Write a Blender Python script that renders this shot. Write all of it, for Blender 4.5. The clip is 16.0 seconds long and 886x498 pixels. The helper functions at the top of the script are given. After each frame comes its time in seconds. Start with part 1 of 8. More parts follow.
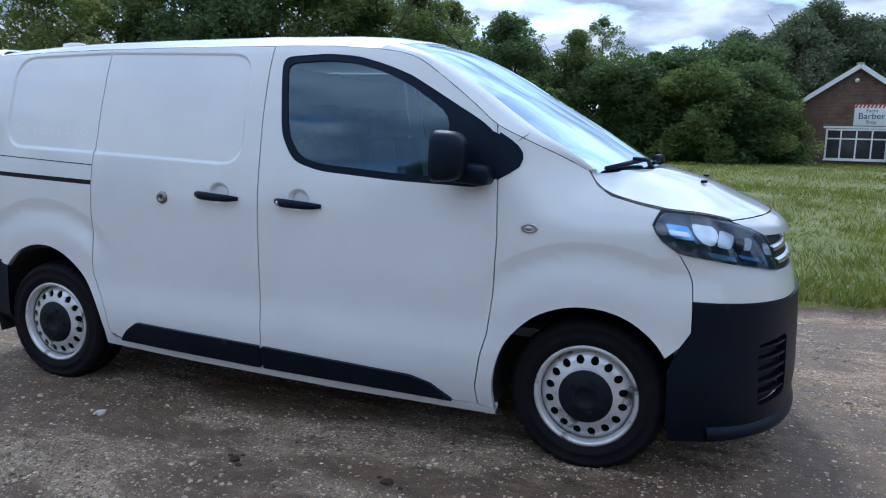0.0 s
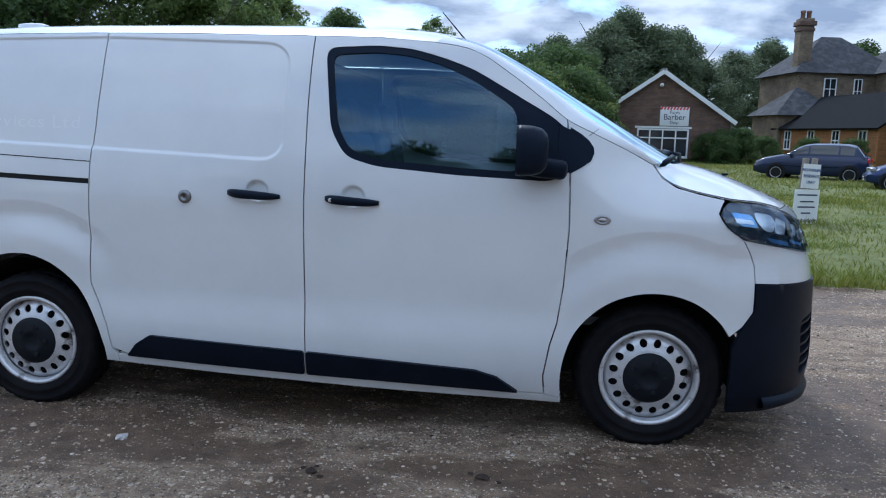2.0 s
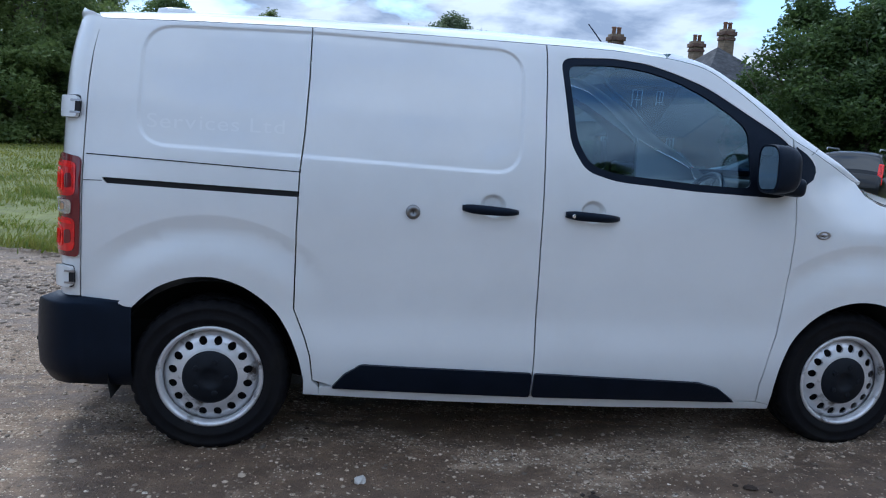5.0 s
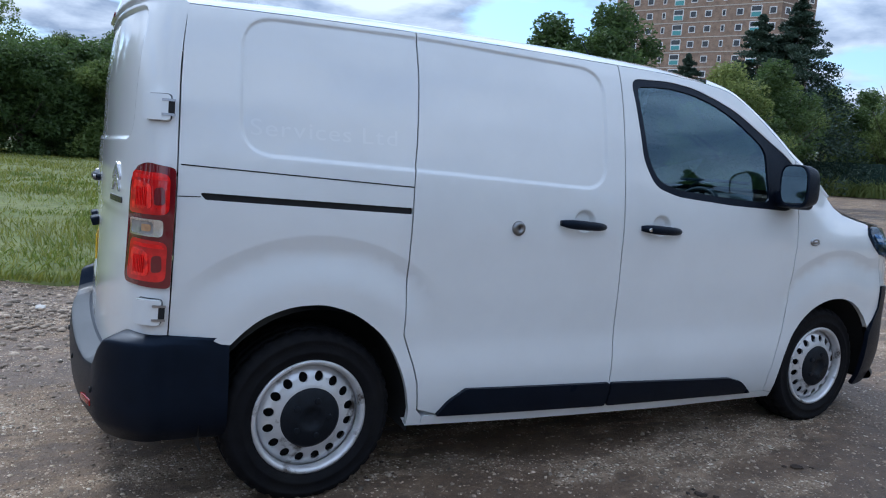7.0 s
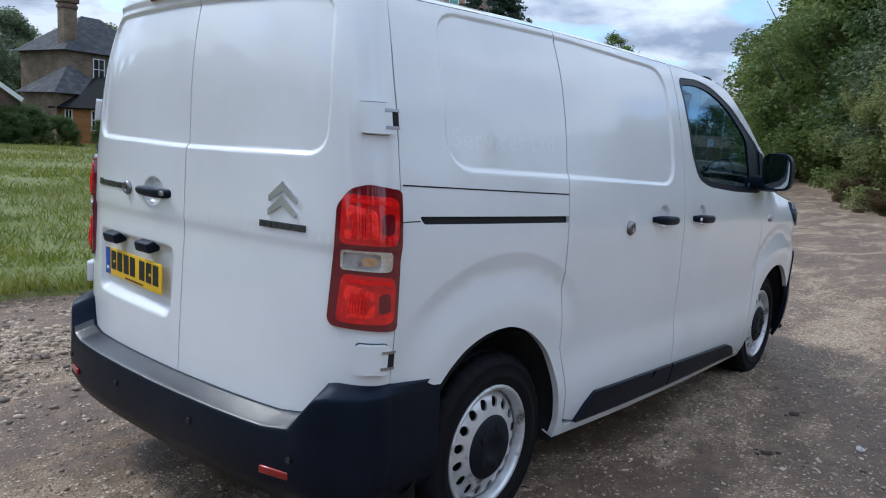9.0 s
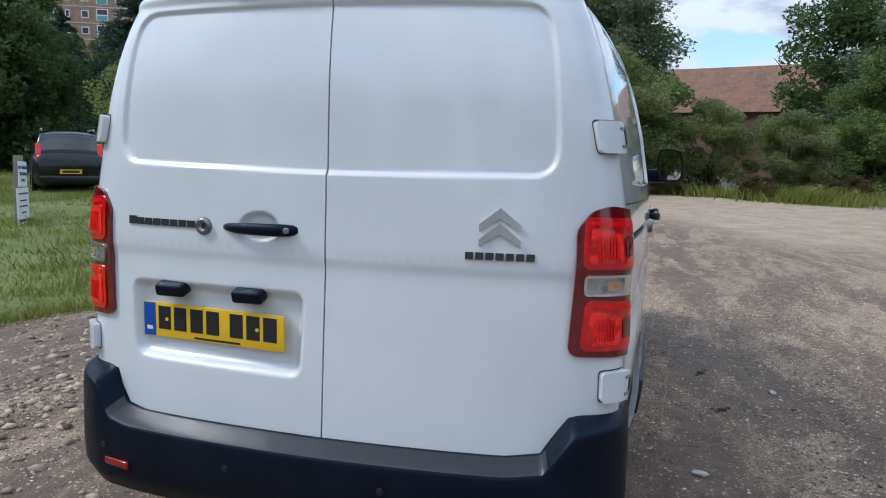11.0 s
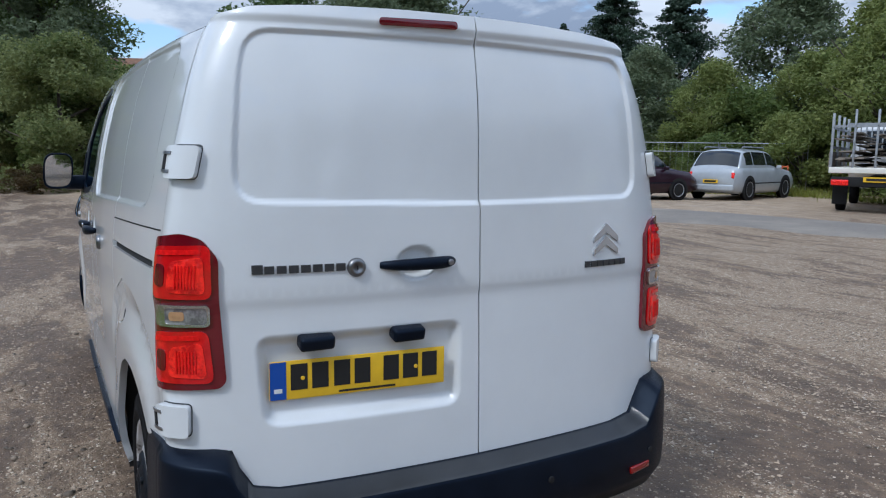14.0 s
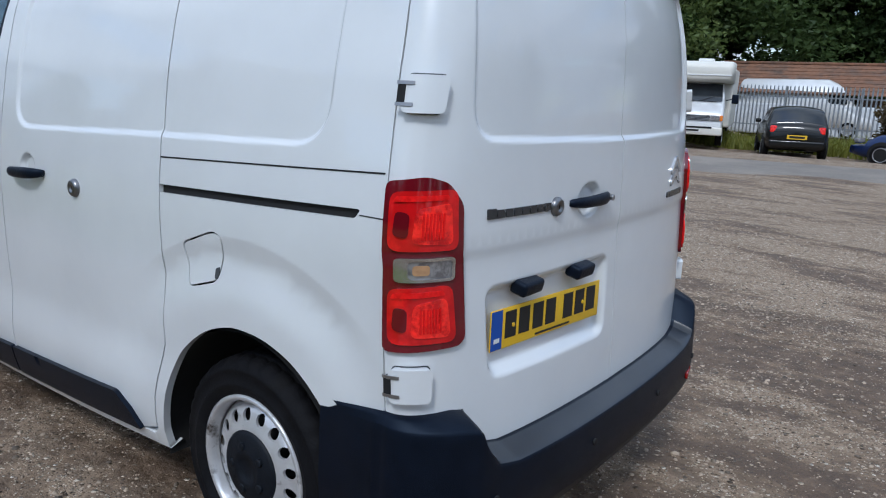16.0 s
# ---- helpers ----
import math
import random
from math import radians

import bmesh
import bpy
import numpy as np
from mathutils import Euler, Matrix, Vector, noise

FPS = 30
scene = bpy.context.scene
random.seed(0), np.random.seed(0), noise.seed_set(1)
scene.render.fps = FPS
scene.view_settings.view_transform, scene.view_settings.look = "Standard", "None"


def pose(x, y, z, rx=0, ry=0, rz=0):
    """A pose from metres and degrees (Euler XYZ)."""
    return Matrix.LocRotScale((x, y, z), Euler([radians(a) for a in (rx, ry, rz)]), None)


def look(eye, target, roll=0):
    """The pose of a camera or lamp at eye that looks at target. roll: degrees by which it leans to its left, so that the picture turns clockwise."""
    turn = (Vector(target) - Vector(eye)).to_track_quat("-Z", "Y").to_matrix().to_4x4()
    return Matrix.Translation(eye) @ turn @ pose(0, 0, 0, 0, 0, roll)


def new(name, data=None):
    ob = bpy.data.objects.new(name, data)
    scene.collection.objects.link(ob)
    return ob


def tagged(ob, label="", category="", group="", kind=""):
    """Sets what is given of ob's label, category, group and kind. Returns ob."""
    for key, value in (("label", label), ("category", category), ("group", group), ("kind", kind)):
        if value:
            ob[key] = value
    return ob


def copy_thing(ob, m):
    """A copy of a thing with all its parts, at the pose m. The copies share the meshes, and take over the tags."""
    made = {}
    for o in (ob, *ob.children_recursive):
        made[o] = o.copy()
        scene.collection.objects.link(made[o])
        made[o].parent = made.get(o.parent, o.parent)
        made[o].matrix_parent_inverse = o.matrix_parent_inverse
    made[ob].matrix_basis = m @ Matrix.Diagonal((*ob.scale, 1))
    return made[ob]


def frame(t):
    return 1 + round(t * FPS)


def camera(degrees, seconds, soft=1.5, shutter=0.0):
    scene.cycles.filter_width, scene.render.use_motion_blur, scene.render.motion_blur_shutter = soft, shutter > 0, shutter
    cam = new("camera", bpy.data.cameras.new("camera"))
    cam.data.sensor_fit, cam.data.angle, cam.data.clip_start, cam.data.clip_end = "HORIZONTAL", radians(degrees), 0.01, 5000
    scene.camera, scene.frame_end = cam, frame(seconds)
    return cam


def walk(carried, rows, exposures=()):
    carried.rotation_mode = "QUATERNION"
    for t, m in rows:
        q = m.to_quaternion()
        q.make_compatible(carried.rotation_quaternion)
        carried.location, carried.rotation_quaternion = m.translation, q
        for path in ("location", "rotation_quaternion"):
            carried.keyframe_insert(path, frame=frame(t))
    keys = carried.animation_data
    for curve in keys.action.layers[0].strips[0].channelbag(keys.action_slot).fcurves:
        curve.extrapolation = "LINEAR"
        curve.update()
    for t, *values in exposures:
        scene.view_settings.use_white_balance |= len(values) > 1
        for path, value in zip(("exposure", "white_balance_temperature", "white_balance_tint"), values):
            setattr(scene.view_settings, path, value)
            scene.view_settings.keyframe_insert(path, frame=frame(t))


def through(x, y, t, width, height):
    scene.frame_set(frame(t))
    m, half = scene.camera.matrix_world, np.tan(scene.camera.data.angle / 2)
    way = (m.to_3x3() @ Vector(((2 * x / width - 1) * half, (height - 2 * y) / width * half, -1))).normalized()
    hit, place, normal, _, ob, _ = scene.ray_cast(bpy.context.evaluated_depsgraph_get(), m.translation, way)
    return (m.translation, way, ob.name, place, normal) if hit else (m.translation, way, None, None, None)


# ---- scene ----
cam = camera(61.9, 16.0, soft=1.1)
METRES, EYE, TURN = 11.335, 1.436, 20.15
ROWS = [
    (0.0, 0.0, 0.0, 0.0, 0.08, -9.26, -0.52),
    (0.5, -0.0241, 0.0019, -0.002, -2.49, -8.9, -1.02),
    (1.0, -0.0464, 0.0064, -0.0008, -6.11, -8.61, -1.01),
    (1.5, -0.0727, 0.0042, -0.0006, -11.32, -8.65, -0.83),
    (2.0, -0.0939, 0.0111, -0.0023, -13.68, -9.26, -0.94),
    (2.5, -0.1169, 0.0272, -0.0026, -15.77, -9.46, -0.97),
    (3.0, -0.1453, 0.0298, -0.0027, -22.84, -9.1, -2.97),
    (3.5, -0.1706, 0.0333, -0.002, -25.07, -9.01, -3.39),
    (4.0, -0.1945, 0.0492, -0.0025, -25.18, -9.09, -1.85),
    (4.5, -0.2184, 0.0646, -0.0013, -25.78, -9.12, -2.06),
    (7.0, -0.3431, 0.1684, -0.005, -47.93, -7.59, -3.93),
    (7.5, -0.3594, 0.1966, -0.0041, -53.01, -8.01, -4.54),
    (8.0, -0.3801, 0.2255, -0.0001, -59.73, -8.9, -4.38),
    (8.5, -0.3912, 0.2622, -0.0017, -62.62, -9.03, -2.27),
    (9.0, -0.4047, 0.3001, -0.0011, -69.99, -8.78, -3.31),
    (9.5, -0.4162, 0.3332, -0.0008, -77.82, -8.71, -2.82),
    (10.0, -0.4144, 0.3685, 0.0001, -83.17, -8.68, -1.91),
    (12.5, -0.3977, 0.5252, -0.0008, -116.19, -7.65, -3.3),
    (13.0, -0.3812, 0.5533, 0.003, -123.6, -7.68, -3.54),
    (13.5, -0.3679, 0.5837, 0.0073, -131.72, -7.49, -2.13),
    (14.0, -0.3455, 0.602, 0.0055, -138.14, -7.78, -1.44),
    (14.5, -0.3233, 0.622, 0.003, -145.97, -9.03, -2.69),
    (15.0, -0.3001, 0.6438, 0.0026, -152.2, -11.43, -2.93),
    (15.5, -0.2678, 0.6504, 0.0026, -156.27, -12.14, -3.3),
    (16.0, -0.2354, 0.6574, 0.0026, -162.31, -12.46, -3.02),
]
walk(cam, [(t, pose(1.4625, 0, 0, 0.5, -0.58) @ pose(1.9575, -3.92, EYE, 0, 0, TURN) @ pose(METRES * x, METRES * y, METRES * z, 90 + pitch, roll, yaw)) for t, x, y, z, yaw, pitch, roll in ROWS],
     exposures=[(0.0, 1.24, 5350, 8), (3.5, 1.18, 5280, 8), (4.5, 1.20, 5280, 8), (8.0, 1.24, 5470, 8), (9.5, 1.24, 5660, 8), (12.5, 1.02, 5620, 8), (16.0, 0.90, 5530, 8)])
# ------------------------------------------------------------- light
world = bpy.data.worlds.new("sky")
scene.world = world
world.use_nodes = True
wn, wl = world.node_tree.nodes, world.node_tree.links
wn.clear()
SUN_EL, SUN_AZ = 48, 112


def wnode(kind, **props):
    n = wn.new(kind)
    for k, v in props.items():
        if k == "ins":
            for i, val in v.items():
                n.inputs[i].default_value = val
    return n


sky = wn.new("ShaderNodeTexSky")
sky.sky_type, sky.sun_disc = "NISHITA", False
sky.sun_elevation, sky.sun_rotation = radians(SUN_EL), radians(90 - SUN_AZ)
sky.air_density, sky.dust_density, sky.ozone_density = 1.0, 0.6, 1.5
coord = wn.new("ShaderNodeTexCoord")
sep = wn.new("ShaderNodeSeparateXYZ")
wl.new(coord.outputs["Generated"], sep.inputs[0])
# clouds lie on a flat deck overhead
lift_z = wnode("ShaderNodeMath", ins={1: 0.0})
lift_z.operation = "MAXIMUM"
wl.new(sep.outputs[2], lift_z.inputs[0])
deck = wnode("ShaderNodeMath", ins={1: 0.22})
wl.new(lift_z.outputs[0], deck.inputs[0])
flat = []
for k in (0, 1):
    d = wn.new("ShaderNodeMath")
    d.operation = "DIVIDE"
    wl.new(sep.outputs[k], d.inputs[0]), wl.new(deck.outputs[0], d.inputs[1])
    flat.append(d)
comb = wn.new("ShaderNodeCombineXYZ")
wl.new(flat[0].outputs[0], comb.inputs[0]), wl.new(flat[1].outputs[0], comb.inputs[1])
cover = wnode("ShaderNodeTexNoise", ins={"Scale": 1.7, "Detail": 11.0, "Roughness": 0.52, "Distortion": 0.12})
wl.new(comb.outputs[0], cover.inputs["Vector"])
off = wnode("ShaderNodeVectorMath", ins={1: (3.1, 1.7, 0.4)})
wl.new(comb.outputs[0], off.inputs[0])
shade = wnode("ShaderNodeTexNoise", ins={"Scale": 2.4, "Detail": 10.0, "Roughness": 0.54, "Distortion": 0.15})
wl.new(off.outputs[0], shade.inputs["Vector"])
ramp = wn.new("ShaderNodeValToRGB")
ramp.color_ramp.elements[0].position, ramp.color_ramp.elements[1].position = 0.385, 0.465
wl.new(cover.outputs["Fac"], ramp.inputs[0])
tone = wn.new("ShaderNodeValToRGB")
tone.color_ramp.elements[0].position, tone.color_ramp.elements[1].position = 0.40, 0.58
tone.color_ramp.elements[0].color = (1.9, 2.2, 2.75, 1)
tone.color_ramp.elements[1].color = (4.5, 4.65, 4.9, 1)
wl.new(shade.outputs["Fac"], tone.inputs[0])
mix = wn.new("ShaderNodeMix")
mix.data_type = "RGBA"
wl.new(ramp.outputs[0], mix.inputs["Factor"])
wl.new(sky.outputs[0], mix.inputs[6]), wl.new(tone.outputs[0], mix.inputs[7])
zen = wnode("ShaderNodeMapRange", ins={1: 0.08, 2: 0.46, 3: 0.80, 4: 1.34})
zen.interpolation_type = "SMOOTHSTEP"
wl.new(sep.outputs[2], zen.inputs[0])
grow = wn.new("ShaderNodeVectorMath")
grow.operation = "SCALE"
wl.new(mix.outputs[2], grow.inputs[0]), wl.new(zen.outputs[0], grow.inputs["Scale"])
bg = wn.new("ShaderNodeBackground")
bg.inputs["Strength"].default_value = 0.1
wl.new(grow.outputs[0], bg.inputs[0])
wo = wn.new("ShaderNodeOutputWorld")
wl.new(bg.outputs[0], wo.inputs[0])

sun_data = bpy.data.lights.new("sun", "SUN")
sun_data.energy, sun_data.angle, sun_data.color = 0.9, radians(10), (1.0, 0.94, 0.86)
sun = new("sun", sun_data)
sdir = Vector((math.cos(radians(SUN_AZ)) * math.cos(radians(SUN_EL)), math.sin(radians(SUN_AZ)) * math.cos(radians(SUN_EL)), math.sin(radians(SUN_EL))))
sun.matrix_world = look(sdir * 60, (0, 0, 0))


# ------------------------------------------------------------- materials
def material(name, base, rough=0.5, metal=0.0, var=0.0, scale=8.0, bump=0.0, bscale=60.0, coat=0.0, spec=0.5, second=None, sfac=(0.45, 0.62), sscale=1.2, island=0.0, objrand=0.0, emit=None):
    """Principled surface with two scales of variation; second: a second colour that comes through in patches."""
    m = bpy.data.materials.new(name)
    m.use_nodes = True
    t = m.node_tree
    n, l = t.nodes, t.links
    b = n["Principled BSDF"]
    b.inputs["Roughness"].default_value = rough
    b.inputs["Metallic"].default_value = metal
    b.inputs["Coat Weight"].default_value = coat
    b.inputs["Coat Roughness"].default_value = 0.04
    b.inputs["Specular IOR Level"].default_value = spec
    b.inputs["Base Color"].default_value = (*base, 1)
    if emit:
        b.inputs["Emission Color"].default_value = (*emit[0], 1)
        b.inputs["Emission Strength"].default_value = emit[1]
    tc = n.new("ShaderNodeTexCoord")
    colour = None
    if second:
        nz = n.new("ShaderNodeTexNoise")
        nz.inputs["Scale"].default_value, nz.inputs["Detail"].default_value, nz.inputs["Roughness"].default_value = sscale, 8, 0.6
        l.new(tc.outputs["Object"], nz.inputs["Vector"])
        r = n.new("ShaderNodeValToRGB")
        r.color_ramp.elements[0].position, r.color_ramp.elements[1].position = sfac
        r.color_ramp.elements[0].color, r.color_ramp.elements[1].color = (*base, 1), (*second, 1)
        l.new(nz.outputs["Fac"], r.inputs[0])
        colour = r.outputs[0]
    if var or island or objrand:
        hsv = n.new("ShaderNodeHueSaturation")
        hsv.inputs["Color"].default_value = (*base, 1)
        if colour:
            l.new(colour, hsv.inputs["Color"])
        add = n.new("ShaderNodeMath")
        add.operation, add.inputs[0].default_value = "ADD", 1.0
        last = add.outputs[0]
        if var:
            nz = n.new("ShaderNodeTexNoise")
            nz.inputs["Scale"].default_value, nz.inputs["Detail"].default_value = scale, 6
            l.new(tc.outputs["Object"], nz.inputs["Vector"])
            mr = n.new("ShaderNodeMapRange")
            mr.inputs[1].default_value, mr.inputs[2].default_value, mr.inputs[3].default_value, mr.inputs[4].default_value = 0.25, 0.75, -var, var
            l.new(nz.outputs["Fac"], mr.inputs[0])
            l.new(mr.outputs[0], add.inputs[1])
        else:
            add.inputs[1].default_value = 0
        for amount, kind, sock in ((island, "ShaderNodeNewGeometry", "Random Per Island"), (objrand, "ShaderNodeObjectInfo", "Random")):
            if amount:
                g = n.new(kind)
                mr = n.new("ShaderNodeMapRange")
                mr.inputs[3].default_value, mr.inputs[4].default_value = -amount, amount
                l.new(g.outputs[sock], mr.inputs[0])
                a2 = n.new("ShaderNodeMath")
                a2.operation = "ADD"
                l.new(last, a2.inputs[0]), l.new(mr.outputs[0], a2.inputs[1])
                last = a2.outputs[0]
        l.new(last, hsv.inputs["Value"])
        colour = hsv.outputs[0]
    if colour:
        l.new(colour, b.inputs["Base Color"])
    if bump:
        nz = n.new("ShaderNodeTexNoise")
        nz.inputs["Scale"].default_value, nz.inputs["Detail"].default_value = bscale, 8
        l.new(tc.outputs["Object"], nz.inputs["Vector"])
        bp = n.new("ShaderNodeBump")
        bp.inputs["Strength"].default_value, bp.inputs["Distance"].default_value = min(1, bump), 0.01
        l.new(nz.outputs["Fac"], bp.inputs["Height"])
        l.new(bp.outputs[0], b.inputs["Normal"])
    return m


def foliage(name, base, second, through=0.35, hue=0.02):
    """Leaves: diffuse and translucent, each leaf its own tone."""
    m = bpy.data.materials.new(name)
    m.use_nodes = True
    n, l = m.node_tree.nodes, m.node_tree.links
    b = n["Principled BSDF"]
    out = n["Material Output"]
    geo = n.new("ShaderNodeNewGeometry")
    r = n.new("ShaderNodeValToRGB")
    r.color_ramp.elements[0].color, r.color_ramp.elements[1].color = (*base, 1), (*second, 1)
    tc = n.new("ShaderNodeTexCoord")
    nz = n.new("ShaderNodeTexNoise")
    nz.inputs["Scale"].default_value, nz.inputs["Detail"].default_value = 0.6, 3
    l.new(tc.outputs["Object"], nz.inputs["Vector"])
    mx = n.new("ShaderNodeMath")
    mx.operation = "MULTIPLY_ADD"
    mx.inputs[1].default_value = 0.55
    l.new(geo.outputs["Random Per Island"], mx.inputs[0])
    mr = n.new("ShaderNodeMapRange")
    mr.inputs[1].default_value, mr.inputs[2].default_value, mr.inputs[3].default_value, mr.inputs[4].default_value = 0.3, 0.7, 0.0, 0.5
    l.new(nz.outputs["Fac"], mr.inputs[0])
    l.new(mr.outputs[0], mx.inputs[2])
    l.new(mx.outputs[0], r.inputs[0])
    l.new(r.outputs[0], b.inputs["Base Color"])
    b.inputs["Roughness"].default_value = 0.55
    b.inputs["Specular IOR Level"].default_value = 0.35
    tr = n.new("ShaderNodeBsdfTranslucent")
    l.new(r.outputs[0], tr.inputs["Color"])
    ms = n.new("ShaderNodeMixShader")
    ms.inputs[0].default_value = through
    l.new(b.outputs[0], ms.inputs[1]), l.new(tr.outputs[0], ms.inputs[2])
    l.new(ms.outputs[0], out.inputs["Surface"])
    return m


def pane_glass(name, tint, gloss=1.0, ior=2.1, sky_shine=(0.58, 0.8, 1.0)):
    m = bpy.data.materials.new(name)
    m.use_nodes = True
    n, l = m.node_tree.nodes, m.node_tree.links
    out = n["Material Output"]
    n.remove(n["Principled BSDF"])
    tr, gl, fr, ms = n.new("ShaderNodeBsdfTransparent"), n.new("ShaderNodeBsdfGlossy"), n.new("ShaderNodeFresnel"), n.new("ShaderNodeMixShader")
    tr.inputs[0].default_value = (*tint, 1)
    # a blue sky's reflection is put into the gloss colour
    gl.inputs["Color"].default_value = (*[gloss * c for c in sky_shine], 1)
    gl.inputs["Roughness"].default_value = 0.01
    fr.inputs["IOR"].default_value = ior
    l.new(fr.outputs[0], ms.inputs[0]), l.new(tr.outputs[0], ms.inputs[1]), l.new(gl.outputs[0], ms.inputs[2])
    l.new(ms.outputs[0], out.inputs["Surface"])
    return m


PAINT = material("white_paint", (0.71, 0.725, 0.73), 0.32, var=0.035, scale=1.6, coat=1.0, second=(0.66, 0.672, 0.675), sfac=(0.4, 0.75), sscale=2.5)
GHOST = material("unfaded_paint", (0.755, 0.768, 0.772), 0.3, coat=1.0, var=0.02)
BLACK_PLASTIC = material("black_plastic", (0.003, 0.0048, 0.0105), 0.42, var=0.25, scale=14, bump=0.15, bscale=420, spec=0.24, second=(0.005, 0.0072, 0.0135), sfac=(0.45, 0.7), sscale=3)
BLACK_PLASTIC.node_tree.nodes["Principled BSDF"].inputs["Specular Tint"].default_value = (0.55, 0.72, 1.0, 1)
STEP_PLASTIC = material("worn_sheen_plastic", (0.010, 0.012, 0.016), 0.3, var=0.3, scale=9, spec=0.75, bump=0.1, bscale=300, second=(0.02, 0.022, 0.026), sfac=(0.45, 0.7), sscale=5)
RUBBER = material("rubber", (0.006, 0.006, 0.0075), 0.7, var=0.3, scale=20, spec=0.14, bump=0.2, bscale=150, second=(0.012, 0.0115, 0.011), sfac=(0.5, 0.8), sscale=6)
DARK = material("dark_recess", (0.006, 0.006, 0.007), 0.8, var=0.2)
STEEL = material("silver_steel", (0.64, 0.64, 0.65), 0.34, 0.5, var=0.15, scale=12, second=(0.07, 0.055, 0.045), sfac=(0.58, 0.68), sscale=9, bump=0.1, bscale=90)
CHEVRON = material("bright_chevron", (0.62, 0.63, 0.65), 0.2, 0.7, var=0.1)
CHROME = material("chrome", (0.75, 0.76, 0.77), 0.26, 1.0, var=0.05)
GREY_METAL = material("grey_metal", (0.35, 0.35, 0.36), 0.3, 0.9, var=0.1)
LOCK_STEEL = material("dull_lock_steel", (0.22, 0.22, 0.225), 0.32, 0.9, var=0.25, scale=60)
BADGE = material("dark_badge_metal", (0.075, 0.077, 0.082), 0.25, 0.6, var=0.2, scale=40)
CAP = material("hub_cap", (0.006, 0.008, 0.012), 0.55, var=0.3, scale=30, spec=0.2, bump=0.2, bscale=200)
RED_LENS = material("red_lens", (0.55, 0.005, 0.007), 0.1, coat=0.8, spec=0.4, var=0.2, scale=25, second=(0.72, 0.008, 0.009), sfac=(0.5, 0.62), sscale=14)
RED_BRIGHT = material("bright_red_lens", (0.95, 0.022, 0.014), 0.12, coat=0.6, spec=0.4, var=0.2, scale=60, second=(0.55, 0.006, 0.007), sfac=(0.48, 0.6), sscale=26, bump=0.4, bscale=45)
CLEAR_LENS = material("clear_lens", (0.34, 0.33, 0.33), 0.08, 0.3, coat=1.0, var=0.15, scale=40, second=(0.16, 0.15, 0.15), sfac=(0.48, 0.6), sscale=30)
REFLECTOR_RED = material("bumper_reflector", (0.24, 0.007, 0.006), 0.15, coat=0.5, var=0.15, scale=60)
RED_RIB = material("ribbed_red_lens", (0.75, 0.008, 0.008), 0.14, coat=0.2, spec=0.3, var=0.2, scale=80)
DARK_RED = material("dark_red_lens", (0.13, 0.003, 0.009), 0.1, coat=0.8, var=0.1)
HEADLAMP_BLACK = material("headlamp_shell", (0.012, 0.02, 0.035), 0.06, coat=1.0, var=0.1, second=(0.06, 0.08, 0.11), sfac=(0.5, 0.7), sscale=9)
HEADLAMP_BLUE = material("headlamp_blue_reflector", (0.22, 0.42, 0.72), 0.18, 0.7, var=0.2, scale=25)
HEADLAMP_GLASS = material("headlamp_reflector", (0.74, 0.78, 0.82), 0.2, 0.6, var=0.2, scale=25)
YELLOW = material("plate_yellow", (0.78, 0.48, 0.015), 0.4, var=0.06, scale=30)
BLUE = material("plate_blue", (0.01, 0.07, 0.36), 0.4, var=0.05)
INK = material("plate_black", (0.012, 0.012, 0.012), 0.5, var=0.1)
WHITE = material("white_plastic", (0.72, 0.72, 0.7), 0.45, var=0.05)
AMBER_DIM = material("amber_bulb", (0.45, 0.26, 0.13), 0.15, coat=0.8, var=0.2, scale=60)
GLASS = pane_glass("window_glass", (0.40, 0.54, 0.60), 1.0, 1.95)
LAMP_COVER = pane_glass("lamp_cover", (0.90, 0.94, 0.98), 1.0, 1.5, (0.85, 0.93, 1.0))
SCREEN = pane_glass("windscreen_glass", (0.36, 0.47, 0.53), 0.85, 1.5, (0.74, 0.89, 1.0))
MIRROR = material("mirror_glass", (0.75, 0.78, 0.8), 0.02, 1.0)
TRIM_GREY = material("cab_plastic", (0.05, 0.055, 0.06), 0.6, var=0.15, scale=12, bump=0.1, bscale=200)
SEAT_CLOTH = material("seat_cloth", (0.05, 0.055, 0.065), 0.85, var=0.2, scale=40, bump=0.3, bscale=300)
LINER = material("arch_liner", (0.008, 0.008, 0.008), 0.9, var=0.3)


# ------------------------------------------------------------- mesh helpers
def mesh_from(name, verts, faces, smooth=True):
    me = bpy.data.meshes.new(name)
    me.from_pydata([tuple(map(float, v)) for v in verts], [], [tuple(int(i) for i in f) for f in faces])
    if smooth:
        me.polygons.foreach_set("use_smooth", [True] * len(me.polygons))
    me.update()
    return me


def part(name, data, mat, parent, label="", m=None):
    """One mesh object under a thing or a part. data: a bmesh, a mesh, or (verts, faces)."""
    if isinstance(data, tuple):
        data = mesh_from(name, *data)
    elif isinstance(data, bmesh.types.BMesh):
        me = bpy.data.meshes.new(name)
        data.to_mesh(me)
        data.free()
        data = me
    if mat and not data.materials:
        data.materials.append(mat)
    ob = new(name, data)
    if parent:
        ob.parent = parent
    if m is not None:
        ob.matrix_local = m
    if label:
        ob["label"] = label
    return ob


def thing(name, label, category, m=None, group="", kind=""):
    ob = new(name)
    ob.empty_display_size = 0.2
    if m is not None:
        ob.matrix_world = m
    return tagged(ob, label, category, group, kind)


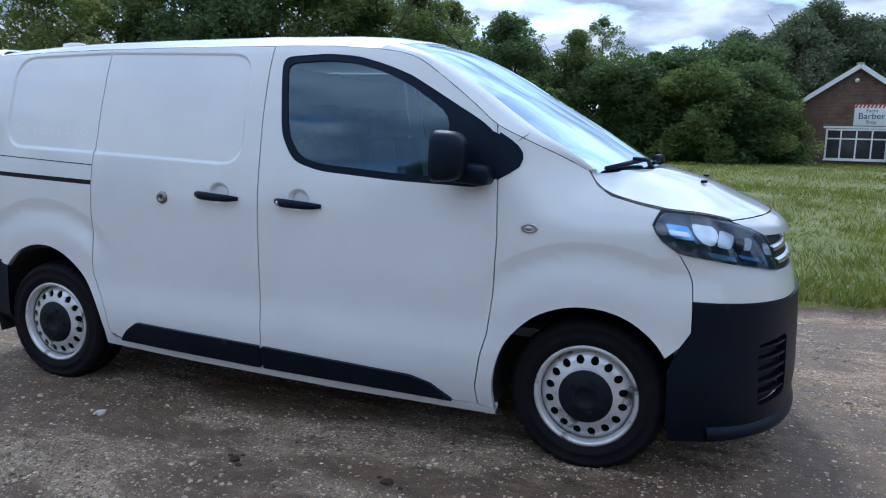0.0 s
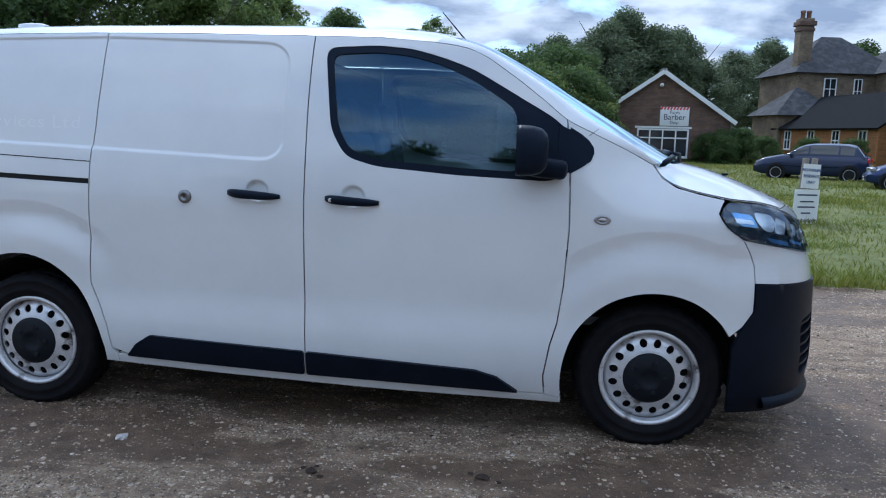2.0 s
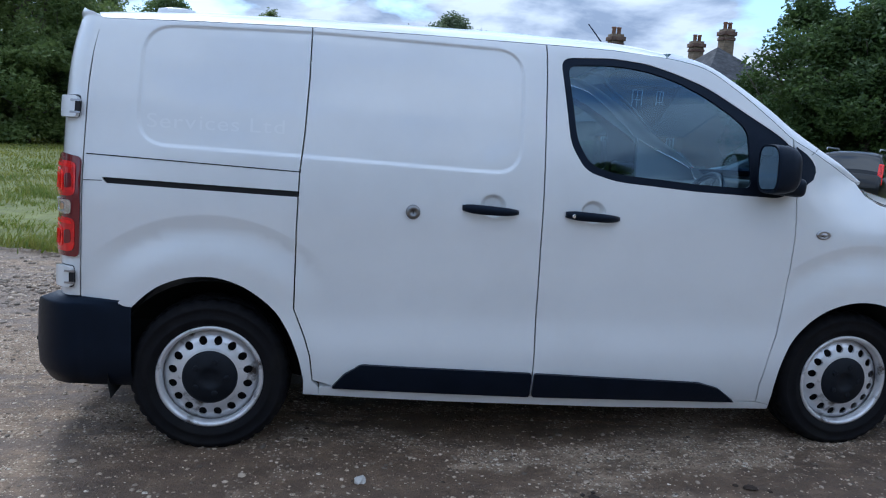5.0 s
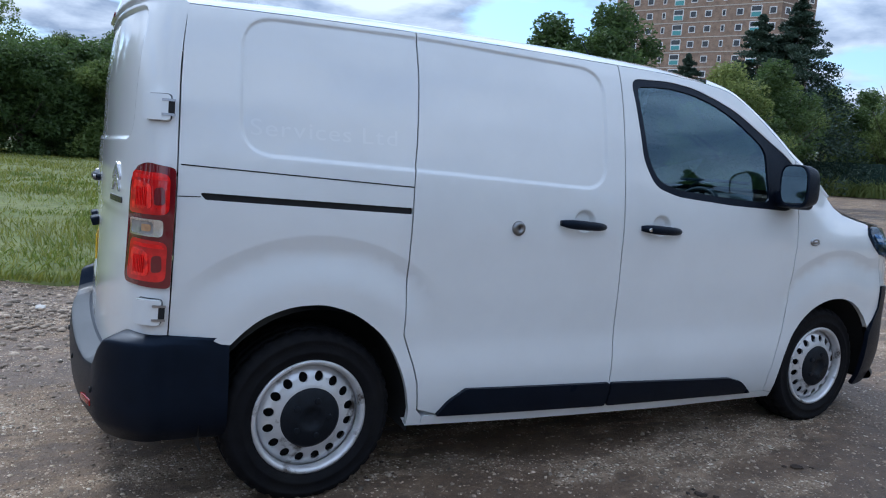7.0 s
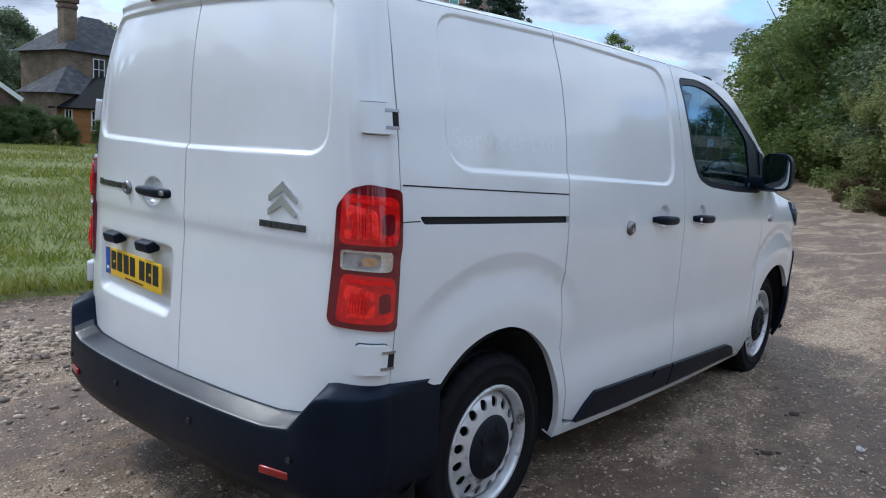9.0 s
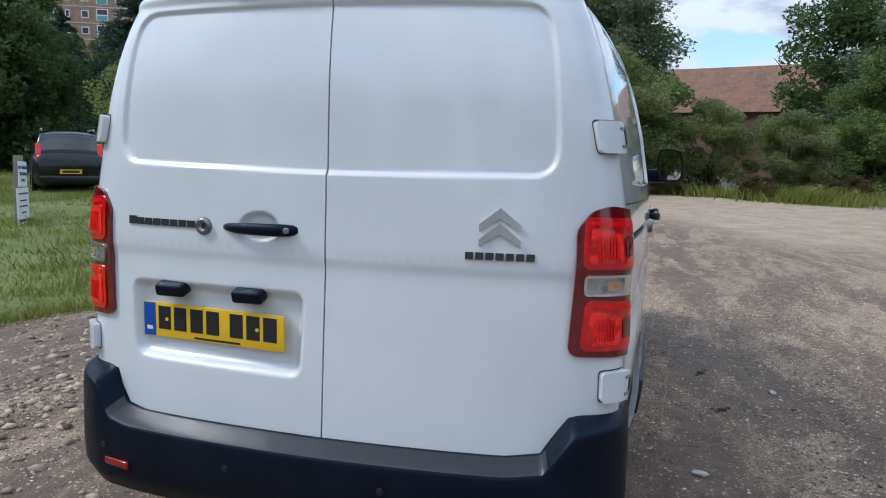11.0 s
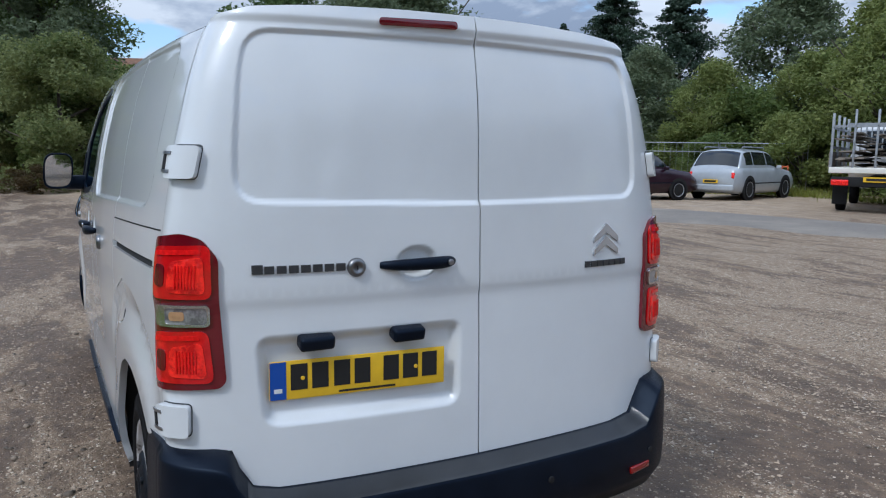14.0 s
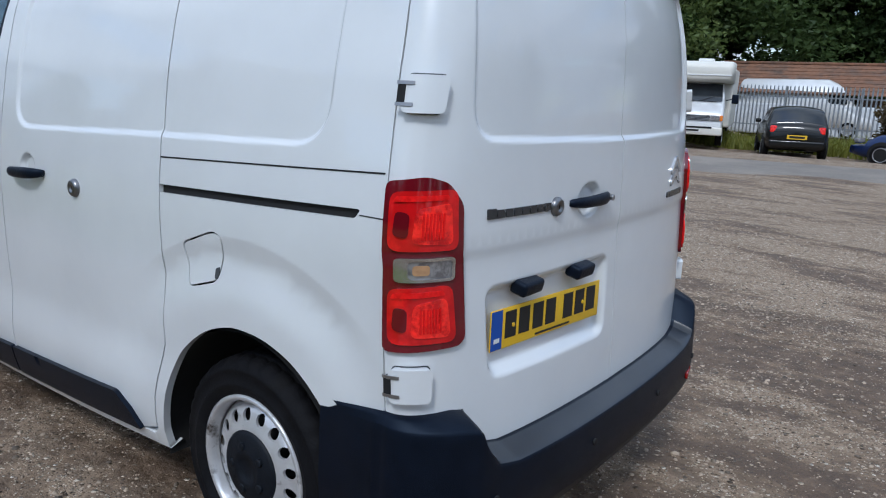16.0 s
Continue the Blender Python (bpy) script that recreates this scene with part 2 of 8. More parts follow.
def bev(bm, width, segments=2, angle=0.5):
    edges = [e for e in bm.edges if len(e.link_faces) == 2 and e.calc_face_angle(0) > angle]
    bmesh.ops.bevel(bm, geom=edges, offset=width, segments=segments, profile=0.6, affect="EDGES", clamp_overlap=True)
    for f in bm.faces:
        f.smooth = True
    return bm


def box(sx, sy, sz, c=(0, 0, 0), bevel=0.0, segments=2, taper=None):
    bm = bmesh.new()
    bmesh.ops.create_cube(bm, size=1)
    for v in bm.verts:
        k = 1.0
        if taper and v.co.z > 0:
            k = taper
        v.co = Vector((v.co.x * sx * k + c[0], v.co.y * sy * k + c[1], v.co.z * sz + c[2]))
    if bevel:
        bev(bm, bevel, segments)
    return bm


def cyl(r, h, c=(0, 0, 0), axis="z", n=24, bevel=0.0, r2=None):
    bm = bmesh.new()
    bmesh.ops.create_cone(bm, cap_ends=True, segments=n, radius1=r, radius2=r if r2 is None else r2, depth=h)
    if axis == "y":
        bmesh.ops.rotate(bm, verts=bm.verts, matrix=Matrix.Rotation(radians(90), 3, "X"))
    if axis == "x":
        bmesh.ops.rotate(bm, verts=bm.verts, matrix=Matrix.Rotation(radians(90), 3, "Y"))
    bmesh.ops.translate(bm, verts=bm.verts, vec=c)
    if bevel:
        bev(bm, bevel)
    return bm


def join(*bms):
    out = bmesh.new()
    for b in bms:
        me = bpy.data.meshes.new("tmp")
        b.to_mesh(me)
        b.free()
        out.from_mesh(me)
        bpy.data.meshes.remove(me)
    return out


def moved(bm, m):
    bmesh.ops.transform(bm, matrix=m, verts=bm.verts)
    return bm


def loft(rows, close=False, caps=False):
    """Faces over rows of equally many points."""
    rows = [np.asarray(r, float) for r in rows]
    k = len(rows[0])
    v = np.concatenate(rows)
    f = []
    for i in range(len(rows) - 1):
        for j in range(k if close else k - 1):
            a, b = i * k + j, i * k + (j + 1) % k
            f.append((a, b, b + k, a + k))
    if caps:
        f.append(tuple(range(k - 1, -1, -1)))
        f.append(tuple(range((len(rows) - 1) * k, len(rows) * k)))
    return v, f


def lathe(profile, n=48, axis="y", close=False):
    """Turn (radius, along) points round an axis."""
    a = np.linspace(0, 2 * math.pi, n, endpoint=False)
    rows = []
    for r, h in profile:
        c, s = r * np.cos(a), r * np.sin(a)
        rows.append(np.stack([c, np.full(n, h), s], 1) if axis == "y" else np.stack([c, s, np.full(n, h)], 1))
    if close:
        rows.append(rows[0])
    return loft(rows, close=True)


def tube(points, r, n=8, r2=None):
    pts = [Vector(p) for p in points]
    rows = []
    for i, p in enumerate(pts):
        d = (pts[min(i + 1, len(pts) - 1)] - pts[max(i - 1, 0)]).normalized()
        s = d.orthogonal().normalized() if i == 0 else (side - d * side.dot(d)).normalized()
        side = s
        u = d.cross(s)
        rr = r if r2 is None else r + (r2 - r) * i / (len(pts) - 1)
        rows.append([p + (s * math.cos(a) + u * math.sin(a)) * rr for a in np.linspace(0, 2 * math.pi, n, endpoint=False)])
    return loft(rows, close=True, caps=True)


def smooth_table(xs, ys, sigma, n=1200):
    """A smoothed curve through a short table."""
    xs, ys = np.array(xs, float), np.array(ys, float)
    span = xs[-1] - xs[0]
    g = np.linspace(xs[0] - span, xs[-1] + span, 3 * n)
    v = np.interp(g, xs, ys)
    v[g < xs[0]] = ys[0] + (g[g < xs[0]] - xs[0]) * (ys[1] - ys[0]) / (xs[1] - xs[0])
    v[g > xs[-1]] = ys[-1] + (g[g > xs[-1]] - xs[-1]) * (ys[-1] - ys[-2]) / (xs[-1] - xs[-2])
    step = g[1] - g[0]
    k = np.arange(-int(3 * sigma / step) - 1, int(3 * sigma / step) + 2) * step
    w = np.exp(-0.5 * (k / sigma) ** 2)
    v2 = np.convolve(np.pad(v, len(k) // 2, mode="edge"), w / w.sum(), mode="valid")
    keep = (g > xs[0] - 0.6 * span) & (g < xs[-1] + 0.6 * span)
    return lambda q: np.interp(q, g[keep], v2[: len(g)][keep])


def step(v):
    v = np.clip(v, 0, 1)
    return v * v * (3 - 2 * v)


def inside(px, py, poly):
    poly = np.asarray(poly, float)
    res = np.zeros(len(px), bool)
    x0, y0 = poly[-1]
    for x1, y1 in poly:
        if y0 != y1:
            hit = ((y0 > py) != (y1 > py)) & (px < (x1 - x0) * (py - y0) / (y1 - y0) + x0)
            res ^= hit
        x0, y0 = x1, y1
    return res


def edge_distance(px, py, poly, closed=True):
    poly = np.asarray(poly, float)
    d = np.full(len(px), 1e9)
    idx = range(len(poly)) if closed else range(1, len(poly))
    for i in idx:
        (x0, y0), (x1, y1) = poly[i - 1], poly[i]
        dx, dy = x1 - x0, y1 - y0
        t = np.clip(((px - x0) * dx + (py - y0) * dy) / (dx * dx + dy * dy + 1e-12), 0, 1)
        d = np.minimum(d, np.hypot(px - x0 - t * dx, py - y0 - t * dy))
    return d


def signed(px, py, poly):
    """Distance to a closed outline, negative inside."""
    d = edge_distance(px, py, poly)
    return np.where(inside(px, py, poly), -d, d)


def dense(poly, h, closed=True):
    out = []
    n = len(poly)
    for i in range(n if closed else n - 1):
        a, b = np.array(poly[i], float), np.array(poly[(i + 1) % n], float)
        k = max(1, int(math.ceil(np.hypot(*(b - a)) / h)))
        out += [tuple(a + (b - a) * j / k) for j in range(k)]
    if not closed:
        out.append(tuple(poly[-1]))
    return out


def rounded(poly, r, k=5):
    """An outline with its corners cut round."""
    out = []
    n = len(poly)
    for i in range(n):
        p, a, b = (np.array(poly[j % n], float) for j in (i, i - 1, i + 1))
        la, lb = np.hypot(*(a - p)), np.hypot(*(b - p))
        t = min(r, la * 0.48, lb * 0.48)
        s, e = p + (a - p) / la * t, p + (b - p) / lb * t
        for j in range(k + 1):
            q = j / k
            out.append(tuple((1 - q) ** 2 * s + 2 * q * (1 - q) * p + q * q * e))
    return out


def spline(pts, k=5):
    """A smooth open curve through the given points."""
    p = [np.array(q, float) for q in pts]
    p = [2 * p[0] - p[1]] + p + [2 * p[-1] - p[-2]]
    out = []
    for i in range(1, len(p) - 2):
        for j in range(k):
            t = j / k
            q = 0.5 * (2 * p[i] + (p[i + 1] - p[i - 1]) * t + (2 * p[i - 1] - 5 * p[i] + 4 * p[i + 1] - p[i + 2]) * t * t + (3 * p[i] - p[i - 1] - 3 * p[i + 1] + p[i + 2]) * t ** 3)
            out.append(tuple(float(c) for c in q))
    return out + [tuple(pts[-1])]


def inset(poly, d):
    p = np.array(poly, float)
    area = 0.5 * np.sum(p[:, 0] * np.roll(p[:, 1], -1) - np.roll(p[:, 0], -1) * p[:, 1])
    if area < 0:
        p = p[::-1]
    t = np.roll(p, -1, 0) - np.roll(p, 1, 0)
    t /= np.hypot(t[:, 0], t[:, 1])[:, None] + 1e-9
    return [tuple(q) for q in p + d * np.stack([-t[:, 1], t[:, 0]], 1)]


def panel(name, outline, surface, mat, parent, holes=(), h=0.035, fine=None, fh=0.007, gap=0.003, rim=0.025, lift=0.0, flip=False, label="", e=0.004):
    """A sheet over a curved surface(a, b, lift) -> (n, 3), cut to an outline, with folded-in edges."""
    from mathutils.geometry import delaunay_2d_cdt
    ring = inset(dense(outline, h * 0.6), gap)
    rings = [ring] + [inset(dense(q, h * 0.5), -gap) for q in holes]
    pts, edges = [], []
    for r in rings:
        s = len(pts)
        pts += r
        edges += [(s + i, s + (i + 1) % len(r)) for i in range(len(r))]
    P = np.array(ring)
    lo, hi = P.min(0), P.max(0)

    def grid(hh):
        gx, gy = np.meshgrid(np.arange(lo[0] + hh / 2, hi[0], hh), np.arange(lo[1] + hh / 2, hi[1], hh))
        gx, gy = gx.ravel(), gy.ravel()
        ok = inside(gx, gy, ring)
        gx, gy = gx[ok], gy[ok]
        for q in rings[1:]:
            ok = ~inside(gx, gy, q)
            gx, gy = gx[ok], gy[ok]
        d = np.full(len(gx), 9.0)
        for q in rings:
            d = np.minimum(d, edge_distance(gx, gy, q))
        ok = d > hh * 0.45
        return gx[ok], gy[ok]

    gx, gy = grid(h)
    if fine is not None:
        ok = ~fine(gx, gy)
        gx, gy = gx[ok], gy[ok]
        fx, fy = grid(fh)
        ok = fine(fx, fy)
        gx, gy = np.append(gx, fx[ok]), np.append(gy, fy[ok])
    allp = pts + list(zip(gx, gy))
    v2, _, tris, *_ = delaunay_2d_cdt([Vector((float(a), float(b))) for a, b in allp], edges, [], 0, 1e-6)
    v2 = np.array([tuple(v) for v in v2])
    tris = np.array([tuple(f) for f in tris])
    c = v2[tris].mean(1)
    ok = inside(c[:, 0], c[:, 1], ring)
    for q in rings[1:]:
        ok &= ~inside(c[:, 0], c[:, 1], q)
    tris = tris[ok]
    a, b = v2[:, 0], v2[:, 1]
    P3 = surface(a, b, lift)
    N = np.cross(surface(a + e, b, lift) - surface(a - e, b, lift), surface(a, b + e, lift) - surface(a, b - e, lift))
    N /= np.linalg.norm(N, axis=1)[:, None] + 1e-12
    if flip:
        N = -N
    Q = P3[tris]
    fn = np.cross(Q[:, 1] - Q[:, 0], Q[:, 2] - Q[:, 0])
    wrong = np.einsum("ij,ij->i", fn, N[tris[:, 0]]) < 0
    tris[wrong] = tris[wrong][:, ::-1]
    verts, faces, normals = [P3], [tris], [N]
    count = len(P3)
    quads = []
    for r in rings:
        R = np.array(r)
        A = surface(R[:, 0], R[:, 1], lift)
        Nr = np.cross(surface(R[:, 0] + e, R[:, 1], lift) - surface(R[:, 0] - e, R[:, 1], lift), surface(R[:, 0], R[:, 1] + e, lift) - surface(R[:, 0], R[:, 1] - e, lift))
        Nr /= np.linalg.norm(Nr, axis=1)[:, None] + 1e-12
        if flip:
            Nr = -Nr
        B = A - Nr * rim
        T = np.roll(A, -1, 0) - np.roll(A, 1, 0)
        O = np.cross(T, Nr)
        O /= np.linalg.norm(O, axis=1)[:, None] + 1e-12
        if flip:
            O = -O
        if r is not ring:
            O = -O
        k = len(R)
        turn = (-1 if flip else 1) * (1 if r is ring else -1)
        quads += [(count + k + i, count + k + (i + 1) % k, count + (i + 1) % k, count + i)[::turn] for i in range(k)]
        verts += [A, B]
        normals += [O, O]
        count += 2 * k
    V = np.concatenate(verts)
    NN = np.concatenate(normals)
    me = mesh_from(name, V, [tuple(t) for t in tris] + quads)
    me.normals_split_custom_set_from_vertices([tuple(map(float, q)) for q in NN])
    return part(name, me, mat, parent, label)

# ------------------------------------------------------------- ground
def gravel_material():
    m = bpy.data.materials.new("gravel")
    m.use_nodes = True
    n, l = m.node_tree.nodes, m.node_tree.links
    b = n["Principled BSDF"]
    tc = n.new("ShaderNodeTexCoord")

    def noise_tex(scale, detail, rough=0.6):
        q = n.new("ShaderNodeTexNoise")
        q.inputs["Scale"].default_value, q.inputs["Detail"].default_value, q.inputs["Roughness"].default_value = scale, detail, rough
        l.new(tc.outputs["Object"], q.inputs["Vector"])
        return q.outputs["Fac"]

    def ramp_of(fac, stops):
        r = n.new("ShaderNodeValToRGB")
        while len(r.color_ramp.elements) < len(stops):
            r.color_ramp.elements.new(0.5)
        for e, (p, c) in zip(r.color_ramp.elements, stops):
            e.position, e.color = p, (*c, 1)
        l.new(fac, r.inputs[0])
        return r.outputs[0]

    def mixed(fac, a, c, mode="MIX"):
        q = n.new("ShaderNodeMix")
        q.data_type, q.blend_type = "RGBA", mode
        if isinstance(fac, float):
            q.inputs["Factor"].default_value = fac
        else:
            l.new(fac, q.inputs["Factor"])
        for i, v in ((6, a), (7, c)):
            if isinstance(v, tuple):
                q.inputs[i].default_value = (*v, 1)
            else:
                l.new(v, q.inputs[i])
        return q.outputs[2]

    def math_of(op, *ins):
        q = n.new("ShaderNodeMath")
        q.operation = op
        for i, v in enumerate(ins):
            if isinstance(v, (int, float)):
                q.inputs[i].default_value = v
            else:
                l.new(v, q.inputs[i])
        return q.outputs[0]

    # long narrow drifts of pale chippings between damp hollows
    def drift(turn, sx, sy, scale, distort):
        mp = n.new("ShaderNodeMapping")
        mp.inputs["Rotation"].default_value = (0, 0, radians(turn))
        mp.inputs["Scale"].default_value = (sx, sy, 1.0)
        l.new(tc.outputs["Object"], mp.inputs["Vector"])
        q = n.new("ShaderNodeTexNoise")
        for key, v in (("Scale", scale), ("Detail", 9), ("Roughness", 0.66), ("Distortion", distort)):
            q.inputs[key].default_value = v
        l.new(mp.outputs[0], q.inputs["Vector"])
        return q.outputs["Fac"]

    def ranged(v, *lim):
        q = n.new("ShaderNodeMapRange")
        q.interpolation_type = "SMOOTHSTEP"
        for i, x in enumerate(lim):
            q.inputs[i + 1].default_value = x
        l.new(v, q.inputs[0])
        return q.outputs[0]

    sp = n.new("ShaderNodeSeparateXYZ")
    l.new(tc.outputs["Object"], sp.inputs[0])
    X, Y = sp.outputs[0], sp.outputs[1]

    def along(cx, cy, ux, uy):
        """Place along a line through (cx, cy) and distance off it."""
        dx, dy = math_of("SUBTRACT", X, cx), math_of("SUBTRACT", Y, cy)
        return math_of("MULTIPLY_ADD", dx, ux, math_of("MULTIPLY", dy, uy)), math_of("MULTIPLY_ADD", dx, -uy, math_of("MULTIPLY", dy, ux))

    mask = math_of("ADD", math_of("MULTIPLY", drift(24, 0.45, 1.5, 1.1, 0.5), 0.80), math_of("MULTIPLY_ADD", drift(-12, 0.6, 1.6, 3.2, 0.3), 0.34, math_of("MULTIPLY", noise_tex(9, 6, 0.7), 0.2)))
    # more loose stone from y -1 south to y -6, barer and darker north
    mask = math_of("ADD", mask, ranged(Y, -1.0, -6.0, -0.035, 0.03))
    # one damp streak beside the van, bending towards the nose
    s_, off_ = along(2.7, -1.42, 0.88, 0.475)
    wob = math_of("MULTIPLY_ADD", noise_tex(2.4, 5, 0.6), 0.5, -0.25)
    streak = math_of("MULTIPLY", ranged(math_of("ABSOLUTE", math_of("ADD", off_, wob)), 0.05, 0.30, 0.13, 0.0), ranged(math_of("ABSOLUTE", s_), 1.2, 1.9, 1.0, 0.0))
    mask = math_of("SUBTRACT", mask, streak)
    dens = n.new("ShaderNodeMapRange")
    for i, v in enumerate((0.615, 0.722, 0.07, 1.0)):
        dens.inputs[i + 1].default_value = v
    l.new(mask, dens.inputs[0])
    soil = ramp_of(noise_tex(7, 9, 0.7), [(0.3, (0.055, 0.034, 0.02)), (0.55, (0.115, 0.073, 0.044)), (0.72, (0.20, 0.137, 0.087))])
    grit = ramp_of(noise_tex(210, 4), [(0.3, (0.45, 0.45, 0.45)), (0.7, (1.7, 1.66, 1.6))])
    col = mixed(1.0, soil, grit, "MULTIPLY")
    # packed sandy fines under the chippings
    col = mixed(math_of("MULTIPLY", dens.outputs[0], 0.58), col, (0.52, 0.388, 0.265))
    # bare sandy track along the hedge
    _, side_ = along(9.5, -2.8, 0.934, 0.358)
    sandy = math_of("MULTIPLY", ranged(math_of("MULTIPLY_ADD", noise_tex(0.9, 6, 0.6), -2.0, math_of("SUBTRACT", 1.0, side_)), -0.6, 1.4, 0.0, 1.0), ranged(X, 7.0, 12.0, 0.0, 1.0))
    sand = ramp_of(noise_tex(1.6, 8, 0.65), [(0.3, (0.27, 0.20, 0.135)), (0.6, (0.46, 0.355, 0.25))])
    col = mixed(math_of("MULTIPLY", sandy, 0.85), col, sand)
    chips = []
    for scale, share in ((95, 1.0), (42, 0.55)):
        v = n.new("ShaderNodeTexVoronoi")
        v.inputs["Scale"].default_value = scale
        l.new(tc.outputs["Object"], v.inputs["Vector"])
        sr = n.new("ShaderNodeSeparateColor")
        l.new(v.outputs["Color"], sr.inputs[0])
        here = math_of("LESS_THAN", sr.outputs[0], math_of("MULTIPLY", math_of("MULTIPLY", dens.outputs[0], share), math_of("MULTIPLY_ADD", sandy, -0.75, 1.0)))
        core = math_of("LESS_THAN", v.outputs["Distance"], math_of("MULTIPLY_ADD", sr.outputs[2], 0.2, 0.30))
        fac = math_of("MULTIPLY", here, core)
        tone = ramp_of(sr.outputs[1], [(0.0, (0.075, 0.048, 0.029)), (0.35, (0.31, 0.225, 0.15)), (0.7, (0.66, 0.53, 0.385)), (1.0, (0.88, 0.79, 0.66))])
        col = mixed(fac, col, tone)
        chips.append(math_of("MULTIPLY", fac, math_of("SUBTRACT", 0.6, v.outputs["Distance"])))
    l.new(col, b.inputs["Base Color"])
    damp = n.new("ShaderNodeMapRange")
    for i, v in enumerate((0.1, 0.5, 0.6, 0.95)):
        damp.inputs[i + 1].default_value = v
    l.new(dens.outputs[0], damp.inputs[0])
    l.new(damp.outputs[0], b.inputs["Roughness"])
    height = math_of("ADD", math_of("MULTIPLY_ADD", chips[1], 1.6, chips[0]), math_of("MULTIPLY_ADD", noise_tex(11, 8, 0.7), 1.0, math_of("MULTIPLY", noise_tex(3.2, 4, 0.6), 1.6)))
    bp = n.new("ShaderNodeBump")
    bp.inputs["Strength"].default_value, bp.inputs["Distance"].default_value = 1.0, 0.03
    l.new(height, bp.inputs["Height"])
    l.new(bp.outputs[0], b.inputs["Normal"])
    return m


GRAVEL = gravel_material()
GRASS_SOIL = material("grass_ground", (0.10, 0.122, 0.022), 0.9, var=0.35, scale=6, bump=0.8, bscale=25, second=(0.16, 0.165, 0.05), sfac=(0.4, 0.65), sscale=0.5)
ASPHALT = material("asphalt", (0.20, 0.175, 0.15), 0.85, var=0.2, scale=30, bump=0.5, bscale=120, second=(0.29, 0.25, 0.205), sfac=(0.45, 0.7), sscale=0.7)
GRASS_BLADE = foliage("grass_blades", (0.092, 0.132, 0.014), (0.30, 0.285, 0.06), 0.42)
STONE = material("loose_stone", (0.31, 0.244, 0.18), 0.8, var=0.15, scale=30, island=0.7, bump=0.3, bscale=80)


def ground_z(x, y):
    x, y = np.asarray(x, float), np.asarray(y, float)
    return 0.03 * np.clip(x - 20, 0, 42) * step((y + 8) / 8) - 0.3 * step((-y - 18) / 5) * step((9 - x) / 2)


def bumps(x, y):
    """Low ridges and ruts of the yard."""
    return 0.012 * np.sin(1.9 * x + 0.7 * y + 2 * np.sin(0.31 * y)) + 0.01 * np.sin(0.8 * y - 1.3 * x + 1.0) + 0.008 * np.sin(3.7 * y + 0.6 * x)


gx = np.unique(np.concatenate([np.linspace(-900, -30, 12), np.linspace(-30, 110, 280), np.linspace(110, 900, 10)]))
gy = np.unique(np.concatenate([np.linspace(-900, -40, 12), np.linspace(-40, 60, 200), np.linspace(60, 900, 10)]))


def yard_z(x, y):
    calm = step((np.hypot((x - 1.4) / 2.6, y / 1.6) - 1) / 0.6)
    return ground_z(x, y) + bumps(x, y) * calm * (np.abs(x) < 200)


rows = [np.stack([gx, np.full(len(gx), y), yard_z(gx, np.full(len(gx), y))], 1) for y in gy]
tagged(part("ground", loft(rows), GRAVEL, None), "brown gravel yard with worn damp patches", "ground", kind="structure")


def field_edge(x):
    """The ragged near edge of the grass."""
    return np.where(x < 2.5, 3.75 - 0.14 * (x + 0.5), 3.33 - 0.10 * (x - 2.5) * (x < 6) - 0.35 * (x >= 6) + 0.32 * np.clip(x - 6, 0, 4.5) + 0.63 * np.clip(x - 10.5, 0, 60)) + 0.14 * np.sin(x * 1.3) + 0.08 * np.sin(x * 3.7 + 1) + 0.05 * np.sin(x * 9.1)


FIELD_RIGHT = 27
fx = np.concatenate([np.linspace(-70, -10, 40), np.linspace(-9.7, 25, 220), np.linspace(25.3, FIELD_RIGHT, 8)])
near = field_edge(fx)
far = np.full(len(fx), 90.0)
rows = [np.stack([fx, near + (far - near) * t ** 1.6, -0.05 + 0.135 * step(t * 70 + 0.25) + ground_z(fx, near + (far - near) * t ** 1.6) + 0.02 * np.sin(fx * 0.7 + t * 40)], 1) for t in np.linspace(0, 1, 50)]
tagged(part("grass_field", loft(rows), GRASS_SOIL, None), "rough green grass field beside the gravel", "grass", kind="structure")
# the lane across the yard
rx = np.linspace(-60, 60, 80)
n0, n1 = -13.4 + 0.30 * rx + 0.12 * np.sin(rx * 1.1), -17.3 + 0.29 * rx + 0.12 * np.sin(rx * 0.9 + 1)
tagged(part("road", loft([np.stack([rx, n0 + (n1 - n0) * t, ground_z(rx, n0 + (n1 - n0) * t) - 0.06 + 0.1 * min(1.0, 2.5 * math.sin(math.pi * t))], 1) for t in np.linspace(1, 0, 15)]), ASPHALT, None), "grey worn asphalt lane across the yard", "road", kind="structure")


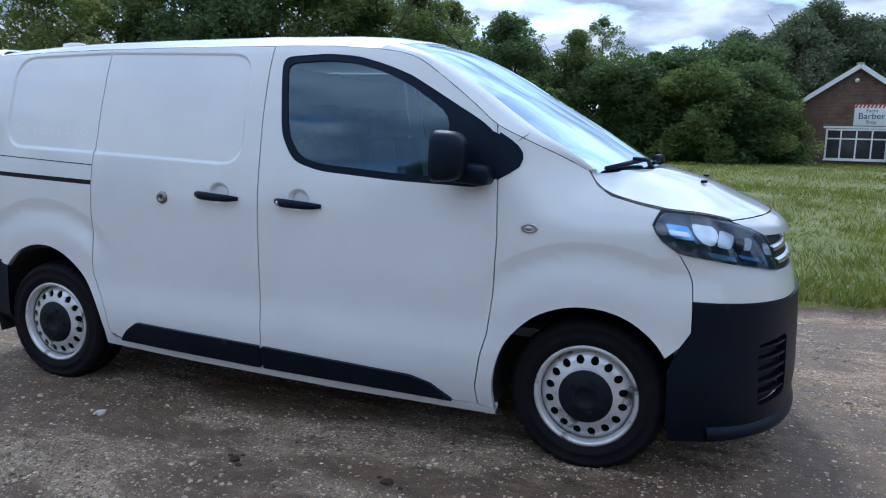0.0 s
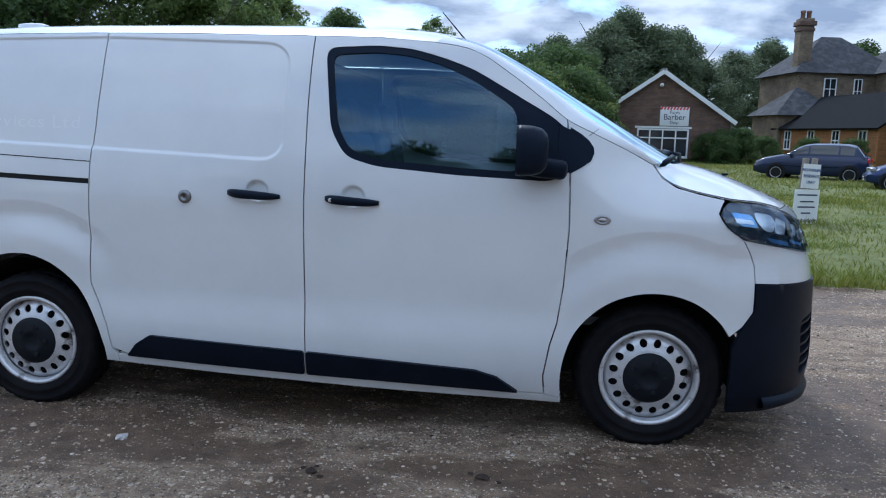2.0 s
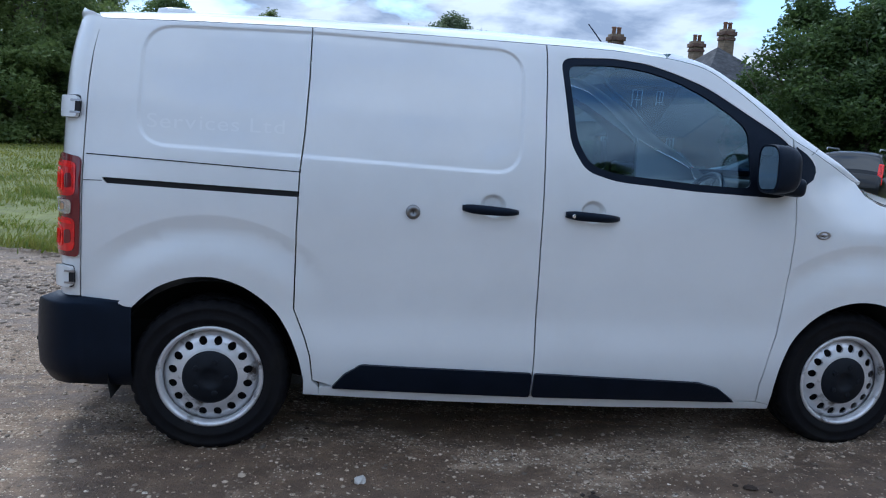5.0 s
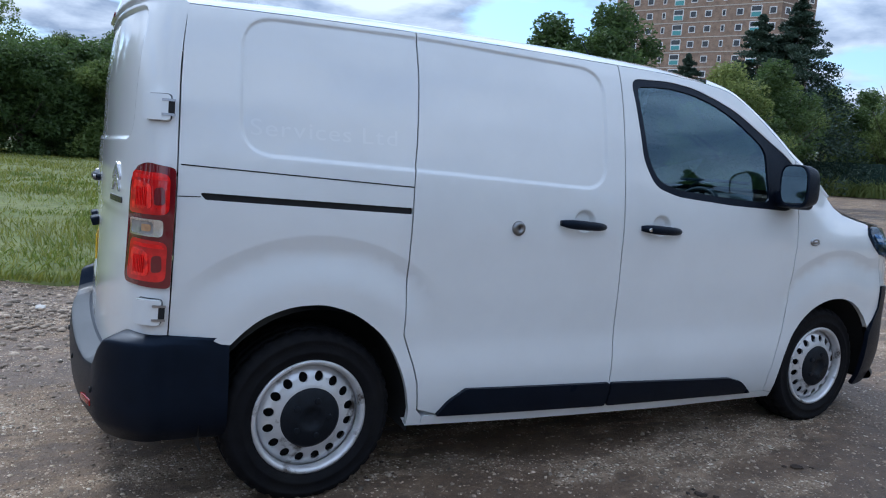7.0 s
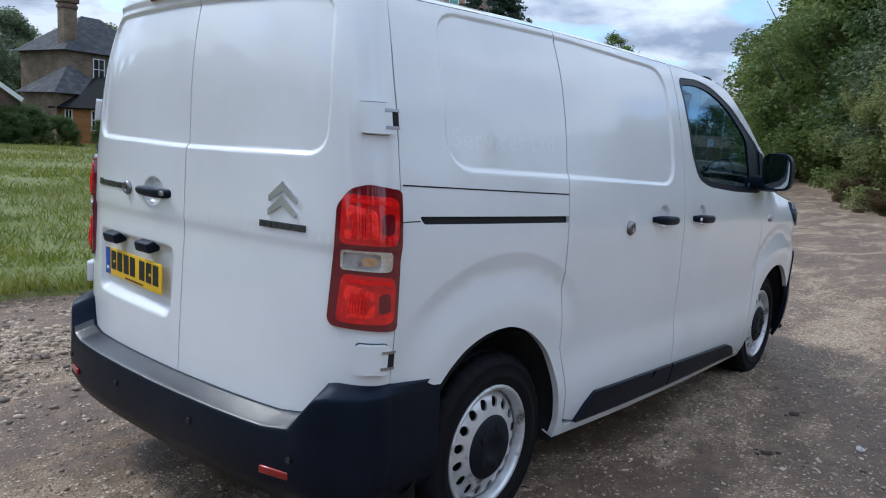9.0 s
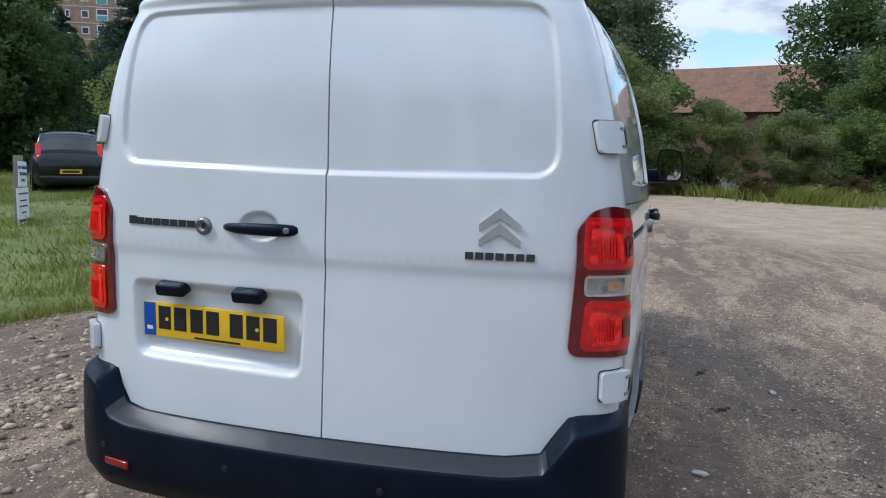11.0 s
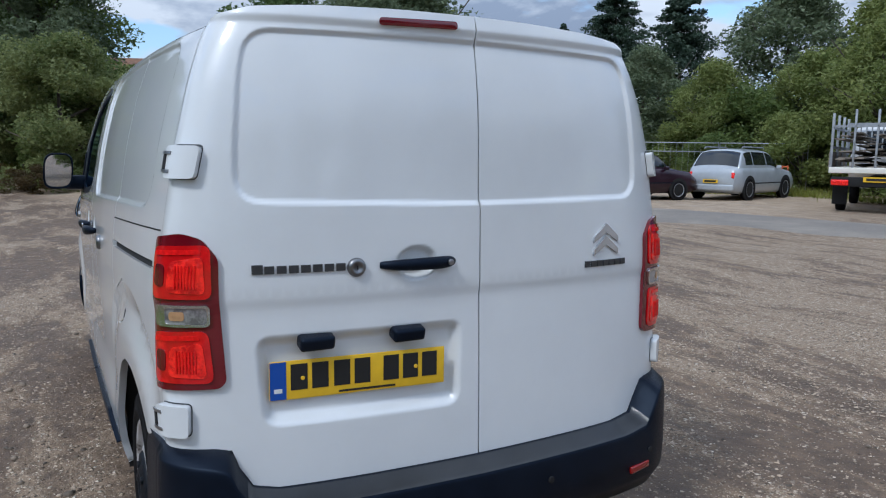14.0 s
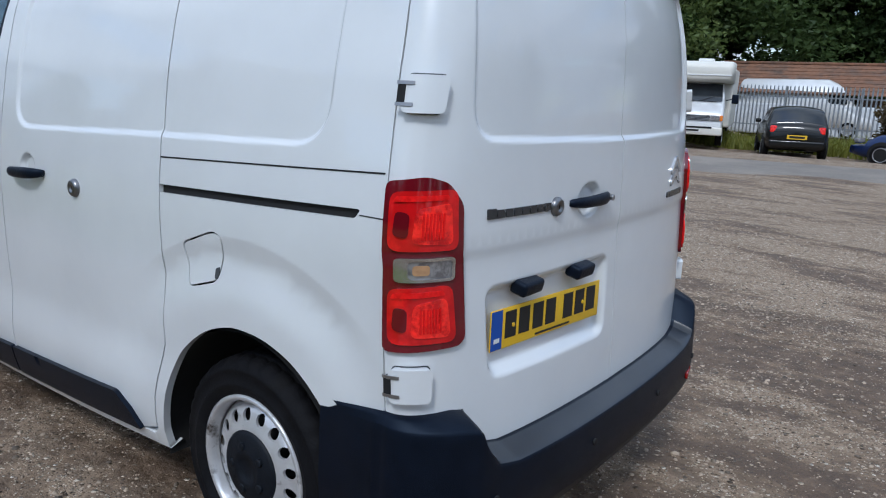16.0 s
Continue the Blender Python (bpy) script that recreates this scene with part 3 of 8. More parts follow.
def blades(name, count, draw, tall, wide, seed, label, mat=None):
    """Many grass blades in one mesh; draw(rng, n) gives their feet."""
    rng = np.random.default_rng(seed)
    x, y, z = draw(rng, count)
    n = len(x)
    a = rng.uniform(0, 2 * math.pi, n)
    drift = 0.5 + 0.28 * np.sin(1.1 * x + 0.6 * np.sin(0.8 * y)) * np.sin(0.9 * y + 1.3 * np.sin(0.6 * x)) + 0.22 * np.sin(3.1 * x + 1.7 * y) * np.sin(2.3 * y - 1.1 * x)
    hgt = tall * rng.uniform(0.4, 1.25, n) * (0.45 + 1.15 * drift)
    lean = (rng.normal(0, 0.5, (n, 2)) + np.stack([0.35 * np.sin(1.3 * x + y), 0.35 * np.cos(0.9 * y - x)], 1)) * hgt[:, None]
    w = wide * rng.uniform(0.6, 1.3, n)
    dx, dy = np.cos(a) * w, np.sin(a) * w
    foot = np.stack([x, y, z - 0.02], 1)
    A, B = foot + np.stack([dx, dy, 0 * x], 1), foot - np.stack([dx, dy, 0 * x], 1)
    M1 = foot + np.stack([lean[:, 0] * 0.35 + dx * 0.7, lean[:, 1] * 0.35 + dy * 0.7, hgt * 0.6], 1)
    M2 = foot + np.stack([lean[:, 0] * 0.35 - dx * 0.7, lean[:, 1] * 0.35 - dy * 0.7, hgt * 0.6], 1)
    T = foot + np.stack([lean[:, 0], lean[:, 1], hgt], 1)
    V = np.stack([A, B, M2, M1, T], 1).reshape(-1, 3)
    me = bpy.data.meshes.new(name)
    i = np.arange(n) * 5
    loops = np.stack([i, i + 1, i + 2, i + 3, i + 3, i + 2, i + 4], 1).ravel()
    me.vertices.add(len(V))
    me.vertices.foreach_set("co", V.ravel())
    me.loops.add(len(loops))
    me.loops.foreach_set("vertex_index", loops.astype(np.int32))
    me.polygons.add(2 * n)
    st = np.stack([np.arange(n) * 7, np.arange(n) * 7 + 4], 1).ravel()
    me.polygons.foreach_set("loop_start", st.astype(np.int32))
    me.update(calc_edges=True)
    return tagged(part(name, me, mat or GRASS_BLADE, None), label, "grass", kind="stuff")


def near_field(rng, n):
    x = rng.uniform(-9, 16, n)
    e = field_edge(x)
    y = e + 0.02 + rng.random(n) ** 1.7 * 11 - 0.12 * rng.random(n)
    return x, y, 0.06 + 0 * x


def mid_field(rng, n):
    x = rng.uniform(-32, 26.5, n)
    y = field_edge(x) + 9 + rng.random(n) * 34
    return x, y, 0.08 + ground_z(x, y)


blades("grass_tufts", 64000, near_field, 0.12, 0.007, 3, "long green grass at the edge of the gravel")
def clumps(rng, n):
    k = 900
    cx = rng.uniform(-9, 16, k)
    cy = field_edge(cx) + 0.1 + rng.random(k) ** 1.4 * 16
    i = rng.integers(0, k, n)
    return cx[i] + rng.normal(0, 0.16, n), cy[i] + rng.normal(0, 0.16, n), 0.06 + 0 * i


WEED = foliage("weed_leaves", (0.075, 0.125, 0.015), (0.23, 0.265, 0.045), 0.42)
blades("grass_tufts", 42000, clumps, 0.12, 0.011, 6, "coarse darker tufts and weeds in the field", WEED)
blades("grass_tufts", 110000, mid_field, 0.12, 0.016, 4, "long green and straw-coloured field grass")


def stones(name, count, cx, cy, sx, sy, lo, hi, seed, label):
    """Loose chippings as small faceted lumps in one mesh."""
    rng = np.random.default_rng(seed)
    ico = np.array([(0, 0, 1), (0.9, 0, 0.35), (0.28, 0.85, 0.35), (-0.72, 0.53, 0.35), (-0.72, -0.53, 0.35), (0.28, -0.85, 0.35), (0.72, 0.53, -0.3), (-0.28, 0.85, -0.3), (-0.9, 0, -0.3), (-0.28, -0.85, -0.3), (0.72, -0.53, -0.3)])
    tri = [(0, 1, 2), (0, 2, 3), (0, 3, 4), (0, 4, 5), (0, 5, 1), (1, 6, 2), (2, 7, 3), (3, 8, 4), (4, 9, 5), (5, 10, 1), (2, 6, 7), (3, 7, 8), (4, 8, 9), (5, 9, 10), (1, 10, 6)]
    x, y = (rng.uniform(cx - sx, cx + sx, count), rng.uniform(cy - sy, cy + sy, count)) if sx > 2 else (rng.normal(cx, sx, count), rng.normal(cy, sy * 0.6, count))
    keep = ~((np.abs(x - 1.45) < 2.0) & (np.abs(y) < 0.75)) & (y < field_edge(x) + 0.1)
    x, y = x[keep], y[keep]
    n = len(x)
    r = lo + (hi - lo) * rng.random(n) ** 5
    a = rng.uniform(0, 6.28, n)
    P = ico[None] * (r[:, None, None] * rng.uniform(0.65, 1.3, (n, 1, 3))) * rng.uniform(0.8, 1.2, (n, 11, 1)) * np.array([1, 1, 0.48])
    c, s = np.cos(a)[:, None], np.sin(a)[:, None]
    X, Y = P[:, :, 0] * c - P[:, :, 1] * s, P[:, :, 0] * s + P[:, :, 1] * c
    V = np.stack([X + x[:, None], Y + y[:, None], P[:, :, 2] + yard_z(x, y)[:, None] + (0.18 * r)[:, None]], 2).reshape(-1, 3)
    T = (np.array(tri)[None] + (np.arange(n) * 11)[:, None, None]).reshape(-1, 3)
    me = bpy.data.meshes.new(name)
    me.vertices.add(len(V))
    me.vertices.foreach_set("co", V.ravel())
    me.loops.add(T.size)
    me.loops.foreach_set("vertex_index", T.ravel().astype(np.int32))
    me.polygons.add(len(T))
    me.polygons.foreach_set("loop_start", (np.arange(len(T)) * 3).astype(np.int32))
    me.update(calc_edges=True)
    return tagged(part(name, me, STONE, None), label, "gravel", kind="stuff")


def grit(name, count, x0, x1, y0, y1, lo, hi, seed, label):
    """Fine four-sided chips, thick in the drifts and thin in the hollows."""
    rng = np.random.default_rng(seed)
    x, y = rng.uniform(x0, x1, count), rng.uniform(y0, y1, count)
    thick = 0.5 + 0.3 * np.sin(1.7 * x + 3.1 * y + 1.5 * np.sin(0.9 * x - 1.3 * y)) + 0.2 * np.sin(5.3 * y - 2.1 * x + 2 * np.sin(1.9 * x))
    keep = (rng.random(count) < thick + 0.1) & ~((np.abs(x - 1.45) < 2.1) & (np.abs(y) < 0.8)) & (y < field_edge(x) + 0.05)
    x, y = x[keep], y[keep]
    n = len(x)
    r = lo + (hi - lo) * rng.random(n) ** 3
    a = rng.uniform(0, 6.28, (n, 1)) + np.array([[0, 1.3, 3.0, 4.6]]) + rng.normal(0, 0.25, (n, 4))
    rr = r[:, None] * rng.uniform(0.7, 1.3, (n, 4))
    z = yard_z(x, y)
    ring = np.stack([x[:, None] + rr * np.cos(a), y[:, None] + rr * np.sin(a), z[:, None] - 0.001 + 0.25 * r[:, None] * rng.random((n, 4))], 2)
    tip = np.stack([x + 0.3 * r * rng.normal(size=n), y + 0.3 * r * rng.normal(size=n), z + r * rng.uniform(0.35, 0.8, n)], 1)
    V = np.concatenate([ring, tip[:, None]], 1).reshape(-1, 3)
    T = (np.array([(0, 1, 4), (1, 2, 4), (2, 3, 4), (3, 0, 4)])[None] + (np.arange(n) * 5)[:, None, None]).reshape(-1, 3)
    me = bpy.data.meshes.new(name)
    me.vertices.add(len(V))
    me.vertices.foreach_set("co", V.ravel())
    me.loops.add(T.size)
    me.loops.foreach_set("vertex_index", T.ravel().astype(np.int32))
    me.polygons.add(len(T))
    me.polygons.foreach_set("loop_start", (np.arange(len(T)) * 3).astype(np.int32))
    me.update(calc_edges=True)
    return tagged(part(name, me, STONE, None), label, "gravel", kind="stuff")


grit("gravel_chippings", 90000, -2.6, 6.5, -3.4, 3.8, 0.003, 0.011, 21, "fine grey and buff chips on the yard")
grit("gravel_chippings", 60000, -1.0, 12.0, -9.0, -1.5, 0.005, 0.016, 22, "fine pale chips in drifts on the yard")
stones("gravel_chippings", 22000, 1.2, 0.2, 5.5, 4.2, 0.003, 0.013, 11, "grey and buff loose gravel chippings")
stones("gravel_chippings", 12000, 6.0, -4.5, 9.0, 8.0, 0.004, 0.018, 12, "grey and buff loose gravel chippings")
stones("gravel_chippings", 9000, -0.9, 2.5, 1.7, 1.1, 0.004, 0.034, 13, "coarse pale stones along the grass edge")

SOIL = material("damp_soil", (0.035, 0.022, 0.014), 0.9, var=0.3, scale=60, bump=0.8, bscale=90)
PALE_STONE = material("pale_stone", (0.5, 0.47, 0.43), 0.75, var=0.15, scale=25, bump=0.3, bscale=60)


def lump(name, label, category, x, y, r, flat, mat, seed, group):
    """A rough flattened lump lying on the ground."""
    rng = np.random.default_rng(seed)
    bm = bmesh.new()
    bmesh.ops.create_icosphere(bm, subdivisions=2, radius=1)
    stretch = rng.uniform(0.65, 1.2, 2)
    for v in bm.verts:
        k = rng.uniform(0.72, 1.2)
        v.co = Vector((v.co.x * r * stretch[0] * k, v.co.y * r * stretch[1] * k, (v.co.z * flat * k + flat * 0.55) * r))
    ob = part(name, bm, mat, None, "", pose(x, y, float(yard_z(np.array([x]), np.array([y]))[0]), 0, 0, float(rng.uniform(0, 180))))
    return tagged(ob, label, category, group)


for k, (x, y, r) in enumerate(((1.54, -1.40, 0.028), (1.59, -1.44, 0.016), (1.50, -1.37, 0.014), (1.55, -1.35, 0.012), (2.24, -1.34, 0.026), (2.31, -1.37, 0.014), (2.19, -1.31, 0.012))):
    lump("soil_clod", "dark damp clod of soil on the gravel", "soil", x, y, r, 0.3, SOIL, 70 + k, "soil clods beside the van")
for k, (x, y, r) in enumerate(((0.72, -2.13, 0.035), (0.62, -1.22, 0.03), (1.95, -1.72, 0.028), (-0.62, 2.35, 0.05), (-0.95, 2.7, 0.045), (-1.25, 2.45, 0.055))):
    lump("stone", "pale flat stone lying loose on the gravel", "stone", x, y, r, 0.4, PALE_STONE, 90 + k, "loose pale stones")

# ------------------------------------------------------------- the van: curved surfaces
plan_w = smooth_table([-0.6, -0.3, 0.0, 0.34, 0.8, 1.5, 2.2, 2.7, 3.0, 3.2], [0.877, 0.903, 0.92, 0.934, 0.95, 0.957, 0.958, 0.962, 0.962, 0.955], 0.12)
tuck = smooth_table([0.1, 0.2, 0.27, 0.36, 0.46, 0.6, 0.8, 1.05, 1.15, 1.26, 1.476, 1.65, 1.78, 1.86], [0.12, 0.055, 0.025, 0.006, 0.0, 0.012, 0.004, 0.003, 0.01, 0.025, 0.062, 0.105, 0.15, 0.2], 0.025)
nose_len = smooth_table([0.15, 0.36, 0.65, 0.77, 0.87, 1.03, 1.12, 1.25], [0.585, 0.62, 0.61, 0.60, 0.575, 0.49, 0.41, 0.3], 0.04)
NOSE_X, NOSE_N = 3.2, 2.5
RECESS = rounded([(-0.325, 1.29), (0.345, 1.271), (1.275, 1.238), (1.285, 1.778), (0.37, 1.80), (-0.31, 1.785)], 0.13, 8)


def superellipse(n, ax, ay, count=4000):
    th = np.linspace(0, math.pi / 2, count)
    x, y = ax * np.sin(th) ** (2 / n), ay * np.cos(th) ** (2 / n)
    s = np.append(0, np.cumsum(np.hypot(np.diff(x), np.diff(y))))
    return th, s


NOSE_TH, NOSE_S = superellipse(NOSE_N, 0.61, 0.955)
NOSE_END = NOSE_X + NOSE_S[-1]


def side_shape(x, z):
    """Pressings of the flank: outward is positive."""
    d = -0.010 * step(-signed(x, z, RECESS) / 0.014)
    for cx, big in ((-0.02, 0.70), (2.955, 0.675)):
        r = np.hypot(x - cx, (z - 0.32) * 1.0)
        up = step((z - 0.35) / 0.3)
        up = up * step((0.52 - np.abs(x - cx)) / 0.2)
        d += up * (-0.011 * np.clip((big - r) / 0.055, 0, 1) + 0.022 * step((big - 0.045 - r) / 0.15))
    for hx, hz in ((1.155, 1.095), (1.6, 1.085)):
        r = np.hypot((x - hx) / 0.058, (z - hz - 0.012) / 0.05)
        d -= 0.02 * step((1 - r) / 0.35)
    return d


def flank(sign):
    def surface(u, z, lift=0.0):
        u, z = np.asarray(u, float), np.asarray(z, float)
        x = np.minimum(u, NOSE_X)
        shoulder = 0.11 * step((z - 0.98) / 0.34) ** 1.3 * step((u - 2.55) / 0.45)
        w = plan_w(x) - tuck(z) - shoulder + side_shape(x, z) * (u <= NOSE_X + 0.3) + lift
        th = np.interp(u - NOSE_X, NOSE_S, NOSE_TH)
        L = nose_len(z) + lift
        xn = NOSE_X + L * np.sin(th) ** (2 / NOSE_N)
        yn = w * np.cos(th) ** (2 / NOSE_N)
        front = u > NOSE_X
        return np.stack([np.where(front, xn, u), sign * np.where(front, yn, w), z + 0 * u], 1)
    return surface


def fine_side(x, z):
    m = np.abs(signed(x, z, RECESS) + 0.007) < 0.016
    for hx, hz in ((1.155, 1.095), (1.6, 1.085)):
        m |= np.hypot((x - hx) / 0.07, (z - hz - 0.012) / 0.062) < 1
    for cx, big in ((-0.02, 0.70), (2.955, 0.675)):
        m |= (np.abs(np.hypot(x - cx, z - 0.32) - big) < 0.03) & (z > 0.5)
    return m


REAR_N, REAR_D, REAR_W = 2.6, 0.18, 0.885
REAR_TH, REAR_S = superellipse(REAR_N, REAR_W, REAR_D)
REAR_END = REAR_S[-1]


def arc(y, z):
    """Lateral place on the rear, measured along its curve."""
    r = np.clip(np.abs(y) / (REAR_W - tuck(z)), 0, 1)
    return np.sign(y) * np.interp(np.arcsin(r ** (REAR_N / 2)), REAR_TH, REAR_S)


def on_rear(pts):
    return [(float(arc(y, z)), z) for y, z in pts]


WIN_A = rounded(on_rear([(-0.69, 1.315), (-0.028, 1.307), (0.70, 1.322), (0.648, 1.79), (-0.02, 1.80), (-0.638, 1.79)]), 0.085, 6)
PLATE_A = rounded(on_rear([(0.66, 0.965), (0.64, 0.708), (0.04, 0.698), (0.03, 0.965)]), 0.05, 5)


def rear_shape(a, z):
    d = -0.012 * step(-signed(a, z, WIN_A) / 0.015)
    d -= 0.007 * step((1.075 - z) / 0.05) * np.exp(-np.clip(1.05 - z, 0, 9) / 0.16)
    d -= 0.032 * step(-signed(a, z, PLATE_A) / 0.035)
    r = np.hypot((a - arc(0.185, 1.15)) / 0.072, (z - 1.145) / 0.052)
    d -= 0.02 * step((1 - r) / 0.35)
    d += 0.012 * step((z - 1.80) / 0.03)
    return d


def fine_rear(a, z):
    m = (np.abs(signed(a, z, WIN_A) + 0.0075) < 0.018) | (np.abs(signed(a, z, PLATE_A) + 0.018) < 0.03)
    m |= np.hypot((a - 0.19) / 0.09, (z - 1.145) / 0.065) < 1
    return m | (np.abs(z - 1.05) < 0.02) | (z > 1.79)


def rear_surface(a, z, lift=0.0):
    a, z = np.asarray(a, float), np.asarray(z, float)
    th = np.interp(np.abs(a), REAR_S, REAR_TH)
    W = REAR_W - tuck(z)
    sn, cs = np.sin(th), np.cos(th)
    y, x = W * sn ** (2 / REAR_N), REAR_D * cs ** (2 / REAR_N)
    nx, ny = cs ** (2 - 2 / REAR_N) / REAR_D, sn ** (2 - 2 / REAR_N) / W
    k = np.hypot(nx, ny)
    d = rear_shape(a, z) + lift
    lean = 0.03 * (z - 0.64) + 0.04 * np.clip((z - 1.5) / 0.35, 0, 9) ** 2
    return np.stack([-0.54 - x - d * nx / k + lean, np.sign(a) * (y + d * ny / k), z + 0 * a], 1)


# ------------------------------------------------------------- the van: body
van = thing("panel_van", "white short panel van with black bumpers parked on gravel", "van")
SLIDE_REAR = [(0.37, 1.817), (0.367, 1.612), (0.354, 1.376), (0.338, 1.213), (0.33, 0.976), (0.327, 0.635), (0.375, 0.511), (0.398, 0.433), (0.412, 0.321)]
B_LINE = [(1.383, 1.813), (1.377, 1.496), (1.376, 1.255), (1.374, 0.961), (1.379, 0.503), (1.38, 0.256)]
TOP_LINE = spline([(1.70, 1.808), (1.937, 1.79), (2.118, 1.753), (2.272, 1.660), (2.427, 1.545), (2.532, 1.462), (2.66, 1.400), (2.80, 1.336), (2.916, 1.277)], 6)
DOOR_TOP = [(1.383, 1.813), (1.55, 1.812)] + TOP_LINE[:31]
DOOR_FRONT = [(2.553, 1.228), (2.561, 1.0), (2.549, 0.738), (2.528, 0.565), (2.501, 0.468), (2.478, 0.32), (2.487, 0.226)]
WINDOW = rounded([(1.445, 1.755), (1.68, 1.768), (1.84, 1.754), (1.99, 1.713), (2.12, 1.665), (2.25, 1.592), (2.34, 1.540), (2.43, 1.490), (2.49, 1.452), (2.542, 1.40), (2.542, 1.232), (2.47, 1.196), (2.066, 1.209), (1.70, 1.236), (1.56, 1.275), (1.49, 1.39)], 0.05, 4)
PANE = rounded([(1.47, 1.73), (1.68, 1.743), (1.83, 1.73), (1.98, 1.69), (2.11, 1.632), (2.24, 1.552), (2.315, 1.495), (2.34, 1.225), (2.066, 1.235), (1.70, 1.262), (1.58, 1.295), (1.515, 1.40)], 0.05, 4)
ARCH_R = [(0.371, 0.321), (0.345, 0.43), (0.30, 0.54), (0.235, 0.635), (0.13, 0.715), (0.03, 0.753), (-0.045, 0.76), (-0.13, 0.75), (-0.217, 0.717), (-0.28, 0.672), (-0.332, 0.62)]
ARCH_F = [(3.27, 0.545), (3.22, 0.61), (3.14, 0.673), (3.05, 0.71), (2.955, 0.722), (2.86, 0.712), (2.76, 0.675), (2.68, 0.615), (2.61, 0.53), (2.572, 0.43), (2.557, 0.32), (2.563, 0.205)]
ARCH_R, ARCH_F = spline(ARCH_R, 5), spline(ARCH_F, 5)
for sign, flip in ((-1, False), (1, True)):
    F = flank(sign)
    quarter = [(-0.540, 0.64), (-0.5246, 1.155), (-0.522, 1.246), (-0.5125, 1.53), (-0.503, 1.66), (-0.484, 1.798), (-0.05, 1.81)] + SLIDE_REAR + [(0.44, 0.29), (0.44, 0.248), (0.372, 0.252)] + ARCH_R
    # the sliding rail runs in a slot across the rear quarter
    slot = rounded([(-0.445, 1.152), (0.334, 1.130), (0.334, 1.112), (-0.43, 1.134)], 0.004, 2)
    holes = [slot]
    if sign > 0:
        flap = rounded([(0.050, 1.016), (0.090, 1.024), (0.226, 0.972), (0.196, 0.846), (0.070, 0.884), (0.056, 0.93)], 0.022, 5)
        holes.append(flap)
    q = panel("rear_quarter_panel", quarter, F, PAINT, van, holes=holes, fine=fine_side, flip=flip)
    if sign < 0:
        lx = -0.285
        for ch in "Services Ltd":
            if ch == " ":
                lx += 0.03
                continue
            cu = bpy.data.curves.new("faded_letter", "FONT")
            cu.body, cu.size = ch, 0.098
            tmp = new("faded_letter", cu)
            me = bpy.data.meshes.new_from_object(tmp.evaluated_get(bpy.context.evaluated_depsgraph_get()))
            bpy.data.objects.remove(tmp)
            xy = np.array([tuple(v.co) for v in me.vertices])
            P3 = F(lx + xy[:, 0] * 1.05, 1.364 + xy[:, 1] * 0.85, 0.0009)
            for v, p in zip(me.vertices, P3):
                v.co = Vector(p)
            lx += xy[:, 0].max() * 1.05 + 0.008
            part("faded_letter", me, GHOST, q, "pale ghost of a removed letter")
    panel("rail_slot", slot, F, DARK, q, lift=-0.012, flip=flip, gap=-0.004, rim=0.004, h=0.05)
    # seam above the rail
    seam = dense([(-0.512, 1.246), (0.337, 1.213)], 0.05, False)
    part("seam", loft([F(np.array([p[0] for p in seam]), np.array([p[1] + o for p in seam]), 0.0012) for o in (0.0022, -0.0022)]), DARK, q)
    seam = dense([(-0.522, 1.140), (-0.448, 1.141)], 0.05, False)
    part("seam", loft([F(np.array([p[0] for p in seam]), np.array([p[1] + o for p in seam]), 0.0012) for o in (0.0015, -0.0015)]), DARK, q)
    if sign > 0:
        fl = panel("fuel_flap", flap, F, PAINT, van, flip=flip, gap=0.0025, rim=0.012)
        panel("finger_notch", rounded([(0.062, 0.926), (0.082, 0.918), (0.080, 0.888), (0.064, 0.892)], 0.006, 3), F, TRIM_GREY, fl, lift=0.001, flip=flip, gap=0.0, rim=0.002)
    slide = SLIDE_REAR[::-1] + [(0.9, 1.817)] + B_LINE + [(0.95, 0.272), (0.5, 0.292)]
    sd = panel("sliding_door", slide, F, PAINT, van, fine=fine_side, flip=flip)
    door = B_LINE[::-1] + DOOR_TOP[1:] + DOOR_FRONT + [(1.9, 0.238)]
    fd = panel("front_door", door, F, PAINT, van, holes=[WINDOW], fine=fine_side, flip=flip)
    panel("window_surround", WINDOW, F, BLACK_PLASTIC, fd, holes=[PANE], lift=-0.004, flip=flip, gap=-0.004, rim=0.012)
    panel("window_pane", PANE, F, GLASS, fd, lift=-0.010, flip=flip, gap=-0.004, rim=0.001, h=0.06, e=0.05).visible_shadow = False
    wing = TOP_LINE[30:] + [(2.956, 1.220), (3.016, 1.182), (3.122, 1.156), (3.225, 1.136), (3.203, 1.111), (3.190, 1.080), (3.205, 1.051), (3.236, 1.021), (3.314, 0.973), (3.348, 0.910), (3.364, 0.862), (3.366, 0.785), (3.366, 0.66), (3.325, 0.595)] + ARCH_F + [(2.487, 0.226)] + DOOR_FRONT[::-1]
    fw = panel("front_wing", wing, F, PAINT, van, fine=fine_side, flip=flip)
    tri = [(2.547, 1.428), (2.598, 1.398), (2.630, 1.372), (2.649, 1.345), (2.653, 1.318), (2.640, 1.285), (2.60, 1.257), (2.549, 1.228)]
    panel("corner_trim", [(2.50, 1.438), (2.547, 1.418), (2.550, 1.236), (2.50, 1.215)], F, BLACK_PLASTIC, fd, lift=0.003, flip=flip, gap=0.0, rim=0.006)
    panel("corner_trim", tri, F, BLACK_PLASTIC, fw, lift=0.003, flip=flip, gap=0.0, rim=0.004)
    seam = dense([(2.627, 1.393), (2.668, 1.424)], 0.02, False)
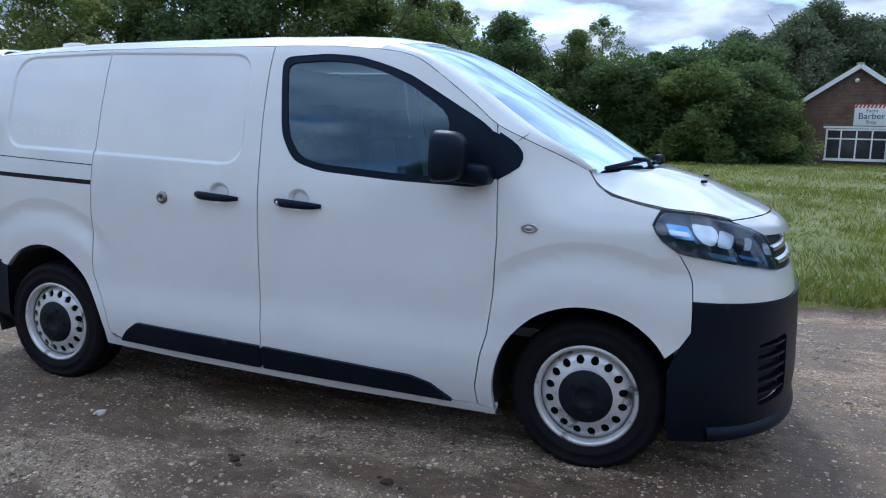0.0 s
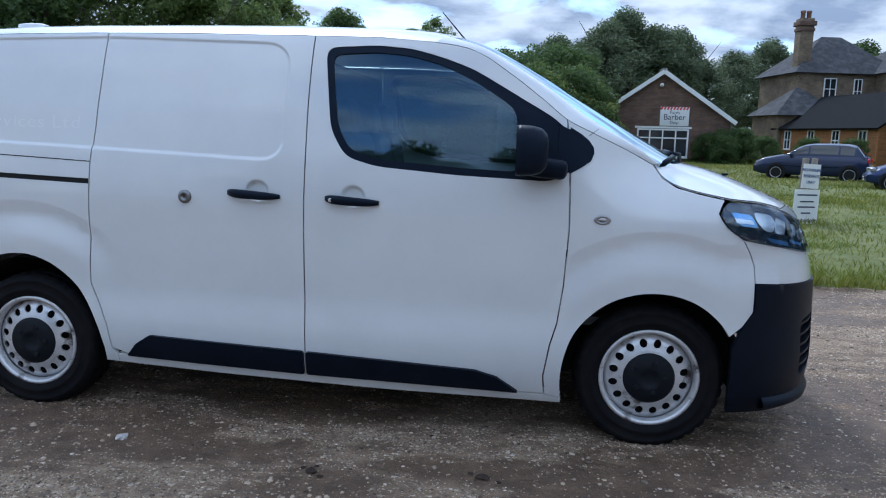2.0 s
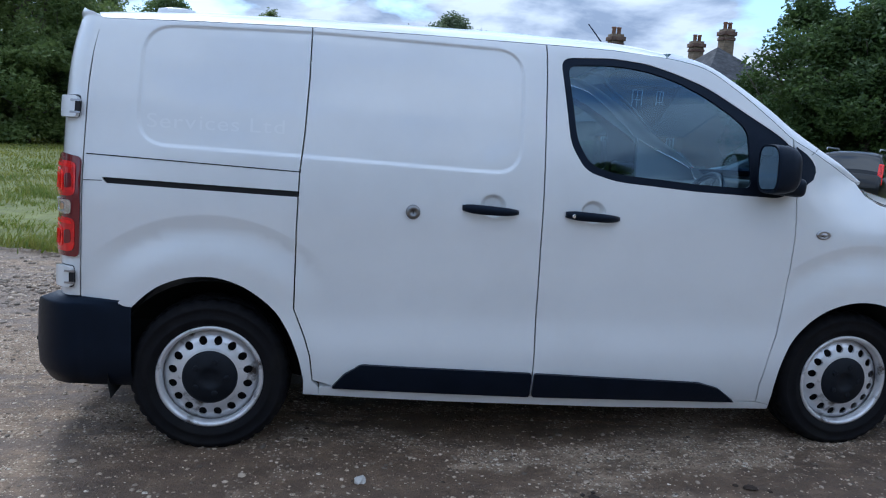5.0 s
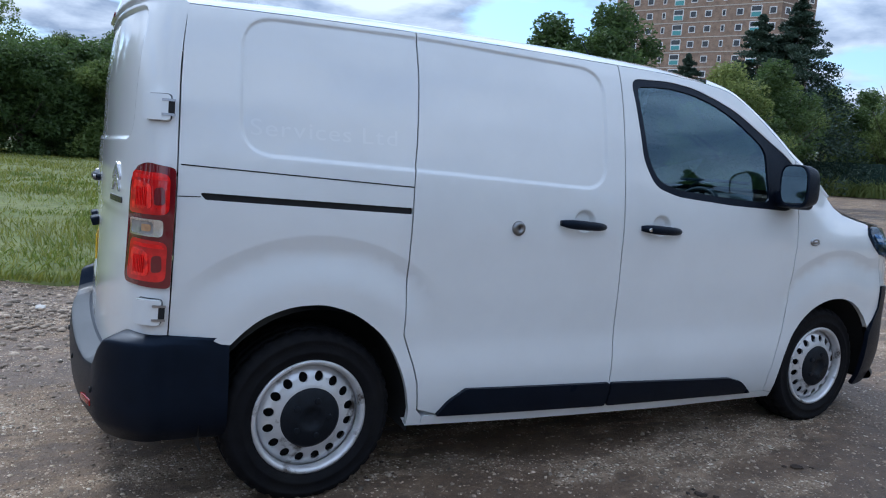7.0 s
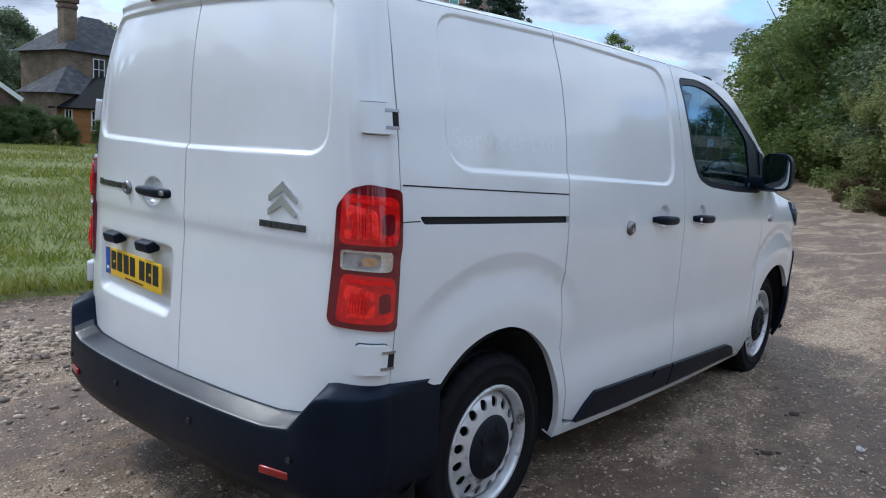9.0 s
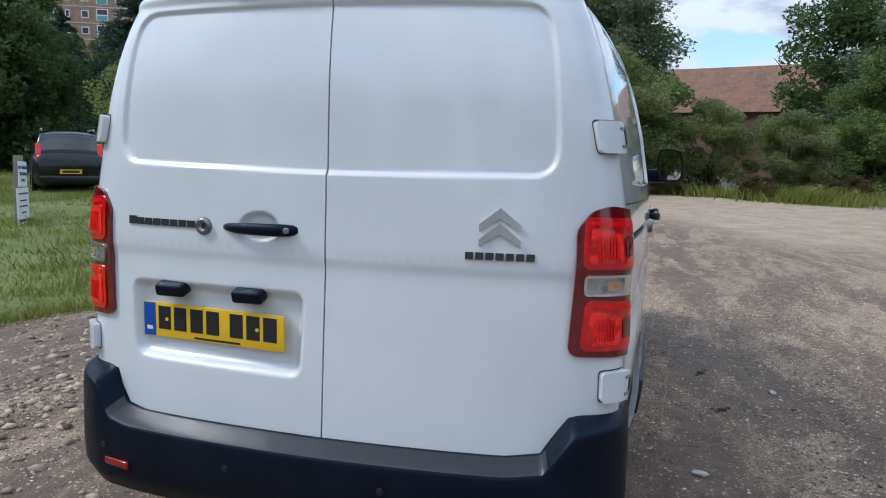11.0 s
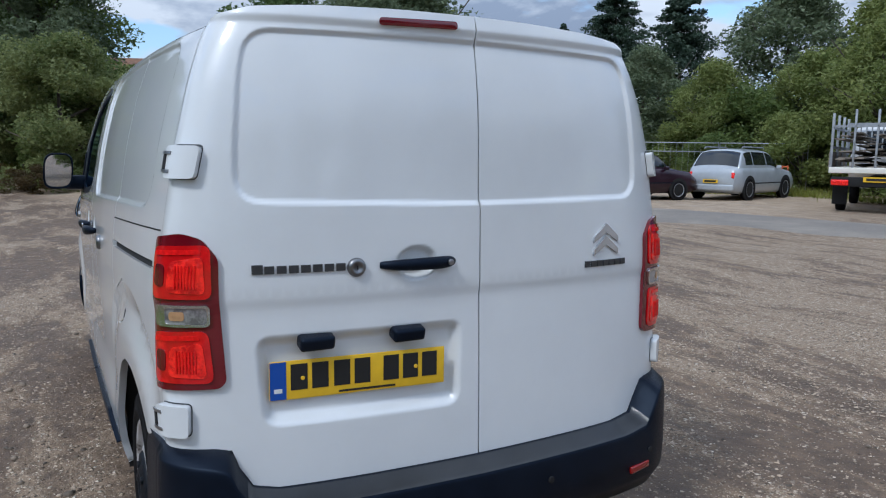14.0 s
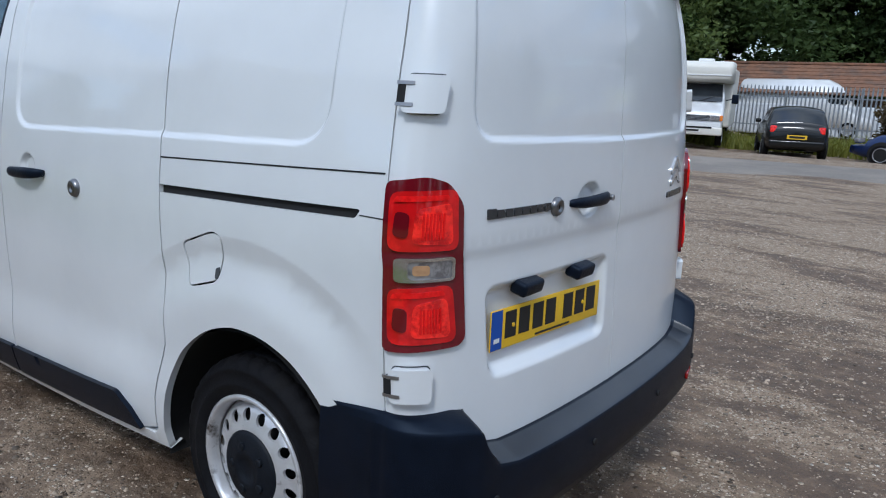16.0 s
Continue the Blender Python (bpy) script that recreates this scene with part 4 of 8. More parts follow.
    part("seam", loft([F(np.array([p[0] + o for p in seam]), np.array([p[1] for p in seam]), 0.0015) for o in (0.0018, -0.0018)]), DARK, fw)
    sill = [(0.44, 0.248), (0.372, 0.252), (0.985, 0.222), (1.78, 0.192), (2.563, 0.182), (2.563, 0.205), (2.487, 0.222), (1.9, 0.234), (1.38, 0.252), (0.95, 0.268), (0.5, 0.288), (0.44, 0.29)]
    panel("sill", sill, F, PAINT, van, flip=flip, gap=0.0, rim=0.05)
    for tname, pts in (("door_moulding", [(1.385, 0.252), (1.385, 0.368), (2.17, 0.328), (2.27, 0.30), (2.372, 0.226)]), ("door_moulding", [(0.493, 0.288), (0.545, 0.352), (0.617, 0.40), (1.373, 0.369), (1.373, 0.252)])):
        panel(tname, rounded(pts, 0.012, 3), F, BLACK_PLASTIC, fd if pts[0][0] > 1 else sd, lift=0.016, flip=flip, gap=0.0, rim=0.022)
    # handles
    for hx, hz, owner in ((1.143, 1.090, sd), (1.597, 1.078, fd)):
        y0 = F(np.array([hx - 0.16]), np.array([hz]), 0.0)[0][1] * sign
        rows = []
        for k in np.linspace(-1, 1, 15):
            bow = 0.034 * (1 - abs(k) ** 3.2) + 0.004
            hh = 0.0185 * (1 - 0.45 * abs(k) ** 4) * (1.06 - 0.14 * k)
            yb = F(np.array([1.36]), np.array([hz]), 0.0)[0][1]
            rows.append([(hx + k * 0.122, yb + sign * (bow + 0.011 * math.cos(a)), hz - 0.006 * k + hh * math.sin(a)) for a in np.linspace(0, 2 * math.pi, 12, endpoint=False)])
        hd = part("handle", loft(rows, close=True, caps=True), BLACK_PLASTIC, owner, "black plastic handle")
        if owner is fd:
            part("key_cylinder", cyl(0.009, 0.012, (hx - 0.092, y0 * sign + sign * 0.03, hz + 0.002), "y", 16, 0.002), CHROME, hd)
    c = F(np.array([0.812]), np.array([1.068]), 0.0)[0]
    lk = part("deadlock", (lambda v, f: (np.asarray(v) * [1, sign, 1] + [c[0], c[1], c[2]], f))(*lathe([(0.031, -0.004), (0.031, 0.005), (0.025, 0.014), (0.019, 0.015), (0.012, 0.015), (0.011, 0.010), (0.0, 0.010)], 28)), LOCK_STEEL, sd, "round steel deadlock")
    part("key_slot", box(0.003, 0.002, 0.012, (c[0], c[1] + sign * 0.0105, c[2]), 0.0), DARK, lk)
    c = F(np.array([2.70]), np.array([1.036]), 0.0)[0]
    bd = part("side_repeater", (lambda v, f: (np.asarray(v) * [1.5, sign, 0.85] + c, f))(*lathe([(0.024, -0.004), (0.024, 0.005), (0.019, 0.009), (0.016, 0.007), (0.0, 0.008)], 28)), GREY_METAL, fw, "small oval side lamp")
    part("lens", (lambda v, f: (np.asarray(v) * [1.5, sign, 0.85] + c + np.array([0, sign * 0.002, 0]), f))(*lathe([(0.012, 0.005), (0.008, 0.009), (0.0, 0.010)], 20)), CLEAR_LENS, bd)
    # headlamp: dark shell with bright reflectors under a clear cover
    hl = rounded([(3.188, 1.080), (3.232, 1.131), (3.438, 1.124), (3.64, 1.094), (3.75, 1.064), (3.856, 1.027), (3.876, 0.962), (3.84, 0.889), (3.732, 0.906), (3.498, 0.944), (3.314, 0.973), (3.234, 1.021)], 0.035, 5)
    head = panel("headlamp", hl, F, HEADLAMP_BLACK, van, lift=0.006, flip=flip, gap=0.002, rim=0.02, label="clear-covered headlamp with dark shell")
    for pts in ([(3.248, 1.090), (3.365, 1.080), (3.392, 1.026), (3.29, 1.034)], [(3.382, 1.092), (3.496, 1.080), (3.514, 1.048), (3.472, 1.004), (3.424, 1.015), (3.388, 1.052)], [(3.526, 1.069), (3.6, 1.045), (3.552, 0.991), (3.486, 1.004)], [(3.666, 1.036), (3.714, 1.024), (3.664, 0.980), (3.618, 0.990)], [(3.784, 1.006), (3.836, 0.996), (3.834, 0.949), (3.762, 0.961)], [(3.432, 0.986), (3.566, 0.962), (3.574, 0.942), (3.448, 0.966)]):
        panel("reflector", rounded(pts, 0.018, 3), F, HEADLAMP_BLUE if pts[0][0] in (3.248, 3.432) else HEADLAMP_GLASS, head, lift=0.0095, flip=flip, gap=0.0, rim=0.003)
    for pts in ([(3.262, 1.066), (3.36, 1.058), (3.372, 1.040), (3.276, 1.046)], [(3.585, 0.972), (3.70, 0.95), (3.71, 0.936), (3.596, 0.956)]):
        panel("light_bar", rounded(pts, 0.005, 3), F, HEADLAMP_GLASS if pts[0][0] < 3.5 else HEADLAMP_BLUE, head, lift=0.0125, flip=flip, gap=0.0, rim=0.003)
    panel("bezel", rounded([(3.606, 1.036), (3.655, 1.022), (3.62, 0.985), (3.575, 0.995)], 0.014, 4), F, DARK, head, lift=0.0115, flip=flip, gap=0.0, rim=0.004)
    panel("cover", hl, F, LAMP_COVER, head, lift=0.0175, flip=flip, gap=0.003, rim=0.006, h=0.03).visible_shadow = False
    # white upper and black lower bumper, this half
    ub = [(3.366, 0.785), (3.364, 0.862), (3.348, 0.910), (3.314, 0.973), (3.498, 0.944), (3.732, 0.906), (3.84, 0.889), (4.0, 0.885), (NOSE_END, 0.885), (NOSE_END, 0.765), (3.9, 0.765), (3.6, 0.775)]
    panel("bumper_skin", ub, F, PAINT, van, flip=flip, gap=0.002)
    lb = [(3.325, 0.595), (3.366, 0.66), (3.366, 0.785), (3.6, 0.775), (3.9, 0.765), (NOSE_END, 0.765), (NOSE_END, 0.20), (3.5, 0.19), (3.30, 0.185), (3.285, 0.30), (3.28, 0.50)]
    intake = rounded([(3.66, 0.60), (3.90, 0.62), (3.90, 0.36), (3.68, 0.34)], 0.03, 3)
    fb = panel("front_bumper", lb, F, BLACK_PLASTIC, van, holes=[intake], flip=flip, lift=0.008, gap=0.001)
    panel("intake", intake, F, DARK, fb, lift=-0.03, flip=flip, gap=-0.01, rim=0.01)
    for k in range(5):
        z = 0.385 + 0.048 * k
        panel("slat", [(3.66, z), (3.90, z + 0.004), (3.90, z + 0.014), (3.66, z + 0.01)], F, BLACK_PLASTIC, fb, lift=0.004, flip=flip, gap=0.0, rim=0.03)
    us = np.linspace(3.45, NOSE_END, 24)
    rows = [F(us, np.full(24, z), lf) for z, lf in ((0.265, 0.008), (0.252, 0.020), (0.235, 0.034), (0.215, 0.034), (0.20, 0.0))]
    part("lip", loft(rows if sign < 0 else rows[::-1]), BLACK_PLASTIC, fb)
    # grille bars
    for k, z in enumerate((0.922, 0.972)):
        us = np.linspace(3.87, NOSE_END, 16)
        rows = [F(us, np.full(16, z + dz), lf) for dz, lf in ((-0.012, 0.0), (-0.008, 0.012), (0.008, 0.012), (0.012, 0.0))]
        part("grille_bar", loft(rows if sign < 0 else rows[::-1]), CHROME, van)
    panel("grille", [(3.84, 0.889), (3.876, 0.962), (3.856, 1.027), (4.0, 1.021), (NOSE_END, 1.016), (NOSE_END, 0.885), (4.0, 0.885)], F, DARK, van, lift=-0.006, flip=flip, gap=0.0)

# roof, pillars, windscreen and bonnet
FR = flank(-1)


def bridge(edges, centres, k=14, pz=2.5, px=2.0, full=True):
    """A crowned sheet from right edges over centre points to the mirrored left edges."""
    rows = []
    for E, C in zip(edges, centres):
        s = np.linspace(0, 1, k)
        half = np.stack([E[0] + (C[0] - E[0]) * (1 - (1 - s) ** px), E[1] * (1 - s), E[2] + (C[2] - E[2]) * (1 - (1 - s) ** pz)], 1)
        rows.append(np.concatenate([half, (half * [1, -1, 1])[-2::-1]]))
    return loft(rows)


rx = np.array([-0.484, -0.44, -0.36, -0.1, 0.3, 0.8, 1.2, 1.5, 1.7, 1.85, 1.937])
rz = np.interp(rx, [-0.484, -0.05, 0.37, 0.9, 1.383, 1.55, 1.70, 1.937], [1.798, 1.81, 1.817, 1.817, 1.813, 1.812, 1.808, 1.79])
redge = FR(rx, rz, -0.001)
rcx = rx.copy()
rcx[:2] = (-0.60, -0.52)
rcx[-1], rcx[-2] = 2.03, 1.90
rcz = np.interp(rx, [-0.484, -0.40, -0.1, 0.5, 1.2, 1.7, 1.85, 1.937], [1.868, 1.885, 1.902, 1.912, 1.915, 1.905, 1.892, 1.87])
part("roof", bridge(redge, np.stack([rcx, rcx * 0, rcz], 1), 20, 3.4, 2.6), PAINT, van)
for y in (-0.42, 0.42):
    for x in (-0.25,):
        part("roof_mount_cap", (lambda v, f: (np.asarray(v) * [2.2, 1, 0.8] + [x, y, 1.882], f))(*lathe([(0.04, -0.02), (0.037, 0.014), (0.022, 0.022), (0.0, 0.023)], 20, "z")), PAINT, van)
# windscreen edge and A pillar
lo = np.array(TOP_LINE[6:])
low = FR(lo[:, 0], lo[:, 1], -0.001)
scr = np.array([(2.00, -0.70, 1.822), (2.15, -0.73, 1.77), (2.30, -0.755, 1.69), (2.45, -0.775, 1.60), (2.57, -0.79, 1.515), (2.70, -0.805, 1.43), (2.83, -0.815, 1.355), (2.945, -0.82, 1.266)])
scr = np.array(spline([tuple(q) for q in scr], 6))
for sign in (1, -1):
    rows = []
    for t in np.linspace(0, 1, 7):
        mid = low + (scr - low) * t
        mid = mid + np.array([0.02, -0.012, 0.02]) * (4 * t * (1 - t)) * 0.55
        rows.append(mid * [1, sign, 1])
    part("a_pillar", loft(rows if sign > 0 else rows[::-1]), PAINT, van)
cen = np.array([(2.03, 0, 1.872), (2.19, 0, 1.82), (2.37, 0, 1.728), (2.54, 0, 1.632), (2.69, 0, 1.545), (2.85, 0, 1.453), (3.01, 0, 1.358), (3.165, 0, 1.275)])
cen = np.array(spline([tuple(q) for q in cen], 6))
ws = part("windscreen", bridge(scr, cen, 14, 2.2, 2.2), SCREEN, van)
ws.visible_shadow = False


def by_side(points, ys):
    """The x and z of a crosswise edge at the given places across the van."""
    p = points[np.argsort(points[:, 1])]
    return np.stack([np.interp(ys, p[:, 1], p[:, 0]), ys, np.interp(ys, p[:, 1], p[:, 2])], 1)


q = np.linspace(0, 1, 20)[:, None]
back_edge = np.concatenate([redge[-1][:1] + (2.03 - redge[-1][:1]) * (1 - (1 - q) ** 2.6), redge[-1][1] * (1 - q), redge[-1][2] + (1.87 - redge[-1][2]) * (1 - (1 - q) ** 3.4)], 1)
front_edge = np.concatenate([scr[0][0] + (2.03 - scr[0][0]) * (1 - (1 - q) ** 2.2), scr[0][1] * (1 - q), scr[0][2] + (1.872 - scr[0][2]) * (1 - (1 - q) ** 2.2)], 1)
front_edge = np.concatenate([low[:1], front_edge])
ys = np.linspace(-0.70, 0.70, 43)
header = [by_side(np.concatenate([e, e[:-1] * [1, -1, 1]]), ys) + np.array(o) for e, o in ((back_edge, (-0.012, 0, 0.0)), (back_edge, (0.0, 0, 0.0012)), (front_edge, (0.002, 0, 0.0012)), (front_edge, (0.016, 0, -0.004)))]
part("roof_header", loft(header), PAINT, van)
def creased(edges, centres, k=22, crease=0.3, share=0.6):
    """A sheet with flat-topped middle and a soft crease along each side."""
    rows = []
    for E, C in zip(edges, centres):
        q = np.linspace(0, 1, k)
        f = np.where(q < crease, share * (q / crease) ** 0.9, share + (1 - share) * (1 - (1 - (q - crease) / (1 - crease)) ** 2.2))
        half = np.stack([E[0] + (C[0] - E[0]) * (1 - (1 - q) ** 2.2), E[1] * (1 - q), E[2] + (C[2] - E[2]) * f], 1)
        rows.append(np.concatenate([half, (half * [1, -1, 1])[-2::-1]]))
    return loft(rows)


edge = np.array(spline(list(zip((2.916, 2.956, 3.016, 3.122, 3.232, 3.33, 3.438, 3.54, 3.636), (1.277, 1.223, 1.187, 1.159, 1.141, 1.134, 1.128, 1.115, 1.099))), 5))
rows = FR(edge[:, 0], edge[:, 1], -0.003)
bc = np.array([(3.17, 0, 1.274), (3.22, 0, 1.264), (3.28, 0, 1.250), (3.36, 0, 1.226), (3.43, 0, 1.200), (3.50, 0, 1.171), (3.56, 0, 1.145), (3.62, 0, 1.120), (3.665, 0, 1.098)])
bc = np.array(spline([tuple(q) for q in bc], 5))
bonnet = part("bonnet", creased(rows, bc), PAINT, van)
line = rows + np.array([0, -0.003, 0.001])
part("seam", loft([line, line + np.array([0.0, 0.004, 0.005])]), DARK, bonnet)
rows = FR(np.array([3.642, 3.70, 3.75, 3.81, 3.858]), np.array([1.095, 1.079, 1.065, 1.044, 1.026]), -0.003)
bc = np.array([(3.671, 0, 1.094), (3.70, 0, 1.077), (3.725, 0, 1.058), (3.745, 0, 1.036), (3.755, 0, 1.012)])
part("nose_panel", creased(rows, bc), PAINT, van)
# washer jets
for y in (-0.3, 0.3):
    part("washer_jet", box(0.03, 0.02, 0.012, (3.36, y, 1.222), 0.004), BLACK_PLASTIC, bonnet)
# scuttle and wipers
part("scuttle", bridge(np.array([(2.95, -0.80, 1.270), (2.99, -0.74, 1.222)]), np.array([(3.15, 0, 1.285), (3.20, 0, 1.258)]), 12, 2.2, 2.2), BLACK_PLASTIC, van)
for blade, arm in (([(2.975, -0.77, 1.285), (3.04, -0.58, 1.303), (3.10, -0.36, 1.318)], [(3.13, -0.30, 1.262), (3.11, -0.40, 1.315), (3.06, -0.52, 1.323)]), ([(3.12, -0.14, 1.318), (3.13, 0.10, 1.322), (3.09, 0.42, 1.314)], [(3.13, 0.36, 1.265), (3.13, 0.28, 1.31), (3.13, 0.12, 1.33)])):
    wp = part("wiper", tube(blade, 0.011, 8), BLACK_PLASTIC, van)
    part("wiper_arm", tube(arm, 0.013, 8, 0.008), BLACK_PLASTIC, wp)
part("aerial", tube([(2.02, 0.1, 1.88), (1.86, 0.1, 2.06)], 0.005, 6, 0.003), BLACK_PLASTIC, van)

# rear doors
top_l = on_rear([(0.62, 1.848), (0.45, 1.86), (0.2, 1.868), (-0.0245, 1.870)])
left_door = on_rear([(-0.0245, 0.53), (0.3, 0.53), (0.60, 0.536), (0.669, 0.550), (0.704, 0.604), (0.722, 0.654)]) + [(REAR_END, 0.646), (REAR_END, 1.80), (REAR_END - 0.05, 1.825)] + top_l
right_door = on_rear([(-0.0255, 0.53), (-0.3, 0.53), (-0.574, 0.536), (-0.67, 0.550), (-0.715, 0.618), (-0.743, 0.655)]) + [(-REAR_END, 0.648), (-REAR_END, 1.80), (-REAR_END + 0.05, 1.825)] + on_rear([(-0.62, 1.848), (-0.45, 1.86), (-0.2, 1.868), (-0.0255, 1.870)])
rdl = panel("rear_door", left_door, rear_surface, PAINT, van, fine=fine_rear, flip=True, gap=0.002)
rdr = panel("rear_door", right_door, rear_surface, PAINT, van, fine=fine_rear, flip=True, gap=0.002)
for sgn, owner in ((1, rdl), (-1, rdr)):
    def mir(pts):
        return [(sgn * a, z) for a, z in pts]
    e = REAR_END - 0.004
    lamp = rounded([(e, 1.232), (e - 0.09, 1.247), (float(arc(0.775, 1.23)), 1.232), (float(arc(0.738, 1.18)), 1.18), (float(arc(0.728, 0.85)), 0.85), (float(arc(0.745, 0.834)), 0.832), (e, 0.826)], 0.018, 4)
    i0, i1 = float(arc(0.745, 1.1)), e - 0.045
    tl = panel("tail_lamp", mir(lamp), rear_surface, DARK_RED, van, lift=0.012, flip=True, gap=0.0, rim=0.02, label="red tail lamp with clear middle band")
    wide = e - i0
    for z0, z1 in ((1.074, 1.218), (0.848, 0.990)):
        panel("lens", mir(rounded([(i0 + 0.010, z0), (e - 0.016, z0), (e - 0.016, z1 - 0.006), (i0 + 0.022, z1)], 0.026, 4)), rear_surface, RED_LENS, tl, lift=0.016, flip=True, gap=0.0, rim=0.006)
        cover = panel("bulb_cover", mir(rounded([(e - 0.86 * wide, z0 + 0.014), (e - 0.34 * wide, z0 + 0.018), (e - 0.37 * wide, z1 - 0.044), (e - 0.80 * wide, z1 - 0.030)], 0.018, 4)), rear_surface, RED_BRIGHT, tl, lift=0.0185, flip=True, gap=0.0, rim=0.004)
        panel("upper_facet", mir(rounded([(e - 0.78 * wide, z1 - 0.024), (e - 0.12 * wide, z1 - 0.030), (e - 0.16 * wide, z1 - 0.016), (e - 0.74 * wide, z1 - 0.012)], 0.005, 3)), rear_surface, RED_RIB, tl, lift=0.0185, flip=True, gap=0.0, rim=0.003)
        panel("side_facet", mir(rounded([(e - 0.30 * wide, z0 + 0.03), (e - 0.14 * wide, z0 + 0.036), (e - 0.16 * wide, z1 - 0.05), (e - 0.31 * wide, z1 - 0.055)], 0.012, 3)), rear_surface, DARK_RED, tl, lift=0.0178, flip=True, gap=0.0, rim=0.003)
        for k in range(7):
            x = e - 0.72 * wide + 0.042 * wide * k
            panel("rib", mir([(x, z0 + 0.028), (x + 0.0035, z0 + 0.028), (x + 0.0035, z1 - 0.055), (x, z1 - 0.055)]), rear_surface, RED_RIB, cover, lift=0.0205, flip=True, gap=0.0, rim=0.003)
    band = rounded([(i0 + 0.016, 1.000), (e - 0.030, 1.000), (e - 0.030, 1.058), (i0 + 0.016, 1.058)], 0.014, 3)
    inner = rounded([(i0 + 0.024, 1.007), (e - 0.060, 1.007), (e - 0.060, 1.050), (i0 + 0.024, 1.050)], 0.010, 3)
    panel("reversing_surround", mir(band), rear_surface, CHROME, tl, holes=[mir(inner)], lift=0.018, flip=True, gap=0.0, rim=0.006, h=0.02)
    panel("reversing_lens", mir(inner), rear_surface, CLEAR_LENS, tl, lift=0.0145, flip=True, gap=0.0, rim=0.002)
    panel("reversing_bulb", mir(rounded([(e - 0.110, 1.016), (e - 0.070, 1.016), (e - 0.070, 1.040), (e - 0.110, 1.040)], 0.008, 3)), rear_surface, AMBER_DIM, tl, lift=0.0165, flip=True, gap=0.0, rim=0.002)
    for zc in (1.432, 0.744):
        o = REAR_END - 0.026
        pts = rounded([(o, zc - 0.043), (o, zc + 0.043), (o - 0.094, zc + 0.043), (o - 0.088, zc - 0.043)], 0.014, 4)
        hg = panel("hinge", mir(pts), rear_surface, PAINT, owner, lift=0.024, flip=True, gap=0.0, rim=0.028, h=0.02)
        # thin grey outline round the hinge paints the shadow line it would cast
        panel("hinge_shadow_line", mir(rounded([(o + 0.003, zc - 0.047), (o + 0.003, zc + 0.046), (o - 0.097, zc + 0.046), (o - 0.091, zc - 0.047)], 0.016, 4)), rear_surface, TRIM_GREY, hg, lift=0.0012, flip=True, gap=0.0, rim=0.001, h=0.02)
        panel("slot", mir([(o + 0.010, zc - 0.024), (o + 0.010, zc + 0.024), (o - 0.006, zc + 0.024), (o - 0.006, zc - 0.024)]), rear_surface, DARK, hg, lift=0.0248, flip=True, gap=0.0, rim=0.016, h=0.02)
        for dz in (0.024, -0.024):
            panel("pin", mir([(o + 0.012, zc + dz - 0.004), (o + 0.012, zc + dz + 0.004), (o - 0.022, zc + dz + 0.004), (o - 0.022, zc + dz - 0.004)]), rear_surface, GREY_METAL, hg, lift=0.0265, flip=True, gap=0.0, rim=0.004, h=0.02)
# badge blocks, handle, lock, number plate
def block(name, y0, y1, z0, z1, lift, mat, owner, rim=0.004, label=""):
    return panel(name, on_rear([(y0, z0), (y1, z0), (y1, z1), (y0, z1)]), rear_surface, mat, owner, lift=lift, flip=True, gap=0.0, rim=rim, label=label)


for k in range(8):
    y = 0.658 - k * 0.0325
    block("badge_block", y - 0.026 if k else y - 0.029, y, 1.135, 1.156 if k else 1.160, 0.005, BADGE, rdl, 0.006, "grey metal badge bar")
for k in range(7):
    y = -0.442 - k * 0.0278
    block("badge_block", y - 0.0225, y, 1.090, 1.110, 0.005, BADGE, rdr, 0.006, "grey metal badge bar")
for zc in (1.182, 1.140):
    for s in (1, -1):
        panel("chevron", on_rear([(-0.535, zc + 0.022), (-0.535, zc + 0.052), (-0.535 + s * 0.057, zc + 0.006), (-0.535 + s * 0.057, zc - 0.012)]), rear_surface, CHEVRON, rdr, lift=0.007, flip=True, gap=0.0, rim=0.008, label="chrome chevron")
c = rear_surface(np.array([arc(0.372, 1.142)]), np.array([1.142]), 0.0)[0]
lk = part("deadlock", (lambda v, f: (np.asarray(v)[:, [1, 0, 2]] * [-1, 1, 1] + c, f))(*lathe([(0.027, -0.004), (0.027, 0.006), (0.021, 0.014), (0.013, 0.014), (0.011, 0.010), (0.0, 0.010)], 28)), LOCK_STEEL, rdl, "round steel deadlock")
part("key_slot", box(0.002, 0.003, 0.012, c + np.array([-0.0115, 0, 0])), DARK, lk)
rows = []
for k in np.linspace(-1, 1, 15):
    y = 0.18 - 0.122 * k
    x = rear_surface(np.array([float(arc(0.18, 1.14))]), np.array([1.3]), 0.0)[0][0] - 0.028 * (1 - abs(k) ** 3.2) + 0.004
    hh = 0.018 * (1 - 0.4 * abs(k) ** 4) * (1 + 0.15 * k)
    rows.append([(x - 0.012 * math.cos(a), y, 1.143 + hh * math.sin(a)) for a in np.linspace(0, 2 * math.pi, 12, endpoint=False)])
hd = part("handle", loft(rows, close=True, caps=True), BLACK_PLASTIC, rdl, "black plastic handle")
part("key_cylinder", cyl(0.009, 0.012, (rows[12][0][0] - 0.002, 0.085, 1.144), "x", 16, 0.002), GREY_METAL, hd)
plate = part("number_plate", box(0.52, 0.005, 0.111, (0, 0, 0), 0.002), YELLOW, rdl, "yellow rear number plate", pose(-0.690, 0.357, 0.832, 0, 0, -90 - 5.5))
part("blue_band", box(0.045, 0.0012, 0.107, (-0.2365, -0.0029, 0)), BLUE, plate)
